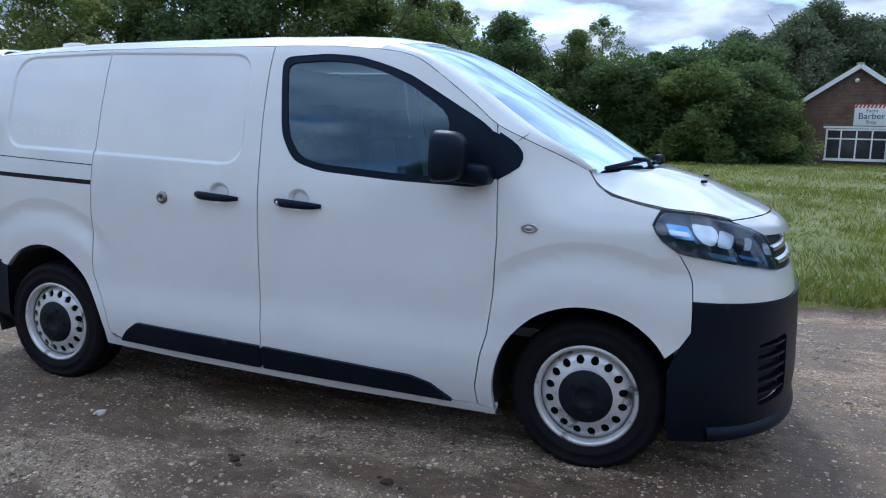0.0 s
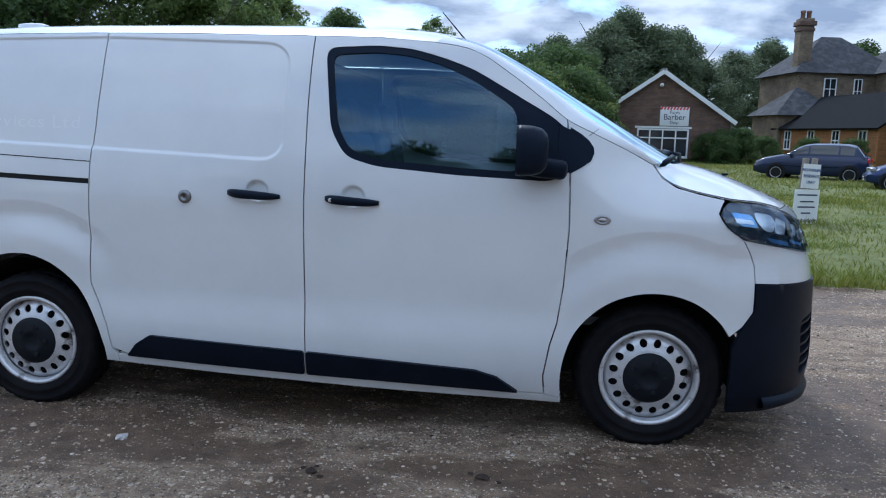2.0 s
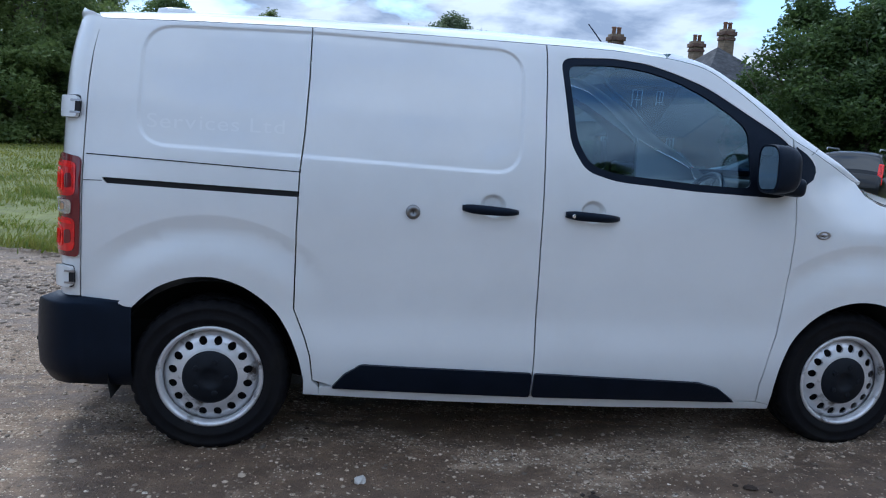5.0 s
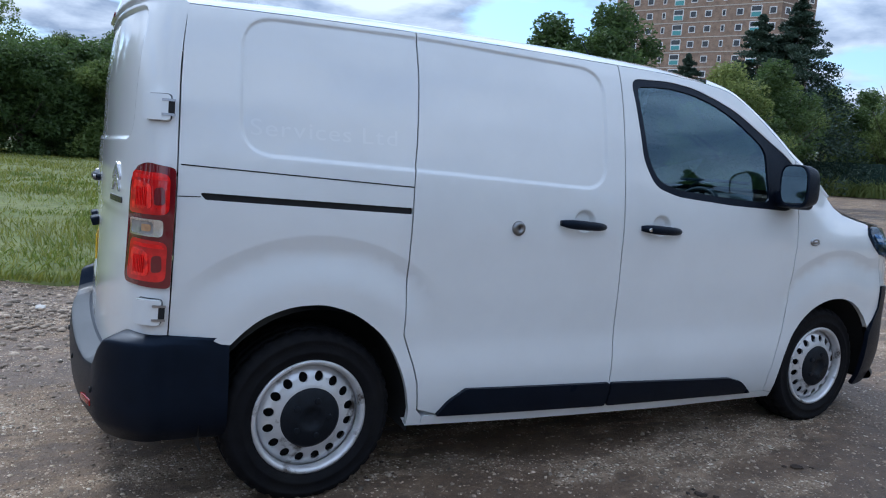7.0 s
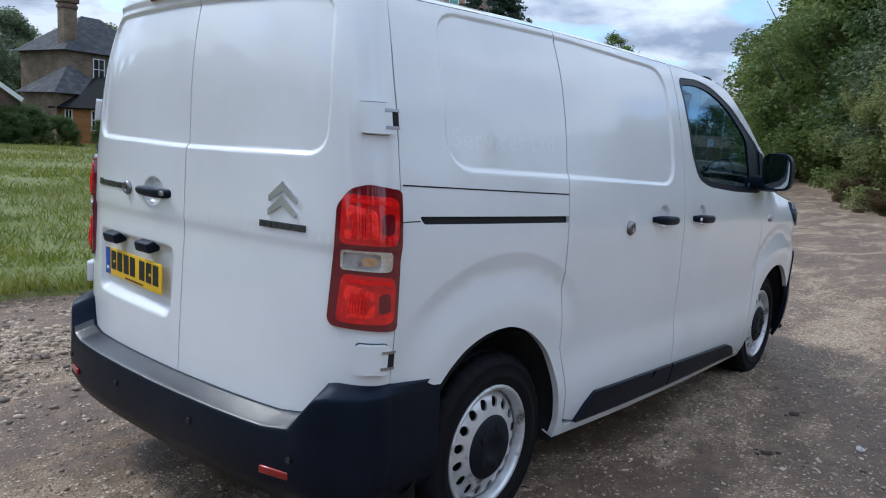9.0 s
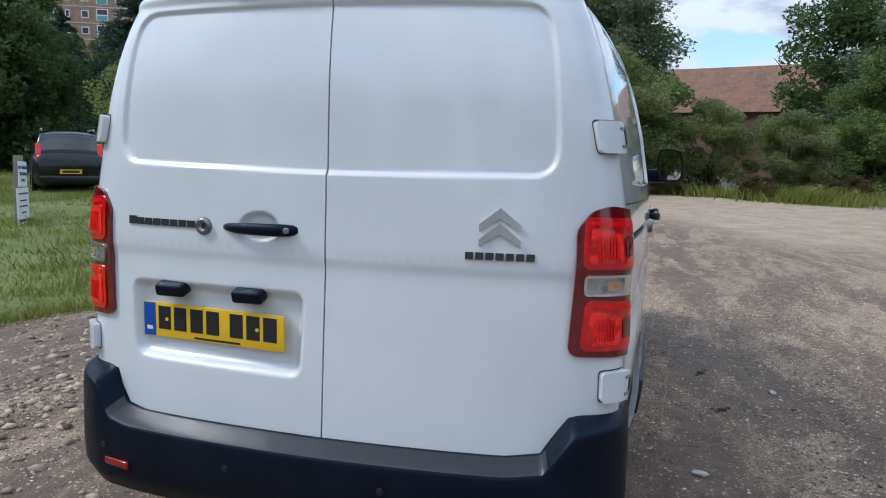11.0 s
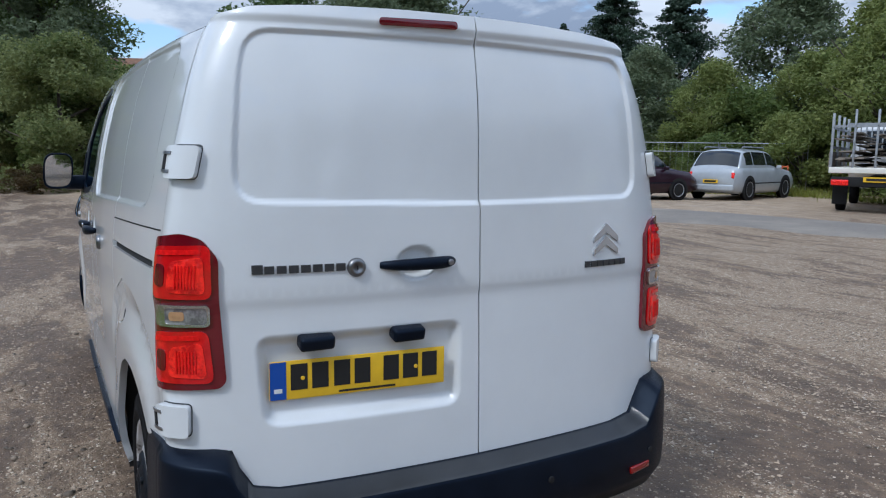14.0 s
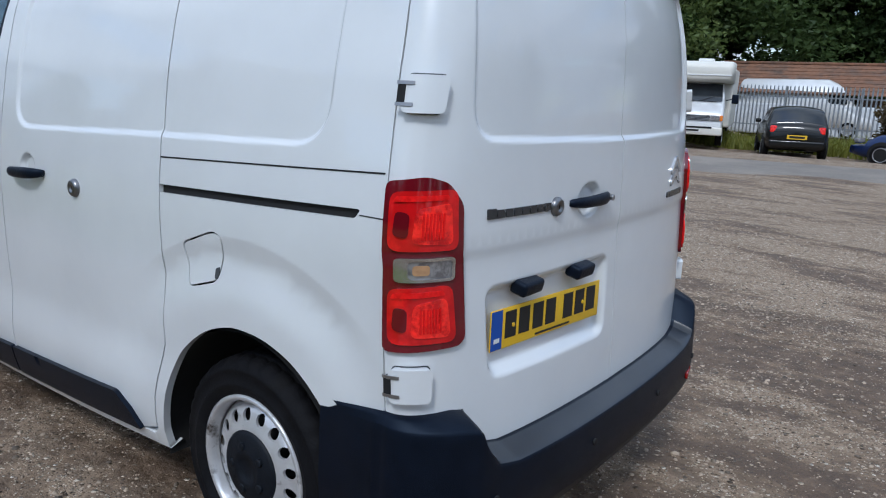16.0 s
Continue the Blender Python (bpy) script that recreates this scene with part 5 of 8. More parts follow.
part("plate_mark", box(0.022, 0.001, 0.012, (-0.2365, -0.0038, -0.028)), WHITE, plate)
for k, x in enumerate((-0.178, -0.118, -0.055, 0.005, 0.092, 0.152, 0.212)):
    part("plate_character", box(0.047, 0.0012, 0.074, (x, -0.0031, 0.008), 0.0), INK, plate)
part("plate_maker_mark", box(0.17, 0.001, 0.006, (0.02, -0.0031, -0.046)), INK, plate)
for x in (-0.168, 0.168):
    part("screw_cap", cyl(0.006, 0.004, (x, -0.0045, 0.004), "y", 12, 0.001), YELLOW, plate)
for y in (0.49, 0.217):
    x = rear_surface(np.array([float(arc(y, 0.955))]), np.array([0.975]), 0.0)[0][0]
    part("plate_lamp", moved(box(0.05, 0.10, 0.04, (0, 0, 0), 0.012, 3), pose(x - 0.004, y, 0.941, 0, -14, 0)), BLACK_PLASTIC, rdl, "black plate lamp")
part("high_brake_lamp", (lambda ob: ob)(panel("brake", on_rear(rounded([(0.04, 1.822), (0.285, 1.816), (0.285, 1.838), (0.04, 1.846)], 0.01, 3)), rear_surface, DARK_RED, None, lift=0.006, flip=True, gap=0.0, rim=0.01)).data, DARK_RED, rdl)
bpy.data.objects.remove(bpy.data.objects["brake"])

# rear bumper: a profile swept from arch to arch
sweep = []
for a in np.linspace(-1, 1, 181):
    sweep.append(a * (REAR_END + 0.205))
prof_rows = []
for a in sweep:
    s = np.sign(a) if a else 1
    if abs(a) > REAR_END:
        x = -0.54 + (abs(a) - REAR_END)
        base = np.array([x, s * (plan_w(np.array([x]))[0] - 0.004), 0])
        nrm = np.array([0, s, 0])
        fade = 1 - step((x + 0.54) / 0.2)
    else:
        p = rear_surface(np.array([a]), np.array([0.62]), 0.0)[0]
        q = rear_surface(np.array([a + 1e-3]), np.array([0.62]), 0.0)[0] - rear_surface(np.array([a - 1e-3]), np.array([0.62]), 0.0)[0]
        nrm = np.array([-q[1], q[0], 0]) / np.hypot(q[0], q[1])
        base, fade = np.array([p[0], p[1], 0]), 1.0
    yy = abs(base[1])
    corner = step((yy - 0.662) / 0.08)
    zt = float(np.interp(yy, [0.0, 0.60, 0.669, 0.704, 0.722, 0.76], [0.532, 0.538, 0.552, 0.606, 0.656, 0.664]) if base[1] > 0 else np.interp(yy, [0.0, 0.574, 0.67, 0.715, 0.743, 0.77], [0.532, 0.538, 0.552, 0.620, 0.657, 0.664])) - 0.018 * min(1.0, max(0.0, (base[0] + 0.54) / 0.2))
    out = (0.088 - 0.072 * corner * step((abs(a) - REAR_END + 0.25) / 0.3)) * (0.25 + 0.75 * fade)
    ring = []
    for o, z in ((-0.03, zt - 0.01), (0.004, zt), (out * 0.5, zt - 0.012), (out * 0.93, zt - 0.026), (out * 0.985, zt - 0.030), (out + 0.001, zt - 0.038), (out + 0.003, zt - 0.058), (out + 0.008, 0.42), (out + 0.004, 0.345), (out - 0.03, 0.285), (-0.06, 0.265)):
        ring.append(base + nrm * o + np.array([0, 0, z]))
    prof_rows.append(ring)
rb = part("rear_bumper", loft(prof_rows[::-1]), BLACK_PLASTIC, van, "black plastic rear bumper")
# paler, glossier sheet over the worn ledge; sky sheen is put into its colour
tread = [[p + np.array([0, 0, 0.0015]) for p in (ring[1] * 0.75 + ring[2] * 0.25, ring[2], ring[3] * 0.8 + ring[2] * 0.2, ring[3], ring[4] + np.array([0, 0, 0.001]))] for ring in prof_rows if abs(ring[3][1]) < 0.70]
part("bumper_step", loft(tread[::-1]), STEP_PLASTIC, rb, "worn step along the bumper top, greyed with painted sky sheen")
for s in (1, -1):
    i = min(range(181), key=lambda k: abs(prof_rows[k][7][1] - s * 0.65))
    c = (prof_rows[i][7] + prof_rows[i][8]) / 2
    part("reflector", moved(box(0.012, 0.105, 0.024, (0, 0, 0), 0.004), pose(c[0] - 0.001, c[1], 0.385, 0, 0, -s * 14)), REFLECTOR_RED, rb)
for y in (0.70, 0.25, -0.25, -0.70):
    i = min(range(181), key=lambda k: abs(prof_rows[k][7][1] - y))
    c = prof_rows[i][7]
    part("parking_sensor", cyl(0.011, 0.006, (c[0] - 0.001, c[1], 0.435), "x", 16, 0.001), DARK, rb)

# mirrors
for sign in (-1, 1):
    arm = part("mirror_arm", moved(box(0.165, 0.17, 0.085, (0, 0, 0), 0.036, 4), pose(2.455, sign * 0.965, 1.252, 0, 4, 0)), BLACK_PLASTIC, van)
    rows = []
    for k, (x, sc_) in enumerate(((0.056, 0.45), (0.048, 0.68), (0.026, 0.88), (-0.010, 0.97), (-0.060, 1.0), (-0.076, 0.98), (-0.071, 0.92))):
        ring = []
        for a in np.linspace(0, 2 * math.pi, 28, endpoint=False):
            ca, sa = math.cos(a), math.sin(a)
            yy = 0.080 * abs(ca) ** 0.55 * np.sign(ca) * sc_
            zz = 0.106 * abs(sa) ** 0.6 * np.sign(sa) * sc_
            ring.append((2.395 + x, sign * 1.07 + yy + 0.02 * sign * (zz / 0.128) * -0.4, 1.325 + zz))
        rows.append(ring)
    sh = part("mirror_shell", loft(rows, close=True, caps=True), BLACK_PLASTIC, van, "black door mirror")
    ring = [(2.395 - 0.0735, sign * 1.07 + 0.070 * abs(math.cos(a)) ** 0.55 * np.sign(math.cos(a)) - 0.008 * sign * math.sin(a), 1.327 + 0.094 * abs(math.sin(a)) ** 0.6 * np.sign(math.sin(a))) for a in np.linspace(0, 2 * math.pi, 28, endpoint=False)]
    part("mirror_glass", (ring, [tuple(range(27, -1, -1))], False), MIRROR, sh)

# wheels
def steel_wheel(parent, x, sign):
    from mathutils.geometry import delaunay_2d_cdt
    w = part("wheel", lathe([(0.205, -0.10), (0.212, -0.02), (0.222, 0.0), (0.224, 0.012), (0.216, 0.016), (0.207, 0.012), (0.203, 0.0), (0.200, -0.02)], 56), STEEL, parent, "silver steel wheel with black centre cap")
    w.matrix_local = pose(x, sign * 0.872, 0.32) @ Matrix.Diagonal((1, sign, 1, 1))
    # pierced disc
    pts, edges = [], []
    for r, n in ((0.2, 64), (0.1, 40)):
        s = len(pts)
        pts += [(r * math.cos(t), r * math.sin(t)) for t in np.linspace(0, 2 * math.pi, n, endpoint=False)]
        edges += [(s + i, s + (i + 1) % n) for i in range(n)]
    holes = []
    for k in range(16):
        t = 2 * math.pi * (k + 0.5) / 16
        s = len(pts)
        ring = [((0.159 + 0.0195 * math.cos(b)) * math.cos(t) - 0.0175 * math.sin(b) * math.sin(t), (0.159 + 0.0195 * math.cos(b)) * math.sin(t) + 0.0175 * math.sin(b) * math.cos(t)) for b in np.linspace(0, 2 * math.pi, 14, endpoint=False)]
        pts += ring
        holes.append(ring)
        edges += [(s + i, s + (i + 1) % 14) for i in range(14)]
    for r in (0.118, 0.130, 0.184, 0.192):
        pts += [(r * math.cos(t), r * math.sin(t)) for t in np.linspace(0, 2 * math.pi, 64, endpoint=False)]
    v, _, tr, *_ = delaunay_2d_cdt([Vector(p) for p in pts], edges, [], 0, 1e-6)
    v = np.array([tuple(q) for q in v])
    tr = np.array([tuple(q) for q in tr])
    c = v[tr].mean(1)
    rr = np.hypot(c[:, 0], c[:, 1])
    ok = (rr > 0.0995) & (rr < 0.2)
    for hring in holes:
        ok &= ~inside(c[:, 0], c[:, 1], hring)
    tr = tr[ok]
    R = np.hypot(v[:, 0], v[:, 1])
    y = np.interp(R, [0.1, 0.118, 0.14, 0.17, 0.19, 0.2], [0.012, 0.012, 0.004, -0.004, -0.022, -0.03])
    V = np.stack([v[:, 0], y, v[:, 1]], 1)
    F3 = [tuple(t[::-1]) for t in tr]
    k0 = len(V)
    extra, wallf = [], []
    for hring in holes:
        s = k0 + len(extra)
        for (hx, hz) in hring:
            yy = float(np.interp(math.hypot(hx, hz), [0.1, 0.118, 0.14, 0.17, 0.19, 0.2], [0.012, 0.012, 0.004, -0.004, -0.022, -0.03]))
            extra += [(hx, yy, hz), (hx, yy - 0.008, hz)]
        wallf += [(s + 2 * i, s + 2 * ((i + 1) % 14), s + 2 * ((i + 1) % 14) + 1, s + 2 * i + 1) for i in range(14)]
    part("wheel_disc", (np.concatenate([V, np.array(extra)]), F3 + wallf), STEEL, w)
    part("brake_drum", cyl(0.19, 0.05, (0, -0.075, 0), "y", 32), DARK, w)
    part("centre_cap", lathe([(0.116, 0.002), (0.116, 0.012), (0.106, 0.021), (0.075, 0.024), (0.06, 0.030), (0.04, 0.030), (0.034, 0.024), (0.0, 0.024)], 40), CAP, w, "black centre cap")
    for k in range(5):
        t = 2 * math.pi * k / 5
        part("bolt_boss", cyl(0.013, 0.012, (0.07 * math.cos(t), 0.026, 0.07 * math.sin(t)), "y", 12, 0.003), CAP, w)
    # tyre: sidewall and tread with grooves
    prof = [(0.212, -0.185), (0.24, -0.205), (0.285, -0.212), (0.318, -0.196), (0.333, -0.17), (0.336, -0.146), (0.327, -0.144), (0.327, -0.137), (0.337, -0.135), (0.338, -0.098), (0.328, -0.096), (0.328, -0.089), (0.338, -0.087), (0.337, -0.050), (0.327, -0.048), (0.327, -0.041), (0.336, -0.039), (0.333, -0.014), (0.322, 0.006), (0.305, 0.016), (0.297, 0.019), (0.295, 0.017), (0.262, 0.022), (0.258, 0.0245), (0.252, 0.022), (0.235, 0.016), (0.222, 0.006), (0.214, 0.004), (0.205, -0.01)]
    vv, ff = lathe(prof, 144)
    vv = np.array(vv).reshape(len(prof), 144, 3)
    for i, (r, h) in enumerate(prof):
        if r > 0.318:
            k = np.arange(144)
            cut = ((k + (2 if h > -0.09 else 0)) % 4 == 0) & (abs(h + 0.0925) > 0.04)
            sc_ = np.where(cut, (r - 0.008) / r, 1.0)
            vv[i, :, 0] *= sc_
            vv[i, :, 2] *= sc_
    tyre = part("tyre", (vv.reshape(-1, 3), ff), RUBBER, w, "black road tyre")
    return w


for sign in (-1, 1):
    for x in (-0.02, 2.955):
        steel_wheel(van, x, sign)
        a = np.linspace(-0.25, math.pi + 0.25, 24)
        rows = [np.stack([x + rr * np.cos(a), np.full(24, sign * yy), 0.33 + rr * np.sin(a)], 1) for yy, rr in ((0.90, 0.412), (0.60, 0.42), (0.598, 0.1))]
        part("arch_liner", loft(rows), LINER, van)
part("underbody", box(3.9, 1.2, 0.25, (1.45, 0, 0.40), 0.03), DARK, van)
part("underbody", box(1.85, 1.72, 0.12, (1.46, 0, 0.29), 0.02), DARK, van)
# cab: bulkhead, dashboard, steering wheel, seats
part("bulkhead", box(0.03, 1.5, 1.35, (1.36, 0, 1.05), 0.0), TRIM_GREY, van)
part("cab_floor", box(1.6, 1.6, 0.04, (2.2, 0, 0.55), 0.0), TRIM_GREY, van)
dash = part("dashboard", loft([[(2.55, y, 0.75), (2.50, y, 1.0), (2.52, y, 1.12), (2.60, y, 1.19), (2.75, y, 1.195), (2.90, y, 1.20), (2.98, y, 1.19)] for y in np.linspace(-0.70, 0.70, 12)]), TRIM_GREY, van)
part("instrument_hood", box(0.2, 0.36, 0.1, (2.58, -0.38, 1.20), 0.035, 3), TRIM_GREY, van)
vv, ff = lathe([(0.19 + 0.016 * math.cos(t), 0.016 * math.sin(t)) for t in np.linspace(0, 2 * math.pi, 10, endpoint=False)], 40, "z", True)
sw = part("steering_wheel", (vv, ff), BLACK_PLASTIC, van, "black steering wheel", pose(2.36, -0.38, 1.10, 0, -62, 0))
part("wheel_hub", join(cyl(0.06, 0.04, (0, 0, -0.01), "z", 24, 0.01), box(0.36, 0.035, 0.012, (0, 0, -0.01), 0.004), box(0.035, 0.19, 0.012, (0, -0.095, -0.01), 0.004)), BLACK_PLASTIC, sw)
for y in (-0.42, 0.12, 0.52):
    st = part("seat", box(0.52, 0.46 if y < 0 else 0.38, 0.16, (1.84, y, 0.85), 0.05, 3), SEAT_CLOTH, van)
    part("seat_back", moved(box(0.15, 0.46 if y < 0 else 0.38, 0.52, (0, 0, 0), 0.05, 3), pose(1.50, y, 1.12, 0, -10, 0)), SEAT_CLOTH, st)
    part("headrest", moved(box(0.11, 0.26, 0.18, (0, 0, 0), 0.045, 3), pose(1.435, y, 1.46, 0, -8, 0)), SEAT_CLOTH, st)

# ------------------------------------------------------------- trees and hedges
BARK = material("bark", (0.075, 0.06, 0.045), 0.9, var=0.3, scale=12, bump=0.8, bscale=30)
LEAF_DARK = foliage("dark_leaves", (0.034, 0.066, 0.022), (0.135, 0.195, 0.06), 0.46)
LEAF_MID = foliage("green_leaves", (0.06, 0.105, 0.028), (0.225, 0.28, 0.085), 0.48)
LEAF_BRIGHT = foliage("bright_leaves", (0.10, 0.15, 0.035), (0.33, 0.36, 0.12), 0.5)
LEAF_CONIFER = foliage("conifer_needles", (0.020, 0.040, 0.028), (0.068, 0.105, 0.064), 0.25)
# the willow's own grey-green; on the FAR trees it imitates distance haze
LEAF_PALE = foliage("willow_and_haze_leaves", (0.07, 0.105, 0.05), (0.21, 0.25, 0.14), 0.4)
LEAF_IVY = foliage("ivy_leaves", (0.095, 0.14, 0.04), (0.31, 0.33, 0.13), 0.48)
LEAF_RUST = foliage("rusty_leaves", (0.04, 0.03, 0.012), (0.13, 0.085, 0.03), 0.3)


def leaf_mesh(name, centres, radii, per, size, seed, mat, flat=0.75, droop=0.0):
    """Clumps of small two-sided leaves round the given centres."""
    rng = np.random.default_rng(seed)
    per, size = int(per * 1.5), size * 0.78
    k = len(centres)
    c = np.repeat(np.asarray(centres, float), per, 0)
    r = np.repeat(np.asarray(radii, float), per)
    d = rng.normal(size=(k * per, 3))
    d /= np.linalg.norm(d, axis=1)[:, None]
    d[:, 2] *= flat
    p = c + d * (r * rng.random(k * per) ** 0.42)[:, None]
    n = len(p)
    u = rng.normal(size=(n, 3))
    u[:, 2] = u[:, 2] * 0.5 - droop
    u /= np.linalg.norm(u, axis=1)[:, None]
    q = rng.normal(size=(n, 3))
    v = np.cross(u, q)
    v /= np.linalg.norm(v, axis=1)[:, None]
    s = size * rng.uniform(0.6, 1.35, n)
    U, W = u * s[:, None], v * (s * 0.52)[:, None]
    V = np.stack([p + U, p - 0.7 * U + W, p - 0.7 * U - W], 1).reshape(-1, 3)
    me = bpy.data.meshes.new(name)
    me.vertices.add(len(V))
    me.vertices.foreach_set("co", V.ravel())
    me.loops.add(3 * n)
    me.loops.foreach_set("vertex_index", np.arange(3 * n, dtype=np.int32))
    me.polygons.add(n)
    me.polygons.foreach_set("loop_start", np.arange(0, 3 * n, 3, dtype=np.int32))
    me.update(calc_edges=True)
    me.materials.append(mat)
    return me


def limbs(seed, h, w, count=7, r=0.2):
    """A tapered trunk with limbs in one mesh."""
    rng = np.random.default_rng(seed)
    parts = [tube([(0, 0, -0.2), (0.05 * w * rng.normal(), 0.05 * w * rng.normal(), h * 0.35), (0.06 * w * rng.normal(), 0.06 * w * rng.normal(), h * 0.85)], r, 9, r * 0.25)]
    for k in range(count):
        a = rng.uniform(0, 6.28)
        z = h * rng.uniform(0.2, 0.6)
        e = w * rng.uniform(0.25, 0.45)
        parts.append(tube([(0, 0, z), (e * 0.5 * math.cos(a), e * 0.5 * math.sin(a), z + h * 0.12), (e * math.cos(a), e * math.sin(a), z + h * rng.uniform(0.2, 0.38))], r * 0.4, 6, r * 0.08))
    V, F, o = [], [], 0
    for v, f in parts:
        V.append(v)
        F += [tuple(i + o for i in q) for q in f]
        o += len(v)
    return np.concatenate(V), F


def tree(name, label, h, w, mat, seed, clumps=70, per=230, leaf=0.16, low=0.22, m=None, airy=0.0):
    t = thing(name, label, "tree", m)
    part("trunk", limbs(seed, h, w, 8, 0.022 * h), BARK, t)
    rng = np.random.default_rng(seed)
    cen, rad = [], []
    for k in range(clumps):
        z = low + (1 - low) * rng.random()
        prof = math.sin(math.pi * min(1, (z - low) / (1 - low) * 0.86 + 0.16)) ** 0.6
        a = rng.uniform(0, 6.28)
        rr = w * 0.5 * prof * rng.random() ** (0.35 if airy else 0.5) * rng.uniform(0.8, 1.12)
        cen.append((rr * math.cos(a), rr * math.sin(a), z * h))
        rad.append(w * rng.uniform(0.09, 0.17) * (1 - 0.35 * airy))
    part("crown", leaf_mesh("crown", cen, rad, per, leaf, seed, mat), mat, t)
    return t


def conifer(name, label, h, w, seed, m=None):
    t = thing(name, label, "conifer", m)
    part("trunk", tube([(0, 0, -0.2), (0, 0, h * 0.5), (0, 0, h * 0.97)], 0.02 * h, 9, 0.01), BARK, t)
    rng = np.random.default_rng(seed)
    cen, rad = [], []
    for k in range(170):
        z = 0.08 + 0.92 * (k / 170)
        a = rng.uniform(0, 6.28)
        for s in (0.3, 0.55, 0.8, 1.0):
            rr = w * 0.5 * (1 - z) ** 0.85 * s * rng.uniform(0.75, 1.1)
            cen.append((rr * math.cos(a), rr * math.sin(a), z * h - rr * 0.12))
            rad.append(max(0.2, w * 0.1 * (1.15 - z)))
    part("crown", leaf_mesh("crown", cen, rad, 40, 0.15, seed, LEAF_CONIFER, 0.6, 0.25), LEAF_CONIFER, t)
    return t


def bush(name, label, h, w, mat, seed, per=210, leaf=0.1, clumps=42, m=None):
    t = thing(name, label, "bush", m)
    part("stem", limbs(seed, h * 0.8, w, 7, 0.03 * h), BARK, t)
    rng = np.random.default_rng(seed)
    cen, rad = [], []
    for k in range(clumps):
        z = rng.random() ** 0.8
        a = rng.uniform(0, 6.28)
        rr = w * 0.5 * math.sqrt(max(0.05, 1 - (z * 0.92) ** 2.4)) * rng.random() ** 0.45
        cen.append((rr * math.cos(a), rr * math.sin(a), z * h * 0.93))
        rad.append(0.16 * w * rng.uniform(0.65, 1.25))
    part("foliage", leaf_mesh("foliage", cen, rad, per, leaf, seed, mat), mat, t)
    return t


def at(x, y, turn=0.0):
    return pose(x, y, float(ground_z(x, y)), 0, 0, turn)


OAK = tree("tree", "broad dark green tree behind the field", 11, 9, LEAF_DARK, 21, 95, 190, 0.2, 0.04, at(-21, 53))
# haze is put into this tree's paler leaf colour
FAR = tree("tree", "broad tree far behind the hedge, haze painted into its leaves", 11, 9.5, LEAF_PALE, 28, 120, 190, 0.17, 0.04, at(27, 78))
ASH = tree("tree", "tall green tree with a loose crown", 10, 7.5, LEAF_MID, 22, 80, 200, 0.17, 0.05, at(-15, 41))
AIRY = tree("tree", "thin airy tree with sky showing through", 10, 5.5, LEAF_MID, 23, 150, 52, 0.11, 0.22, at(-27, 45), airy=1)
LIME = tree("tree", "full bright green tree in leaf", 9, 8, LEAF_BRIGHT, 24, 90, 200, 0.16, 0.03, at(96, 62))
CON = conifer("conifer", "dark pointed evergreen conifer above the hedge", 13, 12, 25, at(46, 36))
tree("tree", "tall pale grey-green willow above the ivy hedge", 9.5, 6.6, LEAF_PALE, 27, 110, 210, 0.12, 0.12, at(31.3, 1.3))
BUSH_D = bush("bush", "dense dark green hedge bush", 5.2, 5.5, LEAF_DARK, 31, 260, 0.14, 46, at(-6, 40))
BUSH_M = bush("bush", "dense green hedge bush", 4.6, 5, LEAF_MID, 32, 260, 0.13, 46, at(2, 41))
BUSH_B = bush("bush", "light green leafy bush", 4.2, 4.6, LEAF_BRIGHT, 33, 240, 0.12, 44, at(5.9, 40.7))
BUSH_R = bush("bush", "rusty brown autumn bush", 2.6, 3.2, LEAF_RUST, 34, 220, 0.09, 34, at(0.2, -24))
IVY = bush("bush", "thick ivy-covered hedge close to the yard", 5.0, 4.6, LEAF_IVY, 35, 520, 0.085, 50, at(24.6, 0.5))


def plant(proto, x, y, scale, turn, sz=1.0, label=""):
    c = copy_thing(proto, at(x, y, turn))
    c.scale = (scale, scale, scale * sz)
    if label:
        c["label"] = label
    return c


rng = random.Random(5)
# field hedge and the wood behind it
for k in range(9):
    x = -34 + k * 4.2
    plant((ASH, OAK, OAK, ASH)[k % 4], x, 36 + 0.15 * (x + 34) + rng.uniform(-1, 2), rng.uniform(0.95, 1.2) * (0.58 if k >= 5 else 1.0), rng.uniform(0, 360), 1.05)
for k in range(8):
    x = -28 + k * 4.3
    plant((BUSH_D, BUSH_M)[k % 2], x, 35 + 0.16 * (x + 28) + rng.uniform(-0.8, 0.8), rng.uniform(0.95, 1.2), rng.uniform(0, 360))
for x, y, s, p in ((-1.5, 40.5, 1.1, BUSH_D), (1.0, 42.5, 1.2, BUSH_D), (4.5, 42, 1.18, BUSH_M), (4.8, 41, 1.02, BUSH_D), (-3.5, 41, 1.0, BUSH_D), (5.6, 42.5, 0.95, BUSH_B), (3.0, 40.3, 0.9, BUSH_D), (4.0, 45, 1.35, BUSH_D)):
    plant(p, x, y, s, rng.uniform(0, 360))
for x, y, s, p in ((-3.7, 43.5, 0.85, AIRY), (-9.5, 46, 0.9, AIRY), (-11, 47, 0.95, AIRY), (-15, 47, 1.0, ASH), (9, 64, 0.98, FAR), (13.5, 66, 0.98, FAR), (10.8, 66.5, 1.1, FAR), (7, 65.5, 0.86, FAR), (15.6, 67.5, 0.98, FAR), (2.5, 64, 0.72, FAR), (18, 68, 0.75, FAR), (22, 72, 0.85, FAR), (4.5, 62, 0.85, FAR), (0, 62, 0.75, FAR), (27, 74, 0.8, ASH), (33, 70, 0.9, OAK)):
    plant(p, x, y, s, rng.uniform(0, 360))
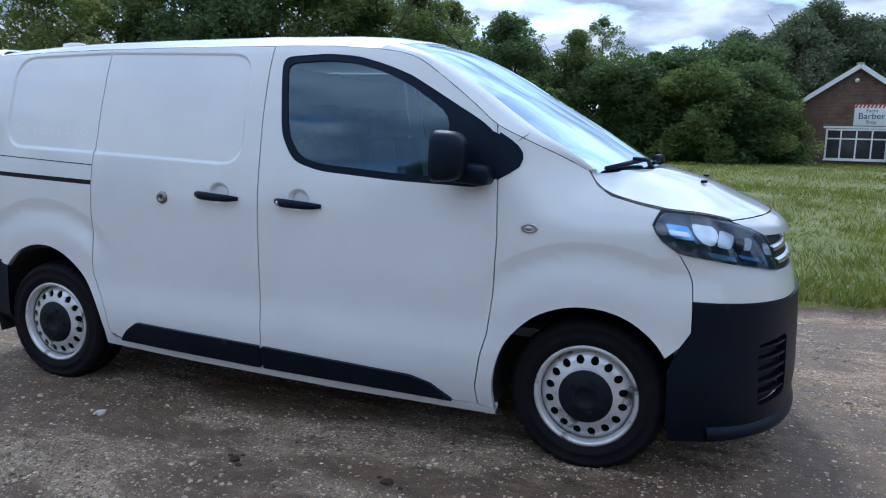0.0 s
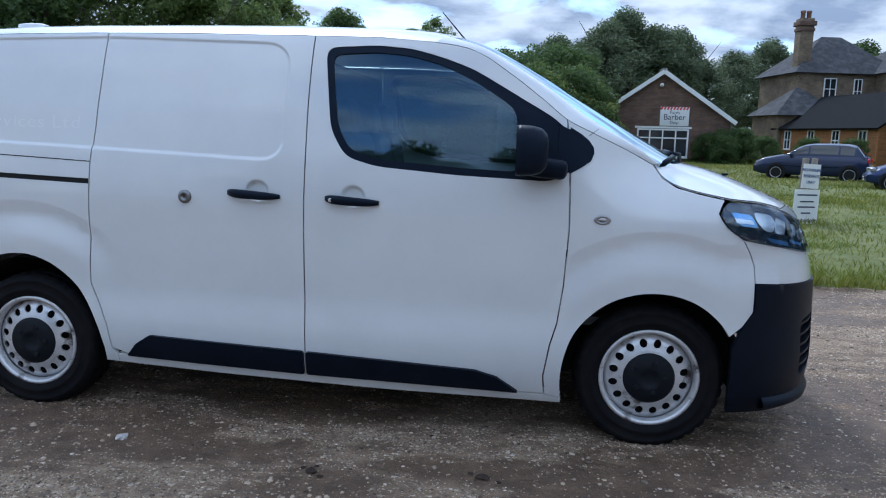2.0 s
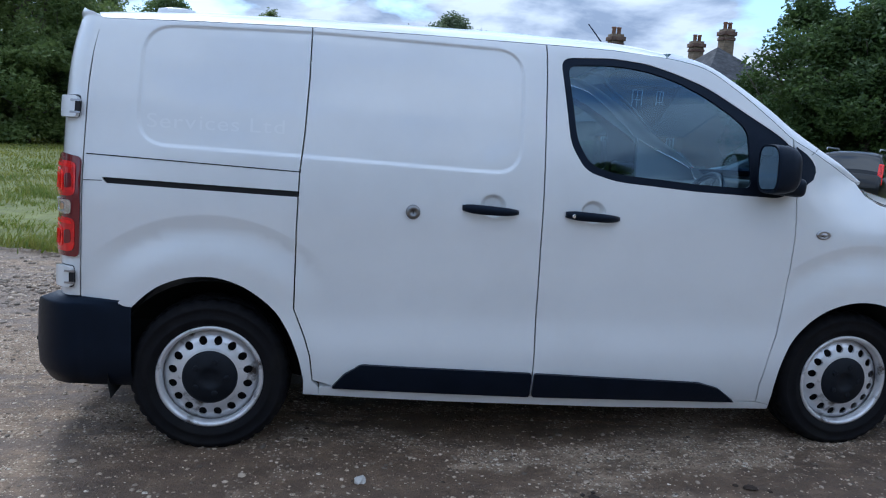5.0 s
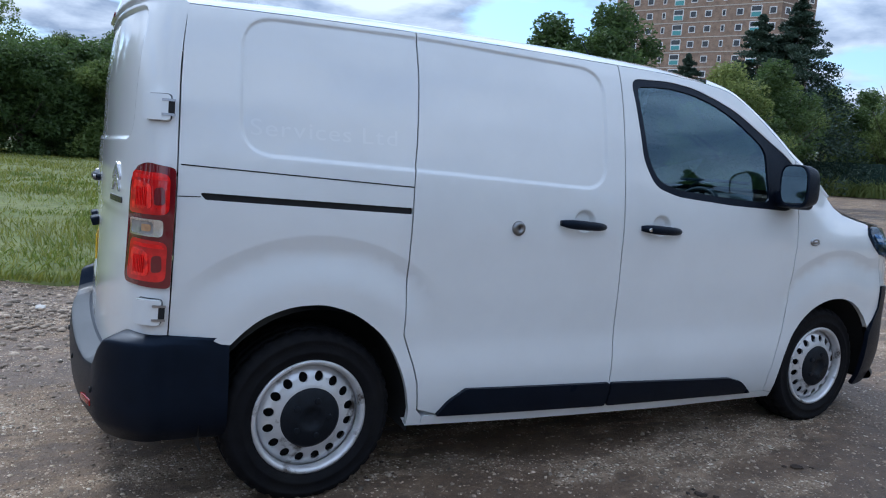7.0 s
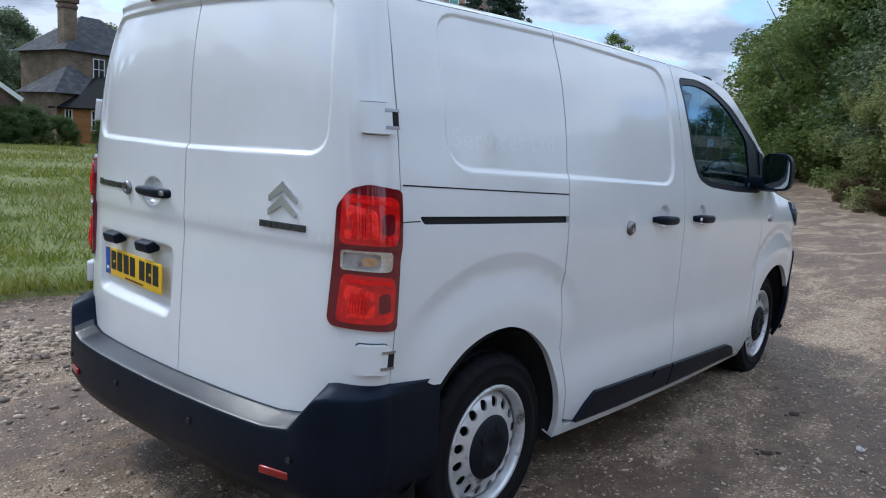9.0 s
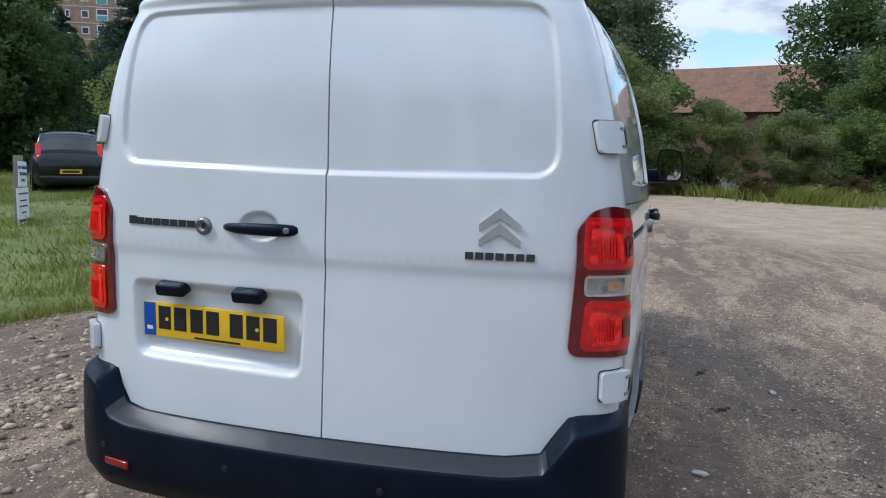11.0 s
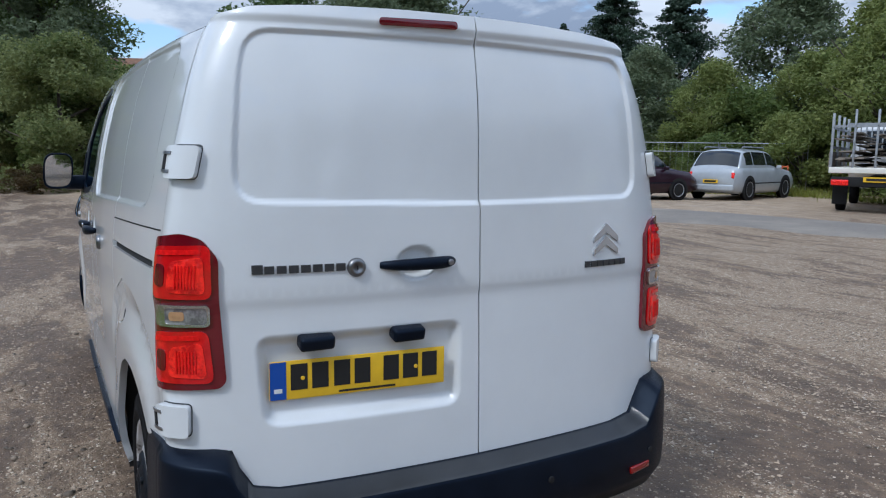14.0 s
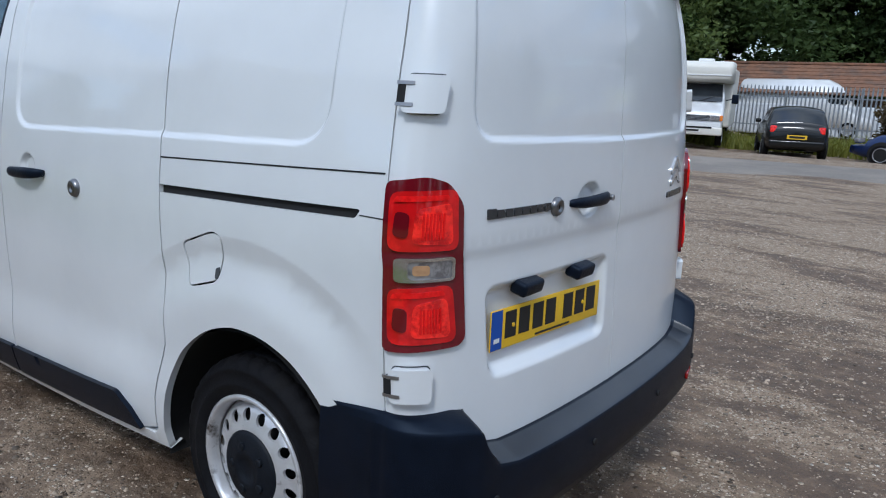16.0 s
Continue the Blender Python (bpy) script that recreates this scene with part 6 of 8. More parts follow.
# by the cars and the house
for x, y, s, p in ((24.0, 26.4, 0.82, OAK), (21.0, 27.4, 0.75, OAK), (22.6, 25.2, 0.68, OAK), (27.0, 29.5, 0.7, OAK), (22.5, 17.5, 0.6, LIME), (27, 19, 0.55, OAK), (31, 22, 0.62, ASH), (31, 35, 0.85, CON), (29, 36, 0.72, CON)):
    plant(p, x, y, s, rng.uniform(0, 360))
for x in (14.0, 16.0, 18.0, 20.0):
    plant(BUSH_D, x, 41.5 - 0.5 * (x - 14) , 0.33, rng.uniform(0, 360), 1.0, "low dark garden hedge by the house")
# towards the tower block and the lights
for x, y, s, p in ((47, 33.5, 1.08, CON), (44, 41, 0.8, CON), (55, 36, 0.8, ASH), (58.5, 35, 0.72, OAK), (48, 45, 0.78, OAK), (56, 47, 0.85, OAK), (40, 45, 0.8, LIME), (57.4, 29.2, 1.05, AIRY), (56, 30, 0.95, AIRY), (55, 30.5, 0.66, ASH), (58.5, 31, 0.58, OAK), (57, 26.6, 0.45, LIME), (59.5, 28.6, 0.5, ASH), (54.5, 27.5, 0.45, LIME), (54.0, 26.4, 0.85, ASH), (56.5, 29.0, 0.8, ASH), (58.5, 29.6, 0.66, OAK), (110, 49, 0.75, LIME), (116, 48, 0.6, ASH), (88.6, 41.5, 1.0, ASH), (97, 43.5, 0.78, OAK), (102, 44, 0.62, LIME), (160, 66, 1.1, OAK), (168, 62, 1.2, OAK), (176, 58, 1.1, ASH), (184, 54, 1.3, OAK), (200, 54, 1.3, OAK), (190, 44, 1.2, ASH), (172, 38, 0.95, OAK)):
    plant(p, x, y, s, rng.uniform(0, 360))
# high hedge along the lane's east side
line = [(58, 12.5), (52, 10.8), (46, 8.8), (41, 7.0), (36.5, 5.0), (32.5, 3.2), (29.5, 1.8), (27.2, -0.6), (26.8, -3.4), (27.2, -6.2), (28.0, -9.0)]
for k, (x, y) in enumerate(line):
    plant((IVY, BUSH_M, IVY)[k % 3], x, y, rng.uniform(0.9, 1.1) * (0.66 if k >= 8 else 1.0), rng.uniform(0, 360), 1.0)
    if k < 7 or k == 10:
        plant((ASH, OAK, ASH, LIME)[k % 4], x + 3.0 + rng.uniform(-0.5, 1), y - 1.0, rng.uniform(0.8, 0.98) * (1.0 if k < 7 else 0.62), rng.uniform(0, 360))
for x, y, s in ((22.8, 1.6, 0.28), (23.6, -1.6, 0.30), (23.4, -4.5, 0.26), (24.5, -7.5, 0.3), (27, 3.2, 0.3)):
    plant(BUSH_R, x, y, s * 1.6, rng.uniform(0, 360), 0.7, "dry brown undergrowth at the hedge foot")
for x, y, s, p in ((50, 11.6, 1.15, ASH), (46, 10.2, 1.1, LIME), (42, 9.0, 1.05, ASH), (54, 13.4, 1.1, LIME), (38, 6.5, 1.0, ASH)):
    plant(p, x, y, s, rng.uniform(0, 360))
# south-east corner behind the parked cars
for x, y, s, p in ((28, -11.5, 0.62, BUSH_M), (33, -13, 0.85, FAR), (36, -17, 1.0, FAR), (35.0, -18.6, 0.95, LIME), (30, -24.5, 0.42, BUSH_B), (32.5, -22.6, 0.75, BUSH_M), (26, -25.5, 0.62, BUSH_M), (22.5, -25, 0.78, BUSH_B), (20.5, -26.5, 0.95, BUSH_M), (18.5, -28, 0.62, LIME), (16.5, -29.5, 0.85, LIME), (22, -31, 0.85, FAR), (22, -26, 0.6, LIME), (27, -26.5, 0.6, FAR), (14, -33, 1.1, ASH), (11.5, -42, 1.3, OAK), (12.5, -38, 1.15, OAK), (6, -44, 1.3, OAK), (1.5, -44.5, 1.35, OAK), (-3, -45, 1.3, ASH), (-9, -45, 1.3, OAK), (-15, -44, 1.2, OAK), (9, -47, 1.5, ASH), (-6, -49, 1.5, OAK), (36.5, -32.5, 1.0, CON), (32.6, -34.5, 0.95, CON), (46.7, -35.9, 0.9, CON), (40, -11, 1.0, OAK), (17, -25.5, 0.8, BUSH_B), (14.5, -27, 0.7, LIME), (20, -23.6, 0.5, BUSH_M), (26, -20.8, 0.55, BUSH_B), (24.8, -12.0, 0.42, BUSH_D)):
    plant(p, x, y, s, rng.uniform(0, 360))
# unseen trees added west, behind the start of the walk, for reflections
for k in range(9):
    plant((OAK, ASH, LIME)[k % 3], -34 + rng.uniform(-2, 2), -34 + k * 8, rng.uniform(0.9, 1.15), rng.uniform(0, 360))

# ------------------------------------------------------------- buildings
def brick_material(name, a, b, mortar, scale=1.0):
    m = bpy.data.materials.new(name)
    m.use_nodes = True
    n, l = m.node_tree.nodes, m.node_tree.links
    p = n["Principled BSDF"]
    p.inputs["Roughness"].default_value = 0.9
    tc = n.new("ShaderNodeTexCoord")
    sp = n.new("ShaderNodeSeparateXYZ")
    l.new(tc.outputs["Object"], sp.inputs[0])
    ad = n.new("ShaderNodeMath")
    ad.operation = "ADD"
    l.new(sp.outputs[0], ad.inputs[0]), l.new(sp.outputs[1], ad.inputs[1])
    cb = n.new("ShaderNodeCombineXYZ")
    l.new(ad.outputs[0], cb.inputs[0]), l.new(sp.outputs[2], cb.inputs[1])
    br = n.new("ShaderNodeTexBrick")
    br.inputs["Scale"].default_value = 4.4 * scale
    br.inputs["Color1"].default_value, br.inputs["Color2"].default_value, br.inputs["Mortar"].default_value = (*a, 1), (*b, 1), (*mortar, 1)
    br.inputs["Mortar Size"].default_value = 0.02
    br.inputs["Brick Width"].default_value, br.inputs["Row Height"].default_value = 1.0, 0.33
    l.new(cb.outputs[0], br.inputs["Vector"])
    nz = n.new("ShaderNodeTexNoise")
    nz.inputs["Scale"].default_value, nz.inputs["Detail"].default_value = 1.3, 6
    l.new(tc.outputs["Object"], nz.inputs["Vector"])
    hs = n.new("ShaderNodeHueSaturation")
    mr = n.new("ShaderNodeMapRange")
    mr.inputs[1].default_value, mr.inputs[2].default_value, mr.inputs[3].default_value, mr.inputs[4].default_value = 0.3, 0.7, 0.7, 1.3
    l.new(nz.outputs["Fac"], mr.inputs[0]), l.new(mr.outputs[0], hs.inputs["Value"]), l.new(br.outputs["Color"], hs.inputs["Color"])
    l.new(hs.outputs[0], p.inputs["Base Color"])
    bp = n.new("ShaderNodeBump")
    bp.inputs["Strength"].default_value, bp.inputs["Distance"].default_value = 0.5, 0.01
    l.new(br.outputs["Fac"], bp.inputs["Height"])
    bp.invert = True
    l.new(bp.outputs[0], p.inputs["Normal"])
    return m


BRICK = brick_material("red_brown_brick", (0.15, 0.085, 0.055), (0.10, 0.06, 0.045), (0.2, 0.17, 0.14))
BRICK_YELLOW = brick_material("london_stock_brick", (0.22, 0.165, 0.10), (0.14, 0.105, 0.07), (0.2, 0.17, 0.14))
BRICK_TOWER = brick_material("tan_brick", (0.33, 0.23, 0.16), (0.28, 0.19, 0.13), (0.3, 0.25, 0.2))
# the same tan brick darkened for the end wall, its shade put into the colour
BRICK_TOWER_SHADED = brick_material("shaded_tan_brick", (0.2, 0.14, 0.105), (0.17, 0.12, 0.09), (0.2, 0.16, 0.13))
SLATE = material("slate", (0.046, 0.048, 0.054), 0.8, spec=0.2, var=0.25, scale=3, bump=0.5, bscale=14, second=(0.08, 0.083, 0.088), sfac=(0.45, 0.65), sscale=2)
SLATE_LIGHT = material("pale_tiles", (0.3, 0.3, 0.29), 0.75, var=0.25, scale=4, bump=0.6, bscale=12, second=(0.2, 0.19, 0.18), sfac=(0.45, 0.65), sscale=2)
FELT = material("roof_felt", (0.010, 0.011, 0.013), 0.9, spec=0.12, var=0.25, scale=5, bump=0.3, bscale=60)
CLAY = material("clay_tiles", (0.21, 0.105, 0.06), 0.85, var=0.3, scale=5, bump=0.6, bscale=14, second=(0.12, 0.08, 0.06), sfac=(0.45, 0.68), sscale=1.4)
TIMBER = material("stained_timber", (0.33, 0.15, 0.055), 0.65, var=0.2, scale=6, bump=0.3, bscale=40, objrand=0.12)
FRAME_WHITE = material("white_frame", (0.78, 0.78, 0.76), 0.45, var=0.04)
DARK_PANE = material("dark_pane", (0.02, 0.025, 0.03), 0.06, spec=0.7, var=0.2, scale=3)
RENDER = material("pale_render", (0.55, 0.5, 0.42), 0.85, var=0.12, scale=2)
IRON = material("galvanised_steel", (0.33, 0.35, 0.37), 0.5, 0.6, var=0.2, scale=8)
WOOD_GREY = material("weathered_wood", (0.22, 0.19, 0.155), 0.85, var=0.25, scale=9, bump=0.5, bscale=50, objrand=0.2)
TEAL = material("teal_panel", (0.10, 0.33, 0.32), 0.5, var=0.08)
SIGN_WHITE = material("sign_white", (0.8, 0.8, 0.79), 0.5, var=0.03)
SIGN_RED = material("sign_red", (0.6, 0.03, 0.035), 0.5, var=0.05)
SIGN_INK = material("sign_ink", (0.02, 0.03, 0.07), 0.6, var=0.05)
SIGN_BLUE = material("sign_blue_ink", (0.05, 0.09, 0.25), 0.6, var=0.05)
GREEN_FENCE = material("dark_green_boards", (0.012, 0.04, 0.028), 0.7, var=0.2, scale=4, objrand=0.15)
YELLOW_POST = material("yellow_post_paint", (0.75, 0.5, 0.02), 0.5, var=0.1)


def quad_slab(pts, t):
    """A flat slab of thickness t under a planar outline."""
    p = [Vector(q) for q in pts]
    n = (p[1] - p[0]).cross(p[2] - p[0]).normalized()
    k = len(p)
    v = p + [q - n * t for q in p]
    f = [tuple(range(k)), tuple(range(2 * k - 1, k - 1, -1))] + [(i, i + k, (i + 1) % k + k, (i + 1) % k) for i in range(k)]
    return [tuple(q) for q in v], f, False


def window(parent, m, w, h, bars=1, cross=0.35, frame_w=0.06, pane=None):
    """A casement in a wall; local x along the wall, -y outwards."""
    t = frame_w
    o_, i_ = [(-w / 2, -h / 2), (w / 2, -h / 2), (w / 2, h / 2), (-w / 2, h / 2)], [(-w / 2 + t, -h / 2 + t), (w / 2 - t, -h / 2 + t), (w / 2 - t, h / 2 - t), (-w / 2 + t, h / 2 - t)]
    fv = [(x, y, z) for y in (-0.035, 0.035) for ring in (o_, i_) for x, z in ring]
    ff = []
    for a, b in [(k, (k + 1) % 4) for k in range(4)]:
        ff += [(a, b, b + 4, a + 4), (a + 12, b + 12, b + 8, a + 8), (a + 8, b + 8, b, a), (a + 4, b + 4, b + 12, a + 12)]
    wd = part("window", (fv, ff, False), FRAME_WHITE, parent, "white-framed window", m)
    for k in range(bars):
        part("mullion", box(t * 0.8, 0.066, h - 2 * t, (-w / 2 + w * (k + 1) / (bars + 1), 0, 0)), FRAME_WHITE, wd)
    if cross:
        part("transom", box(w - 2 * t, 0.060, t * 0.8, (0, 0, h / 2 - h * cross)), FRAME_WHITE, wd)
    part("pane", box(w - 0.03, 0.01, h - 0.03, (0, 0.012, 0)), pane or DARK_PANE, wd)
    part("sill", box(w + 0.1, 0.12, 0.05, (0, -0.03, -h / 2 - 0.025)), FRAME_WHITE, wd)
    return wd


def words(text, size, mat, parent, m, name="lettering"):
    cu = bpy.data.curves.new(name, "FONT")
    cu.body, cu.size, cu.align_x, cu.align_y, cu.extrude = text, size, "CENTER", "CENTER", 0.004
    tmp = new(name, cu)
    me = bpy.data.meshes.new_from_object(tmp.evaluated_get(bpy.context.evaluated_depsgraph_get()))
    bpy.data.objects.remove(tmp)
    return part(name, me, mat, parent, "", m)


def shop():
    """Brick gabled shop with a sign and a wide window; front faces -y."""
    t = thing("barber_shop", "small gabled brown brick shop with white window", "building", pose(10.55, 43.6, 0, 0, 0, -6))
    hw, ze, za, dp = 4.1, 2.65, 5.5, 9
    wall = [(-hw, 0, -0.2), (hw, 0, -0.2), (hw, 0, ze), (0, 0, za), (-hw, 0, ze)]
    part("front_wall", quad_slab(wall, 0.3), BRICK, t)
    for s in (-1, 1):
        part("side_wall", box(0.3, dp, ze + 0.2, (s * (hw - 0.15), dp / 2 + 0.3, ze / 2 - 0.1)), BRICK, t)
        pts = [(0, -0.25, za + 0.05), (s * (hw + 0.3), -0.25, ze - 0.16), (s * (hw + 0.3), dp, ze - 0.16), (0, dp, za + 0.05)]
        if s < 0:
            pts = pts[::-1]
        part("roof_slope", quad_slab([(x, y, z + 0.12) for x, y, z in pts], 0.1), SLATE_LIGHT, t)
        L = math.hypot(hw + 0.3, za - ze + 0.21)
        part("barge_board", moved(box(L, 0.05, 0.24), pose(s * (hw + 0.3) / 2, -0.28, (za + ze - 0.1) / 2, 0, math.degrees(math.atan2(za - ze + 0.21, hw + 0.3)) * s, 0)), FRAME_WHITE, t)
    for k in range(10):
        part("ridge_tile", moved(box(0.34, 0.85, 0.1, (0, 0, 0), 0.03), pose(0, 0.2 + k * 0.88, za + 0.2, 3, 0, 0)), SLATE_LIGHT, t)
    window(t, pose(0.15, -0.03, 1.22), 3.1, 1.75, 3, 0.32, 0.1)
    part("lintel", box(3.4, 0.1, 0.12, (0.15, -0.04, 2.18)), FRAME_WHITE, t)
    sg = part("sign_board", box(1.72, 0.06, 1.15, (0, 0, 0), 0.01), SIGN_WHITE, t, "white shop sign with a striped band", pose(0.78, -0.05, 2.86))
    for k in range(9):
        part("stripe", moved(box(0.1, 0.012, 0.2, (0, 0, 0)), pose(-0.78 + k * 0.19, -0.034, 0.49, 0, 28, 0)), SIGN_RED, sg)
    for body, size, z in (("Farm", 0.28, 0.24), ("Barber", 0.48, -0.06), ("Shop", 0.26, -0.38)):
        words(body, size, SIGN_INK, sg, pose(0, -0.036, z, 90, 0, 0))
    part("security_lamp", lathe([(0.12, -0.04), (0.12, 0.06), (0.06, 0.12), (0.0, 0.13)], 16), FRAME_WHITE, t, "", pose(-0.1, -0.1, 4.75, 0, 0, 180))
    return t


shop()
for x, y, s in ((13.3, 42.9, 0.36), (14.3, 42.7, 0.40), (15.4, 43.2, 0.42)):
    plant(BUSH_D, x, y, s, x * 77, 1.0, "dark ivy growing over the shop wall")


def house():
    """Two-storey brick house under hipped slate roofs with two stacks; local x runs along the front."""
    t = thing("house", "old yellow-brick house with hipped slate roof and chimneys", "house", pose(27.6, 48.6, 0, 0, 0, 8))
    ze = 6.4

    def hip(name, x0, x1, y0, y1, z, rise, over=0.35, ridge=None, mat=SLATE):
        x0, x1, y0, y1 = x0 - over, x1 + over, y0 - over, y1 + over
        hy = (y1 - y0) / 2
        rx0, rx1 = (x0 + hy, x1 - hy) if x1 - x0 > 2 * hy else ((x0 + x1) / 2 - 0.01, (x0 + x1) / 2 + 0.01)
        ym = (y0 + y1) / 2
        A, B, C, D, R0, R1 = (x0, y0, z), (x1, y0, z), (x1, y1, z), (x0, y1, z), (rx0, ym, z + rise), (rx1, ym, z + rise)
        return part(name, ([A, B, C, D, R0, R1], [(0, 1, 5, 4), (1, 2, 5), (2, 3, 4, 5), (3, 0, 4), (3, 2, 1, 0)], False), mat, t)

    part("main_wall", box(7.5, 8.5, ze + 0.2, (3.4, 4.2, ze / 2 - 0.1)), BRICK_YELLOW, t)
    hip("main_roof", -0.35, 7.15, -0.05, 8.45, ze, 3.5)
    part("side_wing_wall", box(6.0, 6.0, ze + 0.2, (-2.9, 7.0, ze / 2 - 0.1)), BRICK_YELLOW, t)
    hip("side_wing_roof", -6.0, 1.5, 4.0, 10.0, ze - 0.02, 2.9)
    part("low_wing_wall", box(4.2, 4.0, 3.4, (-6.2, 3.4, 1.6)), BRICK_YELLOW, t)
    hip("low_wing_roof", -8.3, -4.1, 1.4, 5.4, 3.3, 2.0)
    part("fascia", box(7.9, 0.1, 0.2, (3.4, -0.4, ze - 0.05)), FELT, t)
    for x, z, y, w, h in ((1.0, 5.3, -0.04, 0.9, 1.5), (4.2, 5.3, -0.04, 1.1, 1.3), (-1.6, 5.2, 3.96, 0.6, 1.7), (-3.6, 5.3, 3.96, 0.9, 1.5), (-6.8, 2.0, 1.36, 1.1, 1.2)):
        window(t, pose(x, y, z), w, h, 1, 0.5)
    for x, y, top in ((-5.3, 5.0, 10.2), (4.4, 4.6, 11.4), (4.4, 8.6, 10.9)):
        st = part("chimney", box(0.95, 0.8, top - 5.5, (0, 0, -(top - 5.5) / 2)), BRICK_YELLOW, t, "tall brick chimney stack", pose(x, y, top))
        part("chimney_cap", box(1.2, 1.05, 0.32, (0, 0, -0.35), 0.03), BRICK, st)
        part("chimney_cap", box(1.08, 0.92, 0.22, (0, 0, -0.78), 0.03), BRICK, st)
        for dx in (-0.22, 0.22):
            part("chimney_pot", lathe([(0.16, -0.2), (0.15, 0.35), (0.18, 0.4), (0.18, 0.5), (0.12, 0.5), (0.11, 0.0)], 16, "z"), CLAY, st, "", pose(dx, 0, 0.05))
    part("satellite_dish", lathe([(0.0, 0.05), (0.2, 0.09), (0.32, 0.17), (0.33, 0.18)], 20), FRAME_WHITE, t, "", pose(2.3, -0.35, 4.1, 20, 0, 180))
    return t


house()


def cabin():
    """Timber-clad cabin with a dark felt roof; local x along the gable end, y along the ridge away from it."""
    a, b = Vector((21.6, 39.5, 0)), Vector((27.9, 40.9, 0))
    w = (b - a).length
    ang = math.degrees(math.atan2(b.y - a.y, b.x - a.x))
    t = thing("timber_cabin", "orange-brown boarded timber cabin with black felt roof", "cabin", pose(a.x, a.y, 0, 0, 0, ang))
    ze, za, dp = 2.5, 4.5, 10.2
    n = int(za / 0.16)
    for k in range(n):
        z = 0.16 * k + 0.08
        cut = 0 if z < ze else (z + 0.06 - ze) / (za - ze) * w / 2
        if w - 2 * cut > 0.2:
            part("board", moved(box(w - 2 * cut, 0.05, 0.155), pose(w / 2, 0.0, z, 8, 0, 0)), TIMBER, t)
    for k in range(int(ze / 0.16)):
        part("board", moved(box(0.05, dp, 0.155), pose(0.0, dp / 2, 0.16 * k + 0.08, 0, -8, 0)), TIMBER, t)
    part("core_wall", box(w - 0.15, dp - 0.1, ze, (w / 2, dp / 2 + 0.06, ze / 2)), FELT, t)
    part("corner_post", box(0.12, 0.12, ze, (0, 0, ze / 2)), TIMBER, t)
    for s in (0, 1):
        x0 = -0.35 if s == 0 else w + 0.35
        z0 = ze - 0.22
        pts = [(x0, -0.3, z0), (w / 2, -0.3, za + 0.06), (w / 2, dp + 0.3, za + 0.06), (x0, dp + 0.3, z0)]
        if s == 0:
            pts = pts[::-1]
        part("roof_slope", quad_slab([(x, y, z + 0.1) for x, y, z in pts][::-1], 0.1), FELT, t)
    for y in (1.25, 3.7, 6.2, 8.8):
        window(t, pose(-0.05, y, 1.65, 0, 0, -90), 0.75, 1.25, 1, 0.5, 0.07)
    return t


cabin()


def tower_block():
    t = thing("tower_block", "tall tan brick tower block with white windows", "apartment building", pose(98.4, 115.5, 0))
    A, B, C = Vector((0, 0, 0)), Vector((13.4, -27.9, 0)), Vector((22.3, -28.0, 0))
    H = 46
    for p, q, mat, name in ((A, B, BRICK_TOWER, "front_wall"), (B, C, BRICK_TOWER_SHADED, "end_wall")):
        d = q - p
        L = d.length
        ang = math.degrees(math.atan2(d.y, d.x))
        wl_ = part(name, box(L, 6, H, (L / 2, 3.0, H / 2)), mat, t, "", pose(p.x, p.y, 0, 0, 0, ang))
        for fl in range(7, 16):
            z = fl * 2.75
            part("floor_band", box(L, 0.08, 0.16, (L / 2, -0.03, z)), RENDER, wl_)
            cols = 11 if L > 15 else 3
            for c in range(cols):
                x = (c + 0.5) * L / cols
                stair = L > 15 and c in (4, 9)
                wd = part("window", box(1.9 if stair else (0.7 if c % 4 == 3 else 1.25), 0.1, 2.0 if stair else 1.25, (x, -0.04, z + 1.45)), FRAME_WHITE, wl_)
                part("pane", box(1.6 if stair else (0.45 if c % 4 == 3 else 0.95), 0.04, 0.8 if stair else 0.95, (x, -0.10, z + (1.9 if stair else 1.45))), DARK_PANE, wd)
                if stair:
                    part("spandrel", box(1.6, 0.04, 0.75, (x, -0.10, z + 0.9)), TEAL, wd)
    return t


tower_block()


def plain_house(name, label, m, L, W, ze, rise, wall, roof, windows=(), cat="house", hip=0.0):
    t = thing(name, label, cat, m)
    part("wall", box(L, W, ze + 0.4, (0, 0, ze / 2 - 0.2)), wall, t)
    x0, x1, y0, y1 = -L / 2 - 0.3, L / 2 + 0.3, -W / 2 - 0.3, W / 2 + 0.3
    part("roof", ([(x0, y0, ze), (x1, y0, ze), (x1, y1, ze), (x0, y1, ze), (x0 + hip, 0, ze + rise), (x1 - hip, 0, ze + rise)], [(0, 1, 5, 4), (1, 2, 5), (2, 3, 4, 5), (3, 0, 4), (3, 2, 1, 0)], False), roof, t)
    part("gutter", box(L + 0.6, 0.1, 0.1, (0, y0 - 0.02, ze - 0.02)), FELT, t)
    for x, z, w, h in windows:
        window(t, pose(x, -W / 2 - 0.03, z), w, h, 1, 0.5)
    return t


GREY_RENDER = material("grey_render", (0.36, 0.345, 0.315), 0.85, var=0.15, scale=1.2, second=(0.28, 0.265, 0.24), sfac=(0.45, 0.65), sscale=0.6)
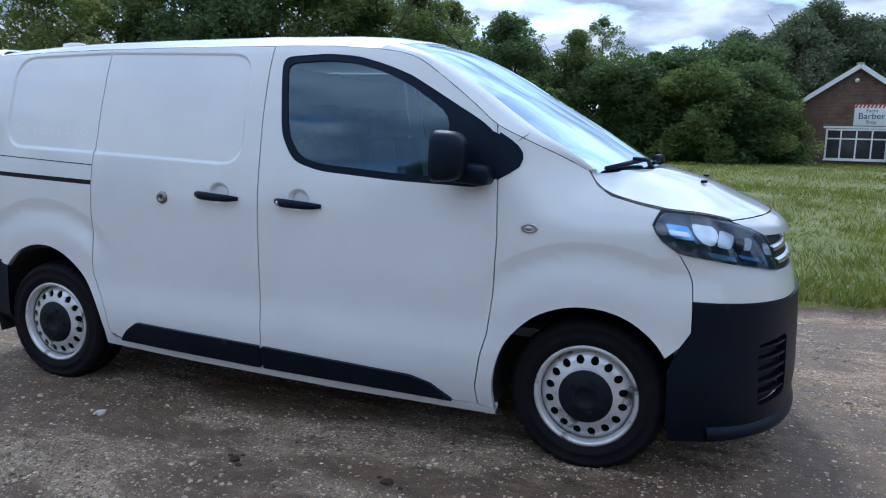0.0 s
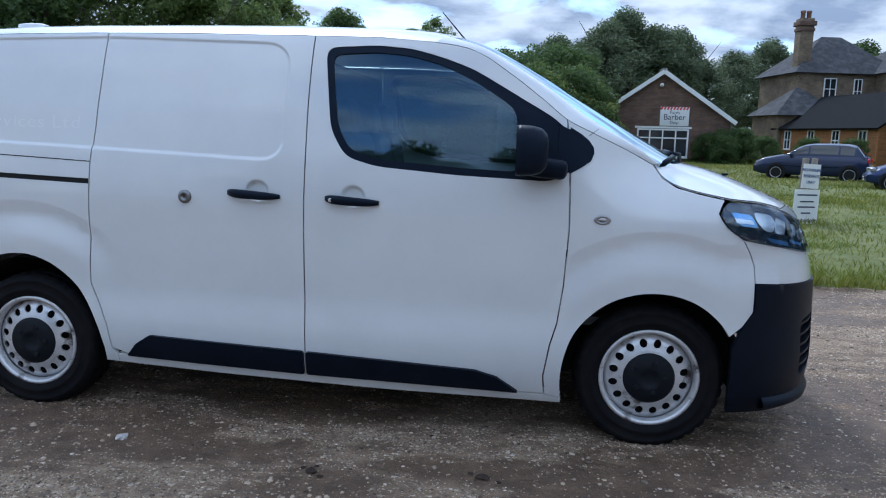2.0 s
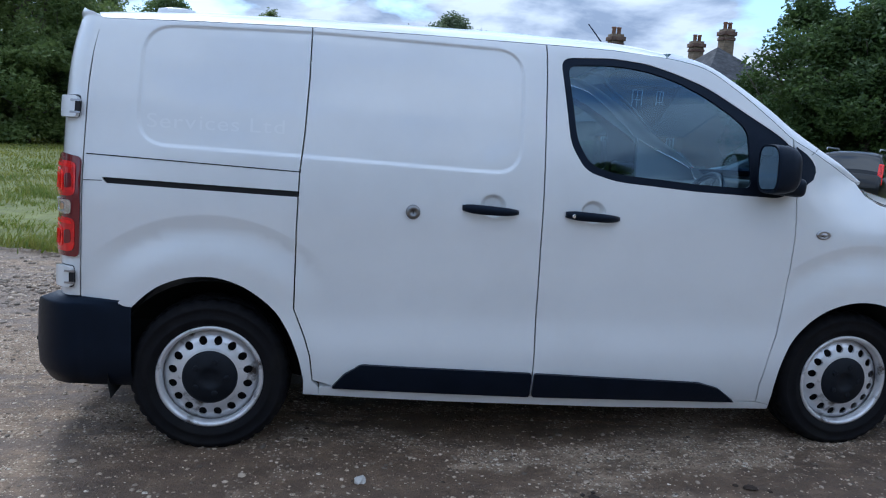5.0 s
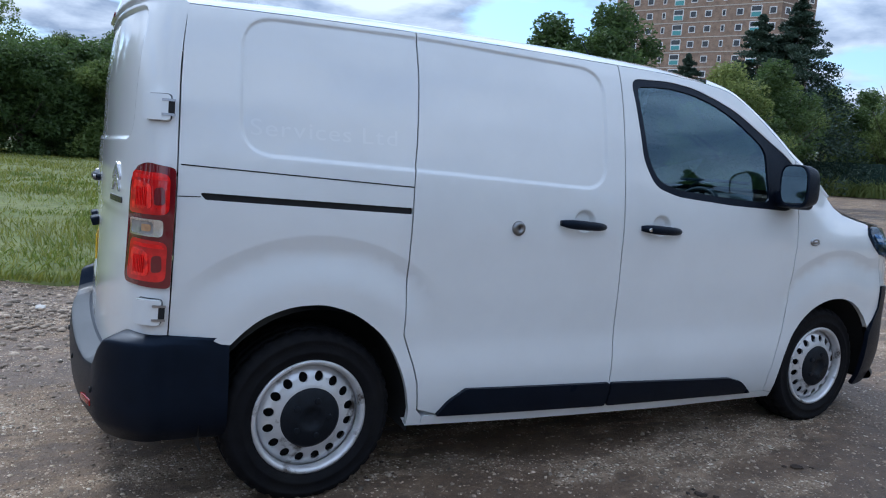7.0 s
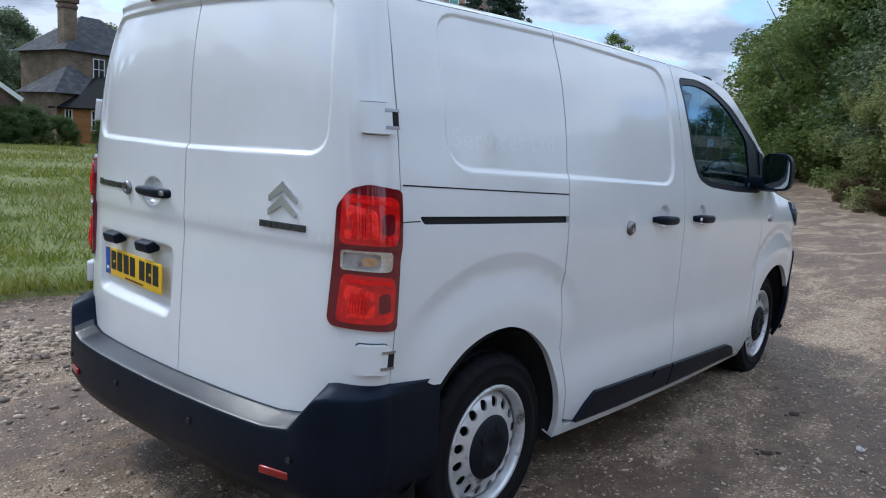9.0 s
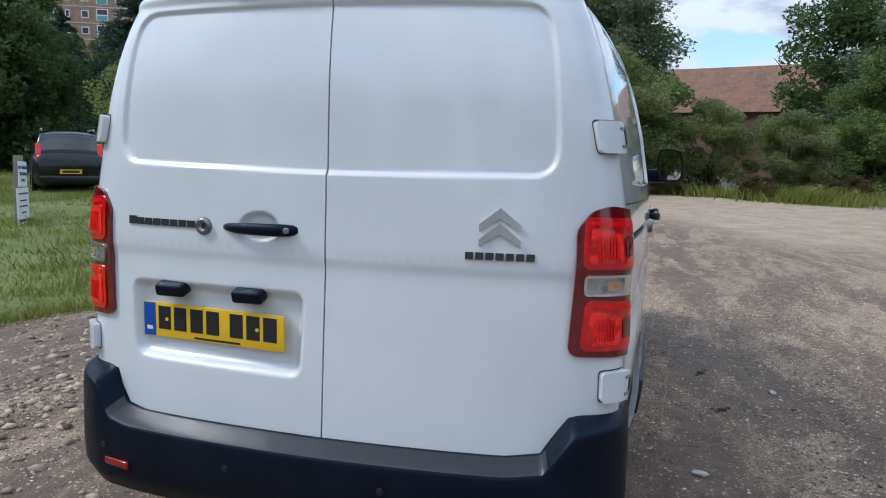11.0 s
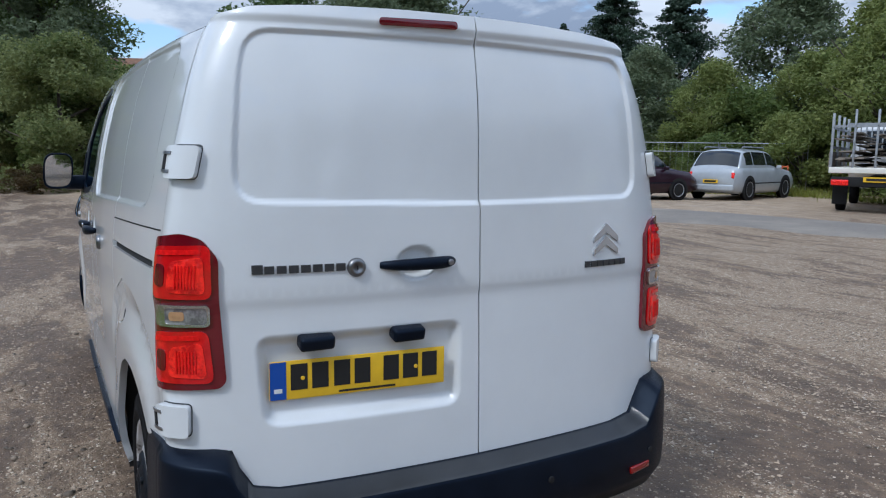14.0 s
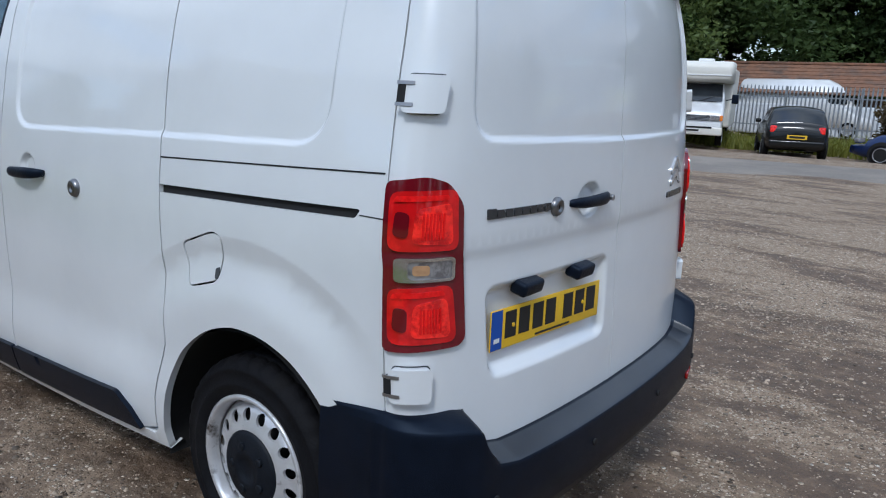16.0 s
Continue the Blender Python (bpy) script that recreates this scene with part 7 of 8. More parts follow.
# pale flats past the traffic lights, long brick wall and barn roofs
plain_house("flats", "grey flats with dark hipped roof behind trees", pose(151.0, 69.5, 1.2, 0, 0, -68), 17.5, 16, 13.2, 4.6, GREY_RENDER, SLATE, [(-6, 11.4, 1.8, 1.7), (-2, 11.4, 1.8, 1.7), (2, 11.4, 1.8, 1.7), (6, 11.4, 2.2, 1.8), (-4, 7.8, 1.8, 1.7), (4, 7.8, 1.8, 1.7)], "flats", 7)
plain_house("brick_hall", "long low brown brick building past the lights", pose(141, 46.5, 1.2, 0, 0, -70), 56, 9, 2.5, 2.3, BRICK, CLAY, [(-9, 1.3, 1.5, 0.9), (0, 1.3, 1.5, 0.9), (9, 1.3, 1.5, 0.9)], "building", 1)
plain_house("barn", "long barn with red-brown tiled roof behind hedge", pose(52, -9, 0, 0, 0, 70), 26, 11, 4.2, 3.4, BRICK, CLAY, (), "barn", 0.5)
dh = plain_house("dormer_house", "house with brown tiled roof and white dormer", pose(41.1, -23.8, 0, 0, 0, -128), 10, 8, 3.5, 3.0, BRICK, CLAY, (), "house", 0.3)
dm = part("dormer", box(1.5, 2.2, 1.6, (0, 0, 0)), FRAME_WHITE, dh, "white gabled dormer", pose(2.8, -2.9, 4.2))
part("dormer_roof", quad_slab([(-0.95, -1.3, 0.75), (0, -1.3, 1.5), (0, 1.3, 1.5), (-0.95, 1.3, 0.75)][::-1], 0.08), CLAY, dm)
part("dormer_roof", quad_slab([(0.95, -1.3, 0.75), (0, -1.3, 1.5), (0, 1.3, 1.5), (0.95, 1.3, 0.75)], 0.08), CLAY, dm)
window(dm, pose(0, -1.13, 0), 1.1, 1.2, 2, 0.5)
part("satellite_dish", lathe([(0.0, 0.05), (0.22, 0.09), (0.38, 0.17), (0.39, 0.18)], 20), FRAME_WHITE, dh, "white satellite dish", pose(1.2, -4.4, 2.6, 0, 0, 180))
# tiled shed behind the palisade
sh = thing("tiled_shed", "long low shed with brown clay tiled roof", "shed", pose(5.0, -35.5, -0.3, 0, 0, 8))
part("wall", box(22, 5, 1.9, (0, 0, 0.95)), BRICK, sh)
part("tarpaulin", box(20, 0.2, 1.3, (0, 3.0, 0.9), 0.08, 3), material("grey_tarpaulin", (0.6, 0.62, 0.64), 0.55, var=0.25, scale=2, bump=1.0, bscale=4), sh)
for k in range(8):
    y0, z0 = 3.2 - k * 0.36, 2.0 + k * 0.16
    part("tile_course", moved(box(13, 0.42, 0.05), pose(-1.5, y0 - 0.18, z0 + 0.08, -20, 0, 0)), CLAY, sh)
part("ridge", box(13.2, 0.2, 0.12, (-1.5, 0.25, 3.36), 0.03), CLAY, sh)
part("lean_to_roof", moved(box(9, 3.2, 0.08), pose(-12.8, 1.8, 2.35, -14, 0, 0)), SLATE, sh)

# ------------------------------------------------------------- fences, posts and signs
def palisade(p, q, h=2.0, label="grey steel palisade fence"):
    p, q = Vector(p), Vector(q)
    d = q - p
    L = d.length
    t = thing("palisade_fence", label, "fence", pose(p.x, p.y, float(ground_z(p.x, p.y)), 0, 0, math.degrees(math.atan2(d.y, d.x))))
    prof = [(-0.033, 0.012, 0), (-0.018, -0.012, 0), (0.018, -0.012, 0), (0.033, 0.012, 0)]
    n = int(L / 0.155)
    v = [(x, y, z0) for z0 in (0.05, h - 0.18) for x, y, _ in prof] + [(-0.02, 0, h - 0.05), (0, 0, h), (0.02, 0, h - 0.05), (0.03, 0.01, h - 0.16)]
    f = [(i, i + 1, i + 5, i + 4) for i in range(3)] + [(4, 5, 6, 7), (4, 7, 10, 9, 8)]
    me = mesh_from("pale", v, f, False)
    me.materials.append(IRON)
    for k in range(n):
        ob = part("pale", me, None, t)
        ob.matrix_local = pose(0.155 * k + 0.08, 0, 0)
    for z in (0.4, h - 0.45):
        part("rail", box(L, 0.05, 0.05, (L / 2, 0.04, z)), IRON, t)
    for k in range(int(L / 2.75) + 1):
        part("post", box(0.1, 0.06, h - 0.05, (k * 2.75, 0.09, (h - 0.05) / 2)), IRON, t)
    return t


palisade((11.5, -30.5, 0), (-3.5, -29.3, 0))
palisade((8.6, -23.6, 0), (9.3, -30.0, 0), 2.1, "grey steel palisade side fence")


def mesh_panel(p, q, h=1.95):
    """A temporary site fence panel: tube frame with thin wires on a foot block."""
    p, q = Vector(p), Vector(q)
    d = q - p
    L = d.length
    t = thing("site_fence_panel", "galvanised temporary wire fence panel", "fence", pose(p.x, p.y, float(ground_z(p.x, p.y)), 0, 0, math.degrees(math.atan2(d.y, d.x))), "site fence panels")
    part("tube_frame", tube([(0.03, 0, 0.05), (0.03, 0, h), (L - 0.03, 0, h), (L - 0.03, 0, 0.05)], 0.024, 8), IRON, t)
    part("tube_frame", tube([(0.03, 0, h - 0.35), (L - 0.03, 0, h - 0.35)], 0.018, 8), IRON, t)
    for k in range(1, 14):
        part("wire", tube([(L * k / 14, 0, 0.1), (L * k / 14, 0, h)], 0.004, 4), IRON, t)
    part("foot_block", box(0.7, 0.22, 0.14, (0, 0, 0.07), 0.03), material("concrete_foot", (0.3, 0.29, 0.27), 0.9, var=0.2), t)
    return t


for p, q in (((26.0, -13.8, 0), (29.0, -11.4, 0)), ((22.4, -17.0, 0), (20.4, -19.9, 0)), ((20.4, -19.9, 0), (18.6, -22.7, 0)), ((18.6, -22.7, 0), (16.4, -25.2, 0))):
    mesh_panel(p, q)


def post_sign():
    t = thing("parking_sign", "weathered white notice boards on a wooden post", "sign", pose(6.9, 8.6, -0.12, 0, 3, 28))
    part("post", box(0.09, 0.07, 1.4, (0, 0.045, 0.58), 0.01), WOOD_GREY, t)
    part("post", box(0.09, 0.06, 1.4, (0.2, 0.045, 0.59), 0.01), WOOD_GREY, t)
    up = part("upper_board", box(0.37, 0.02, 0.40, (0, 0, 0)), SIGN_WHITE, t, "white board with blue lettering", pose(0.1, -0.01, 0.99))
    for text, z in (("NO PARKING", 0.1), ("RESIDENTS", 0.0), ("ONLY", -0.1)):
        words(text, 0.072, SIGN_BLUE, up, pose(0, -0.012, z, 90, 0, 0))
    lo = part("lower_board", box(0.54, 0.02, 0.70, (0, 0, 0)), SIGN_WHITE, t, "white board with faint dark writing", pose(0.08, -0.01, 0.42, 0, -2, 0))
    for z, w in ((0.26, 0.44), (0.15, 0.30), (0.06, 0.38), (-0.04, 0.2)):
        part("writing_bar", box(w, 0.006, 0.022, (0, -0.012, z)), SIGN_INK, lo)
    for text, z in (("THURSDAYS OPEN", -0.17), ("", -0.27)):
        words(text, 0.066, SIGN_INK, lo, pose(0, -0.012, z, 90, 0, 0)) if text else part("writing_bar", box(0.32, 0.006, 0.026, (0, -0.012, z)), SIGN_INK, lo)


post_sign()


def street_lamp(x, y, h, turn):
    t = thing("street_lamp", "tall grey street lamp with curved arm", "street lamp", pose(x, y, float(ground_z(x, y)), 0, 0, turn), "street lamps by the junction")
    part("column", tube([(0, 0, 0), (0, 0, 1.4), (0, 0, h - 0.4)], 0.1, 10, 0.06), IRON, t)
    part("arm", tube([(0, 0, h - 0.45), (0.15, 0, h - 0.1), (0.7, 0, h), (1.8, 0, h + 0.08)], 0.05, 8, 0.035), IRON, t)
    part("lantern", box(0.7, 0.26, 0.13, (2.0, 0, h + 0.08), 0.05, 3), IRON, t)
    part("notice", box(0.3, 0.02, 0.4, (0, -0.1, 3.0)), material("lamp_notice", (0.55, 0.45, 0.2), 0.6), t)


street_lamp(105.2, 39.9, 11.1, -75)
street_lamp(130.0, 44.9, 11.8, -75)
LAMP_RED = material("red_signal", (0.8, 0.02, 0.02), 0.4, emit=((1.0, 0.05, 0.03), 3.0))
for x, y, turn, lit in ((73.3, 30.5, -66, True), (90.6, 35.9, 20, False)):
    t = thing("traffic_light", "traffic light showing red on a black pole" if lit else "dark traffic light turned away on its pole", "traffic light", pose(x, y, float(ground_z(x, y)), 0, 0, turn))
    part("pole", cyl(0.06, 2.5, (0, 0, 1.25), "z", 12), DARK, t)
    part("backing_board", box(0.62, 0.05, 1.12, (0, 0.03, 2.85), 0.04), DARK, t)
    if lit:
        part("border", box(0.68, 0.03, 1.18, (0, 0.05, 2.85), 0.04), IRON, t)
    for k, mt in enumerate((LAMP_RED if lit else DARK, DARK, DARK)):
        part("signal_lens", cyl(0.13, 0.06, (0, -0.02, 3.2 - 0.34 * k), "y", 20, 0.01), mt, t)
        part("hood", cyl(0.15, 0.16, (0, -0.03, 3.2 - 0.34 * k), "y", 20), DARK, t) if not lit else part("hood", box(0.3, 0.16, 0.02, (0, -0.08, 3.36 - 0.34 * k)), DARK, t)
    part("push_button", box(0.2, 0.14, 0.32, (0, -0.06, 1.15), 0.02), IRON, t)
# dark green boarding with notices, yellow post
p, q = Vector((43.5, 42, 0)), Vector((52.2, 23.6, 0))
d = q - p
gf = thing("boarded_fence", "dark green boarded fence with weeds below", "fence", pose(p.x, p.y, 0.85, 0, 0, math.degrees(math.atan2(d.y, d.x))))
for k in range(26):
    part("board", box(d.length / 26 - 0.02, 0.05, 2.4, ((k + 0.5) * d.length / 26, 0, 1.2)), GREEN_FENCE, gf)
PINK = material("faded_pink_notice", (0.62, 0.25, 0.25), 0.5, var=0.1)
for x, mt in ((17.9, PINK), (19.3, SIGN_WHITE)):
    nb = part("notice_board", box(1.15, 0.04, 0.72, (x, -0.06, 1.95)), mt, gf, "pale pink notice board" if mt is PINK else "plain white notice board")
    if mt is PINK:
        part("notice_band", box(0.9, 0.03, 0.16, (x, -0.075, 1.8)), SIGN_INK, nb)
yp = thing("yellow_post", "yellow square gate post at the entrance", "post", pose(52.7, 22.8, 0.9))
part("post", box(0.3, 0.3, 2.4, (0, 0, 1.2), 0.02), YELLOW_POST, yp)
# railings and kerb across the junction
rg = thing("road_railing", "dark steel railings along the far pavement", "railing", pose(116.0, 53.0, 1.24, 0, 0, -70))
for k in range(150):
    part("bar", box(0.05, 0.05, 1.25, (k * 0.22, 0, 0.65)), DARK, rg)
for z in (0.15, 1.25):
    part("rail", box(33.0, 0.06, 0.07, (16.4, 0, z)), DARK, rg)
kb = thing("kerb_strip", "pale concrete kerb of the junction", "kerb", pose(82, 34.5, 1.25, 0, 0, -68), kind="structure")
part("kerb", box(18, 0.4, 0.16, (9, 0, 0.0), 0.02), RENDER, kb)
sb = thing("white_notice", "white notice on two posts by the railings", "sign", pose(119, 42.8, 1.26, 0, 0, -70))
part("board", box(0.9, 0.04, 1.3, (0, 0, 3.0)), SIGN_WHITE, sb)
for x in (-0.35, 0.35):
    part("post", box(0.07, 0.05, 3.0, (x, 0.05, 1.5)), IRON, sb)


def weeds(rng, n):
    s = rng.random(n)
    return 42.6 + 9.2 * s + rng.normal(0, 0.7, n), 41.5 - 19 * s + rng.normal(0, 0.4, n), 0.72 + 0.25 * s


blades("tall_weeds", 5000, weeds, 0.9, 0.05, 9, "tall green weeds along the boarded fence", LEAF_BRIGHT)


def verge(rng, n):
    s = rng.random(n)
    x = np.interp(s, [0, 0.35, 0.6, 0.8, 1.0], [24.0, 26.5, 20.5, 16.5, 9.5])
    y = np.interp(s, [0, 0.35, 0.6, 0.8, 1.0], [-8.5, -12.6, -19.5, -23.8, -22.8])
    return x + rng.normal(0, 0.5, n), y + rng.normal(0, 0.5, n), ground_z(x, y)


blades("verge_grass", 9000, verge, 0.28, 0.014, 10, "rough grass under the wire fence")


def truck_grass(rng, n):
    x = rng.uniform(-3, 11.5, n)
    y = rng.uniform(-29, -24.2, n)
    return x, y, ground_z(x, y)


blades("verge_grass", 8000, truck_grass, 0.5, 0.02, 15, "long green grass before the palisade")


def east_verge(rng, n):
    s = rng.random(n)
    x = np.interp(s, [0, 0.5, 1.0], [50, 26, 23])
    y = np.interp(s, [0, 0.5, 1.0], [9.6, 0.4, -8])
    return x - 0.6 + rng.normal(0, 0.6, n), y + rng.normal(0, 0.6, n), ground_z(x, y)


blades("verge_grass", 9000, east_verge, 0.4, 0.02, 16, "grass and undergrowth at the hedge foot")

# ------------------------------------------------------------- parked vehicles
def car_paint(name, rgb):
    return material(name, rgb, 0.35, 0.2, coat=0.6, spec=0.3, var=0.08, scale=3)


NAVY = car_paint("navy_paint", (0.012, 0.02, 0.06))
BLUE_CAR = car_paint("blue_paint", (0.010, 0.026, 0.10))
BLACK_CAR = car_paint("black_paint", (0.005, 0.0055, 0.006))
SILVER = car_paint("silver_paint", (0.42, 0.45, 0.48))
WHITE_CAR = car_paint("car_white", (0.75, 0.75, 0.74))
PLUM = car_paint("plum_paint", (0.022, 0.006, 0.015))
RED_CAR = car_paint("red_paint", (0.35, 0.015, 0.02))
CREAM = material("cream_panels", (0.72, 0.7, 0.63), 0.45, var=0.06, scale=2, second=(0.6, 0.57, 0.5), sfac=(0.5, 0.75), sscale=1.0)
CAR_GLASS = material("car_glass", (0.012, 0.015, 0.018), 0.05, spec=0.9, var=0.2, scale=3)
ALLOY = material("alloy", (0.5, 0.5, 0.51), 0.35, 0.8, var=0.1)
ORANGE_LENS = material("amber_lens", (0.8, 0.22, 0.02), 0.15, coat=1.0)
PLATE_WHITE = material("plate_white", (0.78, 0.78, 0.76), 0.4)


def car_wheel(parent, x, y, r, sign, spokes=7):
    w = part("wheel", lathe([(r * 0.62, -0.1), (r * 0.93, -0.1), (r, -0.07), (r, 0.07), (r * 0.93, 0.1), (r * 0.66, 0.1), (r * 0.62, 0.06)], 32), RUBBER, parent, "", pose(x, y, r) @ Matrix.Diagonal((1, sign, 1, 1)))
    bms = [cyl(r * 0.2, 0.03, (0, 0.075, 0), "y", 16, 0.005)]
    for k in range(spokes):
        bms.append(moved(box(r * 0.5, 0.025, r * 0.13, (r * 0.38, 0.07, 0), 0.008), Matrix.Rotation(2 * math.pi * k / spokes, 4, "Y")))
    rim = part("rim", join(*bms), ALLOY, w)
    part("brake_disc", cyl(r * 0.6, 0.02, (0, 0.0, 0), "y", 24), DARK, w)
    part("rim_edge", lathe([(r * 0.6, 0.05), (r * 0.62, 0.095), (r * 0.68, 0.102), (r * 0.7, 0.09)], 32), ALLOY, w)


def car(name, label, m, paint, L=3.95, W=1.7, H=1.45, wb=2.5, rear=0.6, deck=((0, 0.75), (0.06, 0.95), (0.35, 1.0), (2.7, 0.98), (3.0, 0.95), (3.6, 0.82), (3.85, 0.68), (3.95, 0.5)), glass=((0.12, 0.45), (3.0, 2.15)), r=0.3, rails=False, plate="yellow", pillars=(1.0, 2.0), lamps="mid", front_plate=True):
    """x runs forward from the rear bumper. deck: height of the body's top; glass: (base, roof) x of rear window, then of windscreen."""
    t = thing(name, label, "car", m)
    hw = W / 2
    xs = sorted(set([p[0] for p in deck] + list(np.linspace(0.02, L - 0.02, 22))))
    rows = []
    for x in xs:
        zt = float(np.interp(x, [p[0] for p in deck], [p[1] for p in deck]))
        e = min(x, L - x)
        k = 1 - 0.16 * (1 - min(1, e / 0.5)) ** 2
        zb = 0.22 + 0.08 * (1 - min(1, e / 0.35))
        w = hw * k
        half = [(0.0, zb), (w * 0.86, zb), (w * 0.96, zb + 0.08), (w, 0.5), (w * 0.995, zt - 0.2 if zt > 0.72 else 0.53), (w * 0.95, zt - 0.05), (w * 0.86, zt), (w * 0.4, zt + 0.03), (0.0, zt + 0.035)]
        rows.append([(x, -y, z) for y, z in half] + [(x, y, z) for y, z in half[-2:0:-1]])
    body = part("body", loft(rows, close=True, caps=True), paint, t)
    # wheel openings and wheels
    for wx in (rear, rear + wb):
        for s in (-1, 1):
            part("wheel_arch", cyl(r * 1.16, 0.05, (wx, s * (hw - 0.018), r + 0.02), "y", 28, 0.006), LINER, t)
            car_wheel(t, wx, s * (hw - 0.085), r, s)
    # greenhouse: a rounded painted shell with dark windows set on it
    (b0, r0), (b1, r1) = glass
    dx_, dz_ = [p[0] for p in deck], [p[1] for p in deck]
    crown = smooth_table([b0 - 0.1, b0, r0, r0 + 0.3, (r0 + r1) / 2, r1 - 0.15, r1 + 0.12, b1, b1 + 0.2], [np.interp(b0, dx_, dz_) - 0.12, np.interp(b0, dx_, dz_), H - 0.07, H - 0.01, H, H - 0.02, H - 0.09, np.interp(b1, dx_, dz_), np.interp(b1, dx_, dz_) - 0.12], 0.07)
    wb_, wr = hw * 0.93, hw * 0.72

    def shell(x, f, out=0.0):
        """A point of the greenhouse: f 0 at the waist, 1 at the gutter, 2 at the roof's middle."""
        zd, zt = float(np.interp(x, dx_, dz_)) - 0.06, float(crown(x))
        zg = max(zd, zt - 0.075)
        nose = 1 - 0.10 * max(0, (x - r1) / (b1 - r1 + 0.01)) ** 2 - 0.05 * max(0, (r0 - x) / (r0 - b0 + 0.05)) ** 2
        q = (zg - zd) / (H - zd)
        wg = (wb_ + (wr - wb_) * q) * nose
        if f <= 1:
            y, z = wb_ * nose + (wg - wb_ * nose) * f + 0.03 * math.sin(math.pi * f) * q, zd + (zg - zd) * f
        else:
            g = f - 1
            y, z = wg * (1 - g), zg + (max(zt, zg) - zg) * (1 - (1 - g) ** 2.6)
        return y + out, z + (out if f > 1 else 0)

    xs_ = np.linspace(b0 + 0.02, b1 - 0.02, 26)
    fs = [0, 0.25, 0.5, 0.75, 0.92, 1.0, 1.06, 1.14, 1.3, 1.55, 2.0]
    rows = [[(x, -shell(x, f)[0], shell(x, f)[1]) for f in fs] + [(x, shell(x, f)[0], shell(x, f)[1]) for f in fs[-2::-1]] for x in xs_]
    part("roof", loft(rows, caps=True), paint, t)
    posts = sorted([r0 + 0.02] + [p for p in pillars] + [b1 - 0.12])
    for s in (-1, 1):
        for xa, xb in zip(posts[:-1], posts[1:]):
            gl = []
            for x in np.linspace(xa + 0.035, xb - 0.035, 9):
                gl.append([(x, s * shell(x, f, 0.006)[0], shell(x, f, 0.006)[1]) for f in (0.22, 0.4, 0.6, 0.78, 0.93)])
            part("side_window", loft(gl if s > 0 else gl[::-1]), CAR_GLASS, t, "dark side window")
    for name, xa, xb in (("windscreen", r1 + 0.05, b1 - 0.06), ("rear_window", b0 + 0.05, r0 + 0.02)):
        gl = []
        for x in np.linspace(xa, xb, 8):
            y1, _ = shell(x, 1.0)
            gl.append([(x, y1 * 0.93 * g, shell(x, 2 - 0.93 * abs(g), 0.008)[1]) for g in np.linspace(-1, 1, 11)])
        part(name, loft(gl[::-1]), CAR_GLASS, t, "dark glass reflecting the sky")
    zb0, zb1 = float(np.interp(b0, dx_, dz_)), float(np.interp(b1, dx_, dz_))
    for s in (-1, 1):
        part("side_strip", box(L * 0.5, 0.012, 0.035, (L * 0.5, s * (hw + 0.001), 0.56), 0.004), BLACK_PLASTIC, t)
        part("door_mirror", box(0.12, 0.16, 0.12, (b1 - 0.4, s * (hw + 0.04), zb1 + 0.03), 0.04, 3), paint, t)
        if rails:
            part("roof_rail", tube([(r0 + 0.1, s * (wr - 0.02), H - 0.01), (r0 + 0.2, s * (wr - 0.02), H + 0.045), (r1 - 0.2, s * (wr - 0.02), H + 0.04), (r1 - 0.1, s * (wr - 0.02), H - 0.01)], 0.02, 6), IRON, t)
        part("headlamp", moved(box(0.16, 0.3, 0.13, (0, 0, 0), 0.04, 3), pose(L - 0.2, s * (hw - 0.28), 0.66, 0, 15, s * -22)), CLEAR_LENS, t)
        if lamps == "tall":
            part("tail_lamp", moved(box(0.08, 0.13, 0.55, (0, 0, 0), 0.03, 3), pose(0.17, s * (hw - 0.16), 1.08, 0, 14, 0)), RED_BRIGHT, t)
        else:
            part("tail_lamp", moved(box(0.1, 0.2, 0.2, (0, 0, 0), 0.04, 3), pose(0.06, s * (hw - 0.24), 0.82, 0, 8, s * 14)), RED_BRIGHT, t)
    part("rear_bumper", box(0.12, W * 0.84, 0.2, (0.03, 0, 0.42), 0.05, 3), paint, t)
    part("front_bumper", box(0.12, W * 0.82, 0.2, (L - 0.05, 0, 0.4), 0.05, 3), paint, t)
    part("front_grille", box(0.04, W * 0.4, 0.1, (L + 0.005, 0, 0.42), 0.01), DARK, t)
    rp = part("number_plate", box(0.02, 0.52, 0.115, (-0.035, 0, 0.62)), YELLOW if plate == "yellow" else PLATE_WHITE, t)
    part("plate_bar", box(0.01, 0.4, 0.06, (-0.045, 0, 0.62)), INK, rp)
    if front_plate:
        fp = part("number_plate", box(0.02, 0.52, 0.115, (L + 0.025, 0, 0.38)), PLATE_WHITE, t)
        part("plate_bar", box(0.01, 0.4, 0.06, (L + 0.035, 0, 0.38)), INK, fp)
    return t


def heading(rear_xy, front_xy, rear_over, z=None):
    """Pose of a car whose rear and front wheels on the ground are in line with two points."""
    a, b = Vector(rear_xy), Vector(front_xy)
    d = (b - a).normalized()
    o = a - d * rear_over
    return pose(o.x, o.y, float(ground_z(a.x, a.y)) if z is None else z, 0, 0, math.degrees(math.atan2(d.y, d.x)))


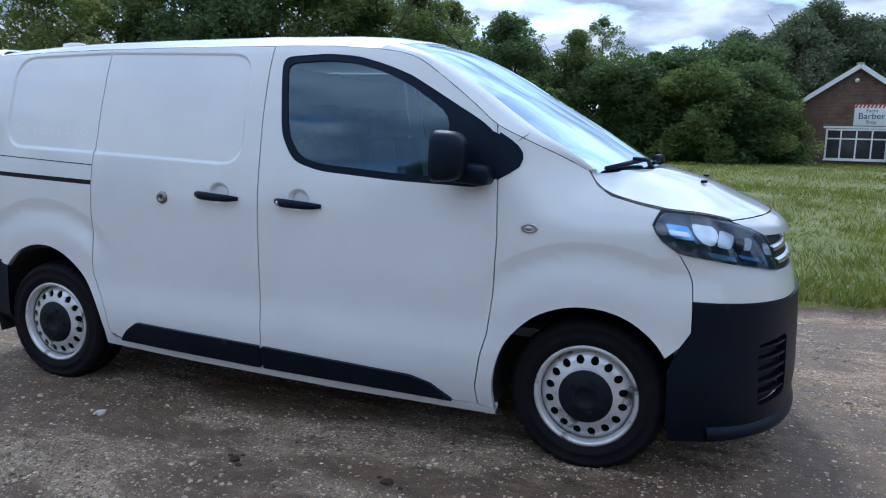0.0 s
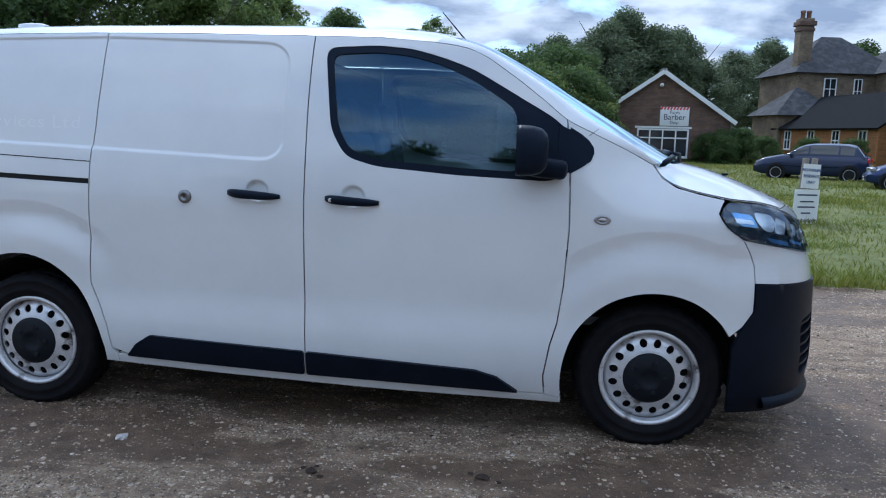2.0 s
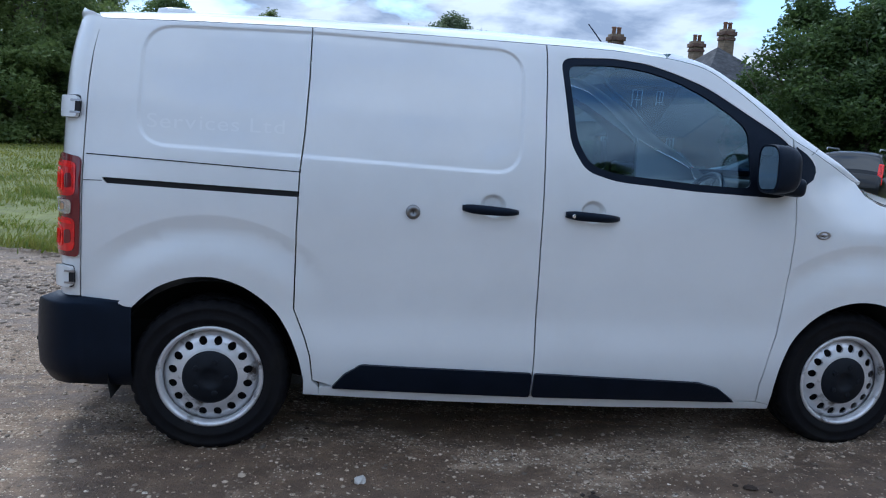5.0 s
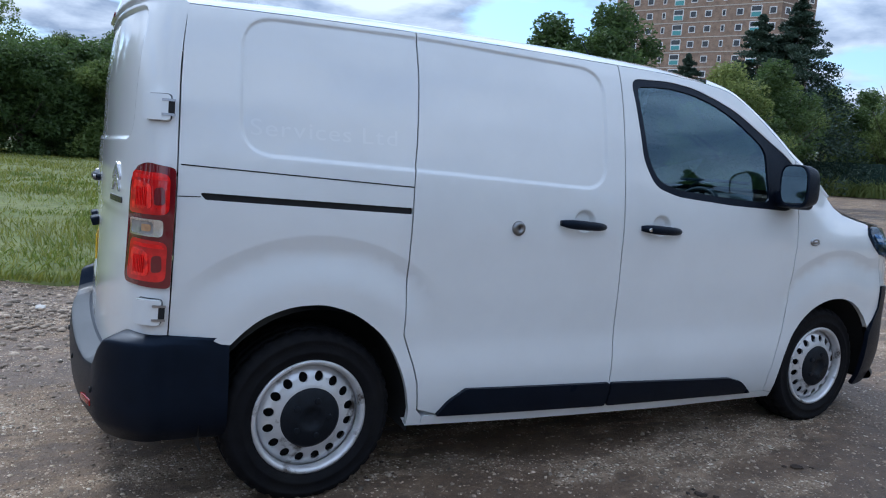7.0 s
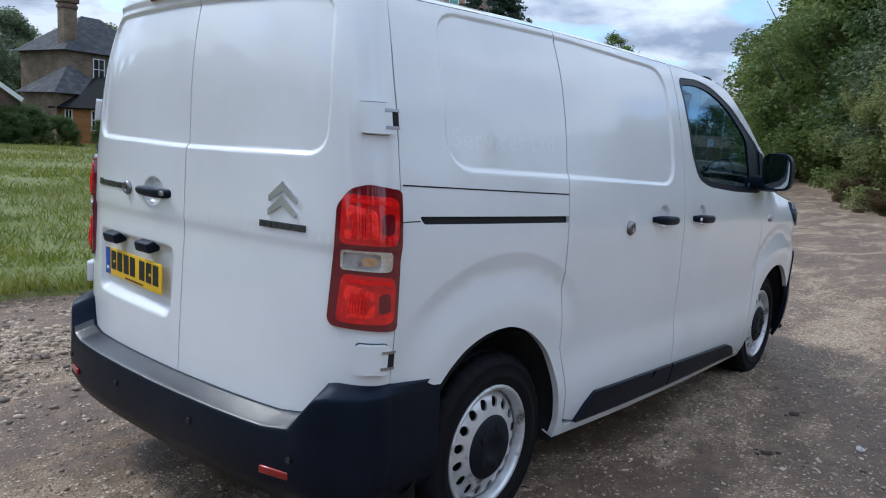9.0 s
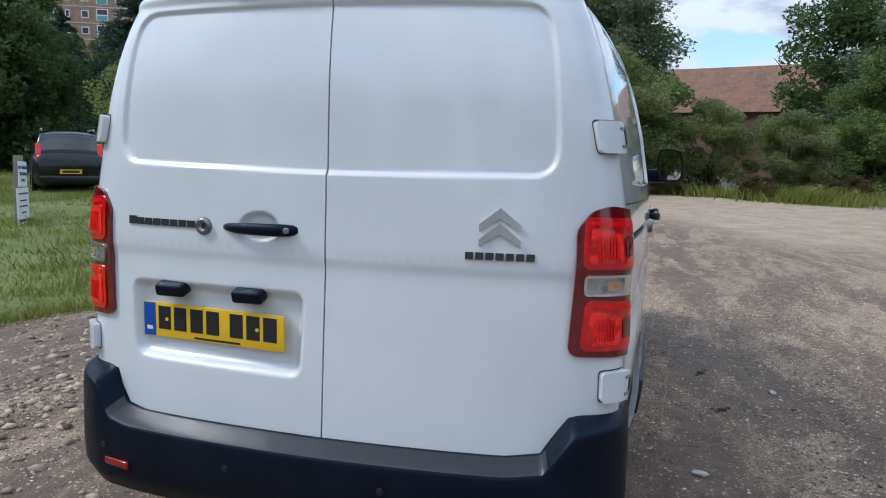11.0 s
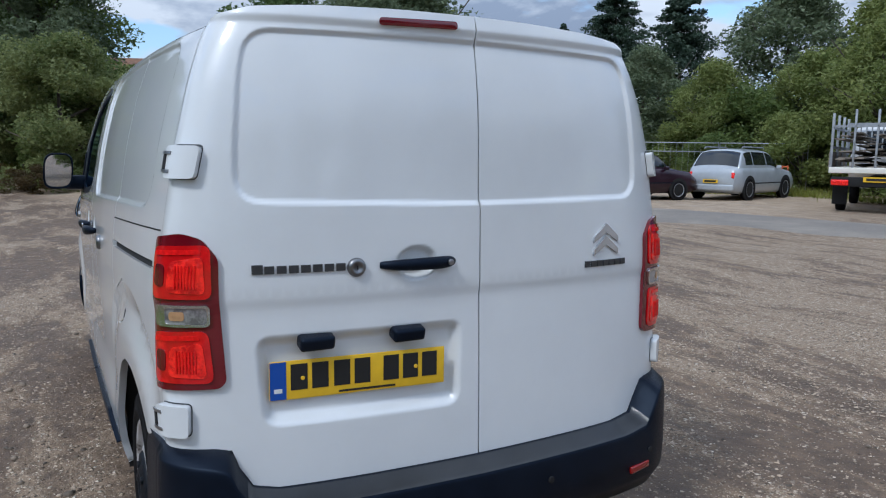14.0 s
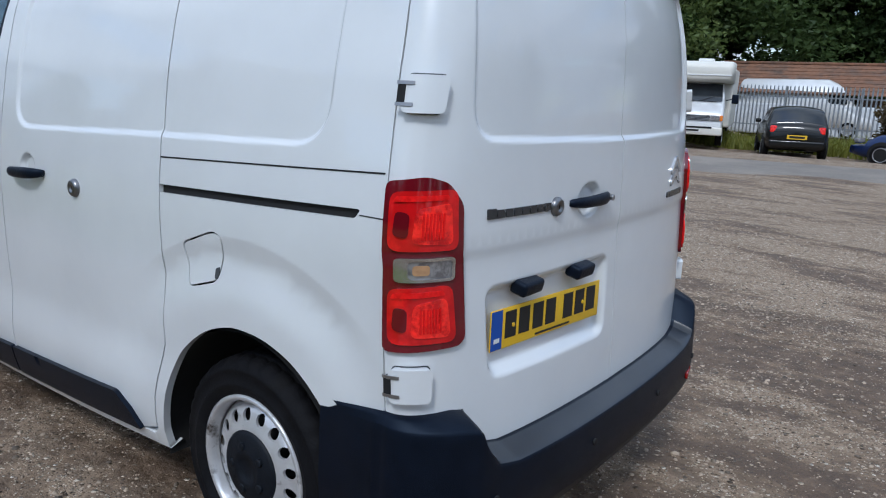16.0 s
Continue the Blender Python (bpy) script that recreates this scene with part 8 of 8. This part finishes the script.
SUV_DECK = ((0, 0.8), (0.06, 1.05), (0.35, 1.1), (3.2, 1.08), (3.45, 1.04), (4.2, 0.95), (4.5, 0.8), (4.6, 0.55))
car("hatchback", "dark navy hatchback parked by the garden hedge", heading((14.5, 25.2), (12.2, 26.4), 0.6) , NAVY)
car("hatchback", "small blue hatchback parked on the grass", heading((15.85, 19.5), (13.75, 20.2), 0.55), BLUE_CAR, L=3.62, W=1.64, H=1.38, wb=2.45, rear=0.5, deck=((0, 0.7), (0.06, 0.92), (0.35, 0.97), (2.5, 0.93), (2.75, 0.9), (3.3, 0.72), (3.55, 0.56), (3.62, 0.45)), glass=((0.1, 0.55), (2.75, 1.95)))
car("estate_car", "pale silver estate car behind the blue hatchback", heading((19.2, 24.1), (16.6, 25.3), 0.8), SILVER, L=4.5, W=1.75, H=1.48, wb=2.65, rear=0.85, deck=((0, 0.75), (0.06, 0.95), (0.4, 1.0), (3.2, 0.97), (3.5, 0.93), (4.1, 0.8), (4.4, 0.66), (4.5, 0.5)), glass=((0.15, 0.5), (3.45, 2.6)), rails=True)
car("off_roader", "black off-roader parked on the grass edge", heading((14.2, 14.17), (16.0, 15.97), 0.85), BLACK_CAR, L=4.5, W=1.78, H=1.68, wb=2.62, rear=0.85, deck=SUV_DECK, glass=((0.12, 0.35), (3.3, 2.5)), r=0.35, rails=True, lamps="tall", pillars=(1.15, 2.2))
car("retro_hatchback", "dark plum retro hatchback by the wire fence", heading((16.1, -14.4), (15.95, -17.0), 0.7), PLUM, L=4.29, W=1.7, H=1.58, wb=2.6, rear=0.78, deck=((0, 0.75), (0.08, 0.98), (0.4, 1.06), (2.9, 1.04), (3.2, 1.0), (3.9, 0.9), (4.2, 0.72), (4.29, 0.5)), glass=((0.25, 0.75), (3.2, 2.45)), r=0.32, pillars=(1.25, 2.1))
car("off_roader", "silver off-roader parked by the wire fence", heading((15.0, -18.9), (15.75, -21.65), 0.8), SILVER, L=4.67, W=1.85, H=1.70, wb=2.82, rear=0.86, deck=SUV_DECK, glass=((0.2, 0.6), (3.35, 2.5)), r=0.37, rails=True, pillars=(1.2, 2.2))
car("hatchback", "dark grey hatchback parked before the palisade", heading((3.5, -21.15), (4.3, -23.55), 0.65), BLACK_CAR, L=4.0, W=1.71, H=1.48, wb=2.57, rear=0.62)
car("saloon_car", "bright blue car parked beside the palisade", heading((-1.25, -22.6), (1.75, -22.9), 0.9), BLUE_CAR, L=4.3, W=1.72, H=1.42, wb=2.6, rear=0.85)
car("hatchback", "navy hatchback parked behind the wire fence", heading((25.6, -18.7), (26.0, -16.1), 0.65), NAVY, L=4.2, W=1.76, H=1.48, wb=2.58, rear=0.72)
car("hatchback", "white hatchback parked behind the fence", heading((31.4, -17.0), (29.2, -15.4), 0.65), WHITE_CAR, L=3.9, W=1.7, H=1.5)
car("hatchback", "red hatchback parked behind the navy car", heading((34.0, -21.0), (31.9, -19.4), 0.65), RED_CAR)
car("hatchback", "blue hatchback parked behind the fence", heading((30.4, -24.2), (28.6, -22.2), 0.65), BLUE_CAR)
car("hatchback", "pale silver hatchback parked under the trees", heading((28.8, -26.6), (27.0, -24.6), 0.65), SILVER)
car("hatchback", "dark car waiting at the junction", heading((150, 52.5), (147.6, 52.0), 0.65, 1.2), NAVY)
car("hatchback", "dark car parked near the junction", heading((118, 38.2), (115.6, 37.4), 0.65, 1.2), BLACK_CAR)


def tipper():
    """Dropside tipper seen from behind: cab, flat bed, ladder posts, load of boards. x forward from the tail."""
    t = thing("tipper_truck", "white dropside tipper truck loaded with old boards", "truck", heading((9.4, -18.6), (11.0, -21.6), 1.1))
    bed = part("flat_bed", box(3.3, 2.06, 0.14, (1.65, 0, 0.98), 0.02), CREAM, t)
    part("chassis", box(5.0, 0.8, 0.2, (2.7, 0, 0.7), 0.02), DARK, t)
    part("tail_beam", box(0.12, 1.95, 0.22, (0.06, 0, 0.72), 0.02), DARK, t)
    for s in (-1, 1):
        part("tail_lamp", box(0.06, 0.36, 0.13, (-0.02, s * 0.78, 0.70), 0.02), RED_BRIGHT, t)
        for wx in (1.1, 4.3):
            car_wheel(t, wx, s * 0.83, 0.34, s)
        part("mud_flap", box(0.03, 0.32, 0.5, (0.62, s * 0.82, 0.42)), DARK, t)
        for x in (0.05, 1.1, 2.2, 3.25):
            part("upright", box(0.06, 0.06, 1.25, (x, s * 1.0, 1.65), 0.008), IRON, t)
        for z in (1.5, 1.95):
            part("side_rail", box(3.25, 0.04, 0.05, (1.65, s * 1.0, z)), IRON, t)
        part("side_board", box(3.2, 0.04, 0.36, (1.65, s * 1.03, 1.22)), WOOD_GREY, t)
    for y in (-0.5, 0.1, 0.55):
        part("upright", box(0.05, 0.05, 1.35, (0.03, y, 1.68), 0.008), IRON, t)
    part("tail_rail", box(0.05, 2.0, 0.05, (0.03, 0, 1.98)), IRON, t)
    for k in range(16):
        part("head_bar", box(0.03, 0.03, 0.85, (3.25, -0.95 + 0.127 * k, 1.75)), IRON, t)
    part("head_rail", box(0.06, 2.0, 0.06, (3.25, 0, 2.15)), IRON, t)
    rg = random.Random(8)
    for k in range(40):
        part("load_board", moved(box(rg.uniform(1.4, 2.8), rg.uniform(0.15, 0.35), 0.03), pose(1.5 + rg.uniform(-0.3, 0.3), rg.uniform(-0.75, 0.75), 1.08 + 0.02 * k, rg.uniform(-4, 4), rg.uniform(-3, 3), rg.uniform(-14, 14))), WOOD_GREY, t)
    part("load_box", moved(box(0.6, 0.5, 0.35, (0, 0, 0), 0.02), pose(0.9, -0.35, 1.7, 5, 8, 20)), CREAM, t)
    part("load_sheet", moved(box(0.7, 0.04, 0.8, (0, 0, 0), 0.01), pose(0.6, -0.55, 1.55, 8, 12, 30)), material("dirty_sheet", (0.5, 0.47, 0.4), 0.8, var=0.3), t)
    pl = part("number_plate", box(0.02, 0.52, 0.115, (-0.02, 0.05, 0.78)), YELLOW, t)
    part("plate_bar", box(0.01, 0.4, 0.06, (-0.03, 0.05, 0.78)), INK, pl)
    rows = []
    for x, zt, w in ((3.4, 2.0, 0.92), (3.5, 2.12, 0.94), (4.4, 2.1, 0.94), (4.8, 1.45, 0.95), (5.3, 1.25, 0.9), (5.45, 0.8, 0.85)):
        rows.append([(x, -w, 0.5), (x, -w, 1.2 if zt > 1.2 else zt - 0.1), (x, -w * 0.86, zt - 0.06), (x, 0, zt), (x, w * 0.86, zt - 0.06), (x, w, 1.2 if zt > 1.2 else zt - 0.1), (x, w, 0.5)])
    part("cab", loft(rows, close=True, caps=True), WHITE_CAR, t)
    part("rear_cab_window", box(0.02, 1.2, 0.5, (3.39, 0, 1.72), 0.01), DARK_PANE, t)
    return t


tipper().scale = (1.14, 1.14, 1.14)


def camper():
    """Cream coach-built motorhome seen from the front; x forward from the tail."""
    t = thing("motorhome", "old cream coach-built motorhome facing the lane", "motorhome", heading((7.9, -26.2), (7.1, -23.1), 1.6))
    part("coach_body", box(4.2, 2.1, 2.0, (2.1, 0, 1.6), 0.08, 3), CREAM, t)
    rows = []
    for x, z0, z1, w in ((3.2, 2.05, 2.72, 1.05), (4.6, 2.05, 2.72, 1.05), (4.95, 2.1, 2.70, 1.03), (5.08, 2.16, 2.6, 1.0), (5.12, 2.22, 2.5, 0.98)):
        rows.append([(x, -w, z0), (x, w, z0), (x, w, z1), (x, w * 0.9, z1 + 0.04), (x, -w * 0.9, z1 + 0.04), (x, -w, z1)])
    pod = part("overcab_pod", loft(rows, close=True, caps=True), CREAM, t)
    part("pod_trim", box(0.02, 2.0, 0.04, (5.135, 0, 2.3), 0.01), SIGN_WHITE, pod)
    part("roof_vent", box(0.5, 0.5, 0.12, (4.0, 0.1, 2.8), 0.04, 3), SIGN_WHITE, t)
    rows = []
    for x, zt, w in ((4.1, 2.06, 0.86), (4.55, 2.04, 0.86), (4.98, 1.42, 0.9), (5.38, 1.18, 0.9), (5.5, 1.1, 0.88), (5.56, 0.55, 0.86), (5.5, 0.42, 0.84)):
        rows.append([(x, -w, 0.42), (x, -w, min(1.3, zt - 0.06)), (x, -w * 0.9, zt - 0.02), (x, 0, zt), (x, w * 0.9, zt - 0.02), (x, w, min(1.3, zt - 0.06)), (x, w, 0.42)])
    part("cab", loft(rows, close=True, caps=True), WHITE_CAR, t)
    part("windscreen", ([(5.0, -0.80, 1.46), (5.0, 0.80, 1.46), (4.60, 0.74, 2.02), (4.60, -0.74, 2.02)], [(0, 1, 2, 3)], False), DARK_PANE, t, "dark windscreen with sun visors")
    for s in (-1, 1):
        part("wiper", tube([(5.03, s * 0.1, 1.47), (4.88, s * 0.55, 1.62)], 0.012, 6), DARK, t)
        part("headlamp", box(0.05, 0.3, 0.18, (5.56, s * 0.66, 0.93), 0.02), CLEAR_LENS, t)
        part("indicator", box(0.05, 0.1, 0.18, (5.55, s * 0.85, 0.93), 0.02), ORANGE_LENS, t)
        part("door_mirror", box(0.1, 0.2, 0.3, (4.75, s * 1.17, 1.55), 0.04, 3), BLACK_PLASTIC, t)
        part("mirror_arm", tube([(4.8, s * 0.9, 1.5), (4.76, s * 1.1, 1.55)], 0.015, 6), BLACK_PLASTIC, t)
        for wx in (1.6, 4.75):
            car_wheel(t, wx, s * 0.8, 0.32, s)
    gr = part("front_grille", box(0.04, 1.0, 0.17, (5.565, 0, 0.93), 0.01), DARK, t)
    for k in range(4):
        part("grille_slat", box(0.02, 0.98, 0.015, (5.59, 0, 0.87 + 0.04 * k)), IRON, gr)
    part("front_bumper", box(0.2, 1.85, 0.26, (5.6, 0, 0.5), 0.05, 3), CREAM, t)
    part("lower_slot", box(0.03, 1.2, 0.06, (5.70, 0, 0.62), 0.01), DARK, t)
    pl = part("number_plate", box(0.02, 0.52, 0.115, (5.71, 0, 0.52)), PLATE_WHITE, t)
    part("plate_bar", box(0.01, 0.42, 0.06, (5.725, 0, 0.52)), INK, pl)


camper()


def white_van(x, y, turn, label):
    t = thing("white_van", label, "van", pose(x, y, float(ground_z(x, y)), 0, 0, turn), "vans behind the fence")
    rows = []
    for vx, zt, w in ((0, 2.2, 0.9), (0.1, 2.35, 0.95), (3.4, 2.38, 0.95), (4.0, 2.1, 0.93), (4.6, 1.35, 0.92), (5.2, 1.15, 0.88), (5.35, 0.7, 0.82)):
        rows.append([(vx, -w, 0.35), (vx, -w, zt * 0.6), (vx, -w * 0.86, zt - 0.1), (vx, 0, zt), (vx, w * 0.86, zt - 0.1), (vx, w, zt * 0.6), (vx, w, 0.35)])
    part("body", loft(rows, close=True, caps=True), WHITE_CAR, t)
    part("windscreen", ([(4.63, -0.75, 1.4), (4.63, 0.75, 1.4), (4.08, 0.7, 2.02), (4.08, -0.7, 2.02)], [(0, 1, 2, 3)], False), DARK_PANE, t)
    for s in (-1, 1):
        part("side_window", box(0.7, 0.02, 0.45, (3.9, s * 0.925, 1.6)), DARK_PANE, t)
        for wx in (0.9, 4.4):
            car_wheel(t, wx, s * 0.84, 0.33, s)


white_van(8.5, -33.0, 185, "white van parked beyond the palisade fence")
white_van(2.2, -33.0, 178, "white van under a sheet beyond the fence")
# pallet, chair and barrier scraps by the fence
pt = thing("blue_pallet", "blue painted pallet lying by the fence", "pallet", pose(20.7, -16.9, 0.02, 0, 0, 30))
BLUE_WOOD = material("blue_wood", (0.03, 0.14, 0.35), 0.7, var=0.2)
for k in range(6):
    part("slat", box(0.14, 1.1, 0.025, (-0.5 + 0.2 * k, 0, 0.16)), BLUE_WOOD, pt)
for y in (-0.45, 0, 0.45):
    part("bearer", box(1.15, 0.1, 0.13, (0, y, 0.075)), BLUE_WOOD, pt)
ch = thing("office_chair", "grey office chair dumped by the fence", "chair", pose(22.2, -17.6, 0.15, 0, 0, 150))
part("seat", box(0.5, 0.5, 0.1, (0, 0, 0.45), 0.04, 3), SEAT_CLOTH, ch)
part("backrest", moved(box(0.08, 0.46, 0.6, (0, 0, 0), 0.035, 3), pose(-0.25, 0, 0.85, 0, -8, 0)), material("grey_back", (0.3, 0.31, 0.32), 0.7, var=0.1), ch)
part("gas_column", cyl(0.03, 0.35, (0, 0, 0.24), "z", 12), BLACK_PLASTIC, ch)
for k in range(5):
    a = 2 * math.pi * k / 5
    part("base_leg", tube([(0, 0, 0.1), (0.3 * math.cos(a), 0.3 * math.sin(a), -0.08)], 0.025, 6, 0.018), BLACK_PLASTIC, ch)
ob_ = thing("barrier_mesh", "orange plastic barrier mesh on stakes", "barrier", pose(16.2, -22.5, 0, 0, 0, 20))
ORANGE = material("orange_plastic", (0.6, 0.13, 0.04), 0.6, var=0.15)
for k in range(5):
    part("strip", box(1.6, 0.01, 0.05, (0, 0, 0.2 + 0.22 * k)), ORANGE, ob_)
for k in range(9):
    part("strip", box(0.04, 0.01, 1.0, (-0.8 + 0.2 * k, 0, 0.62)), ORANGE, ob_)
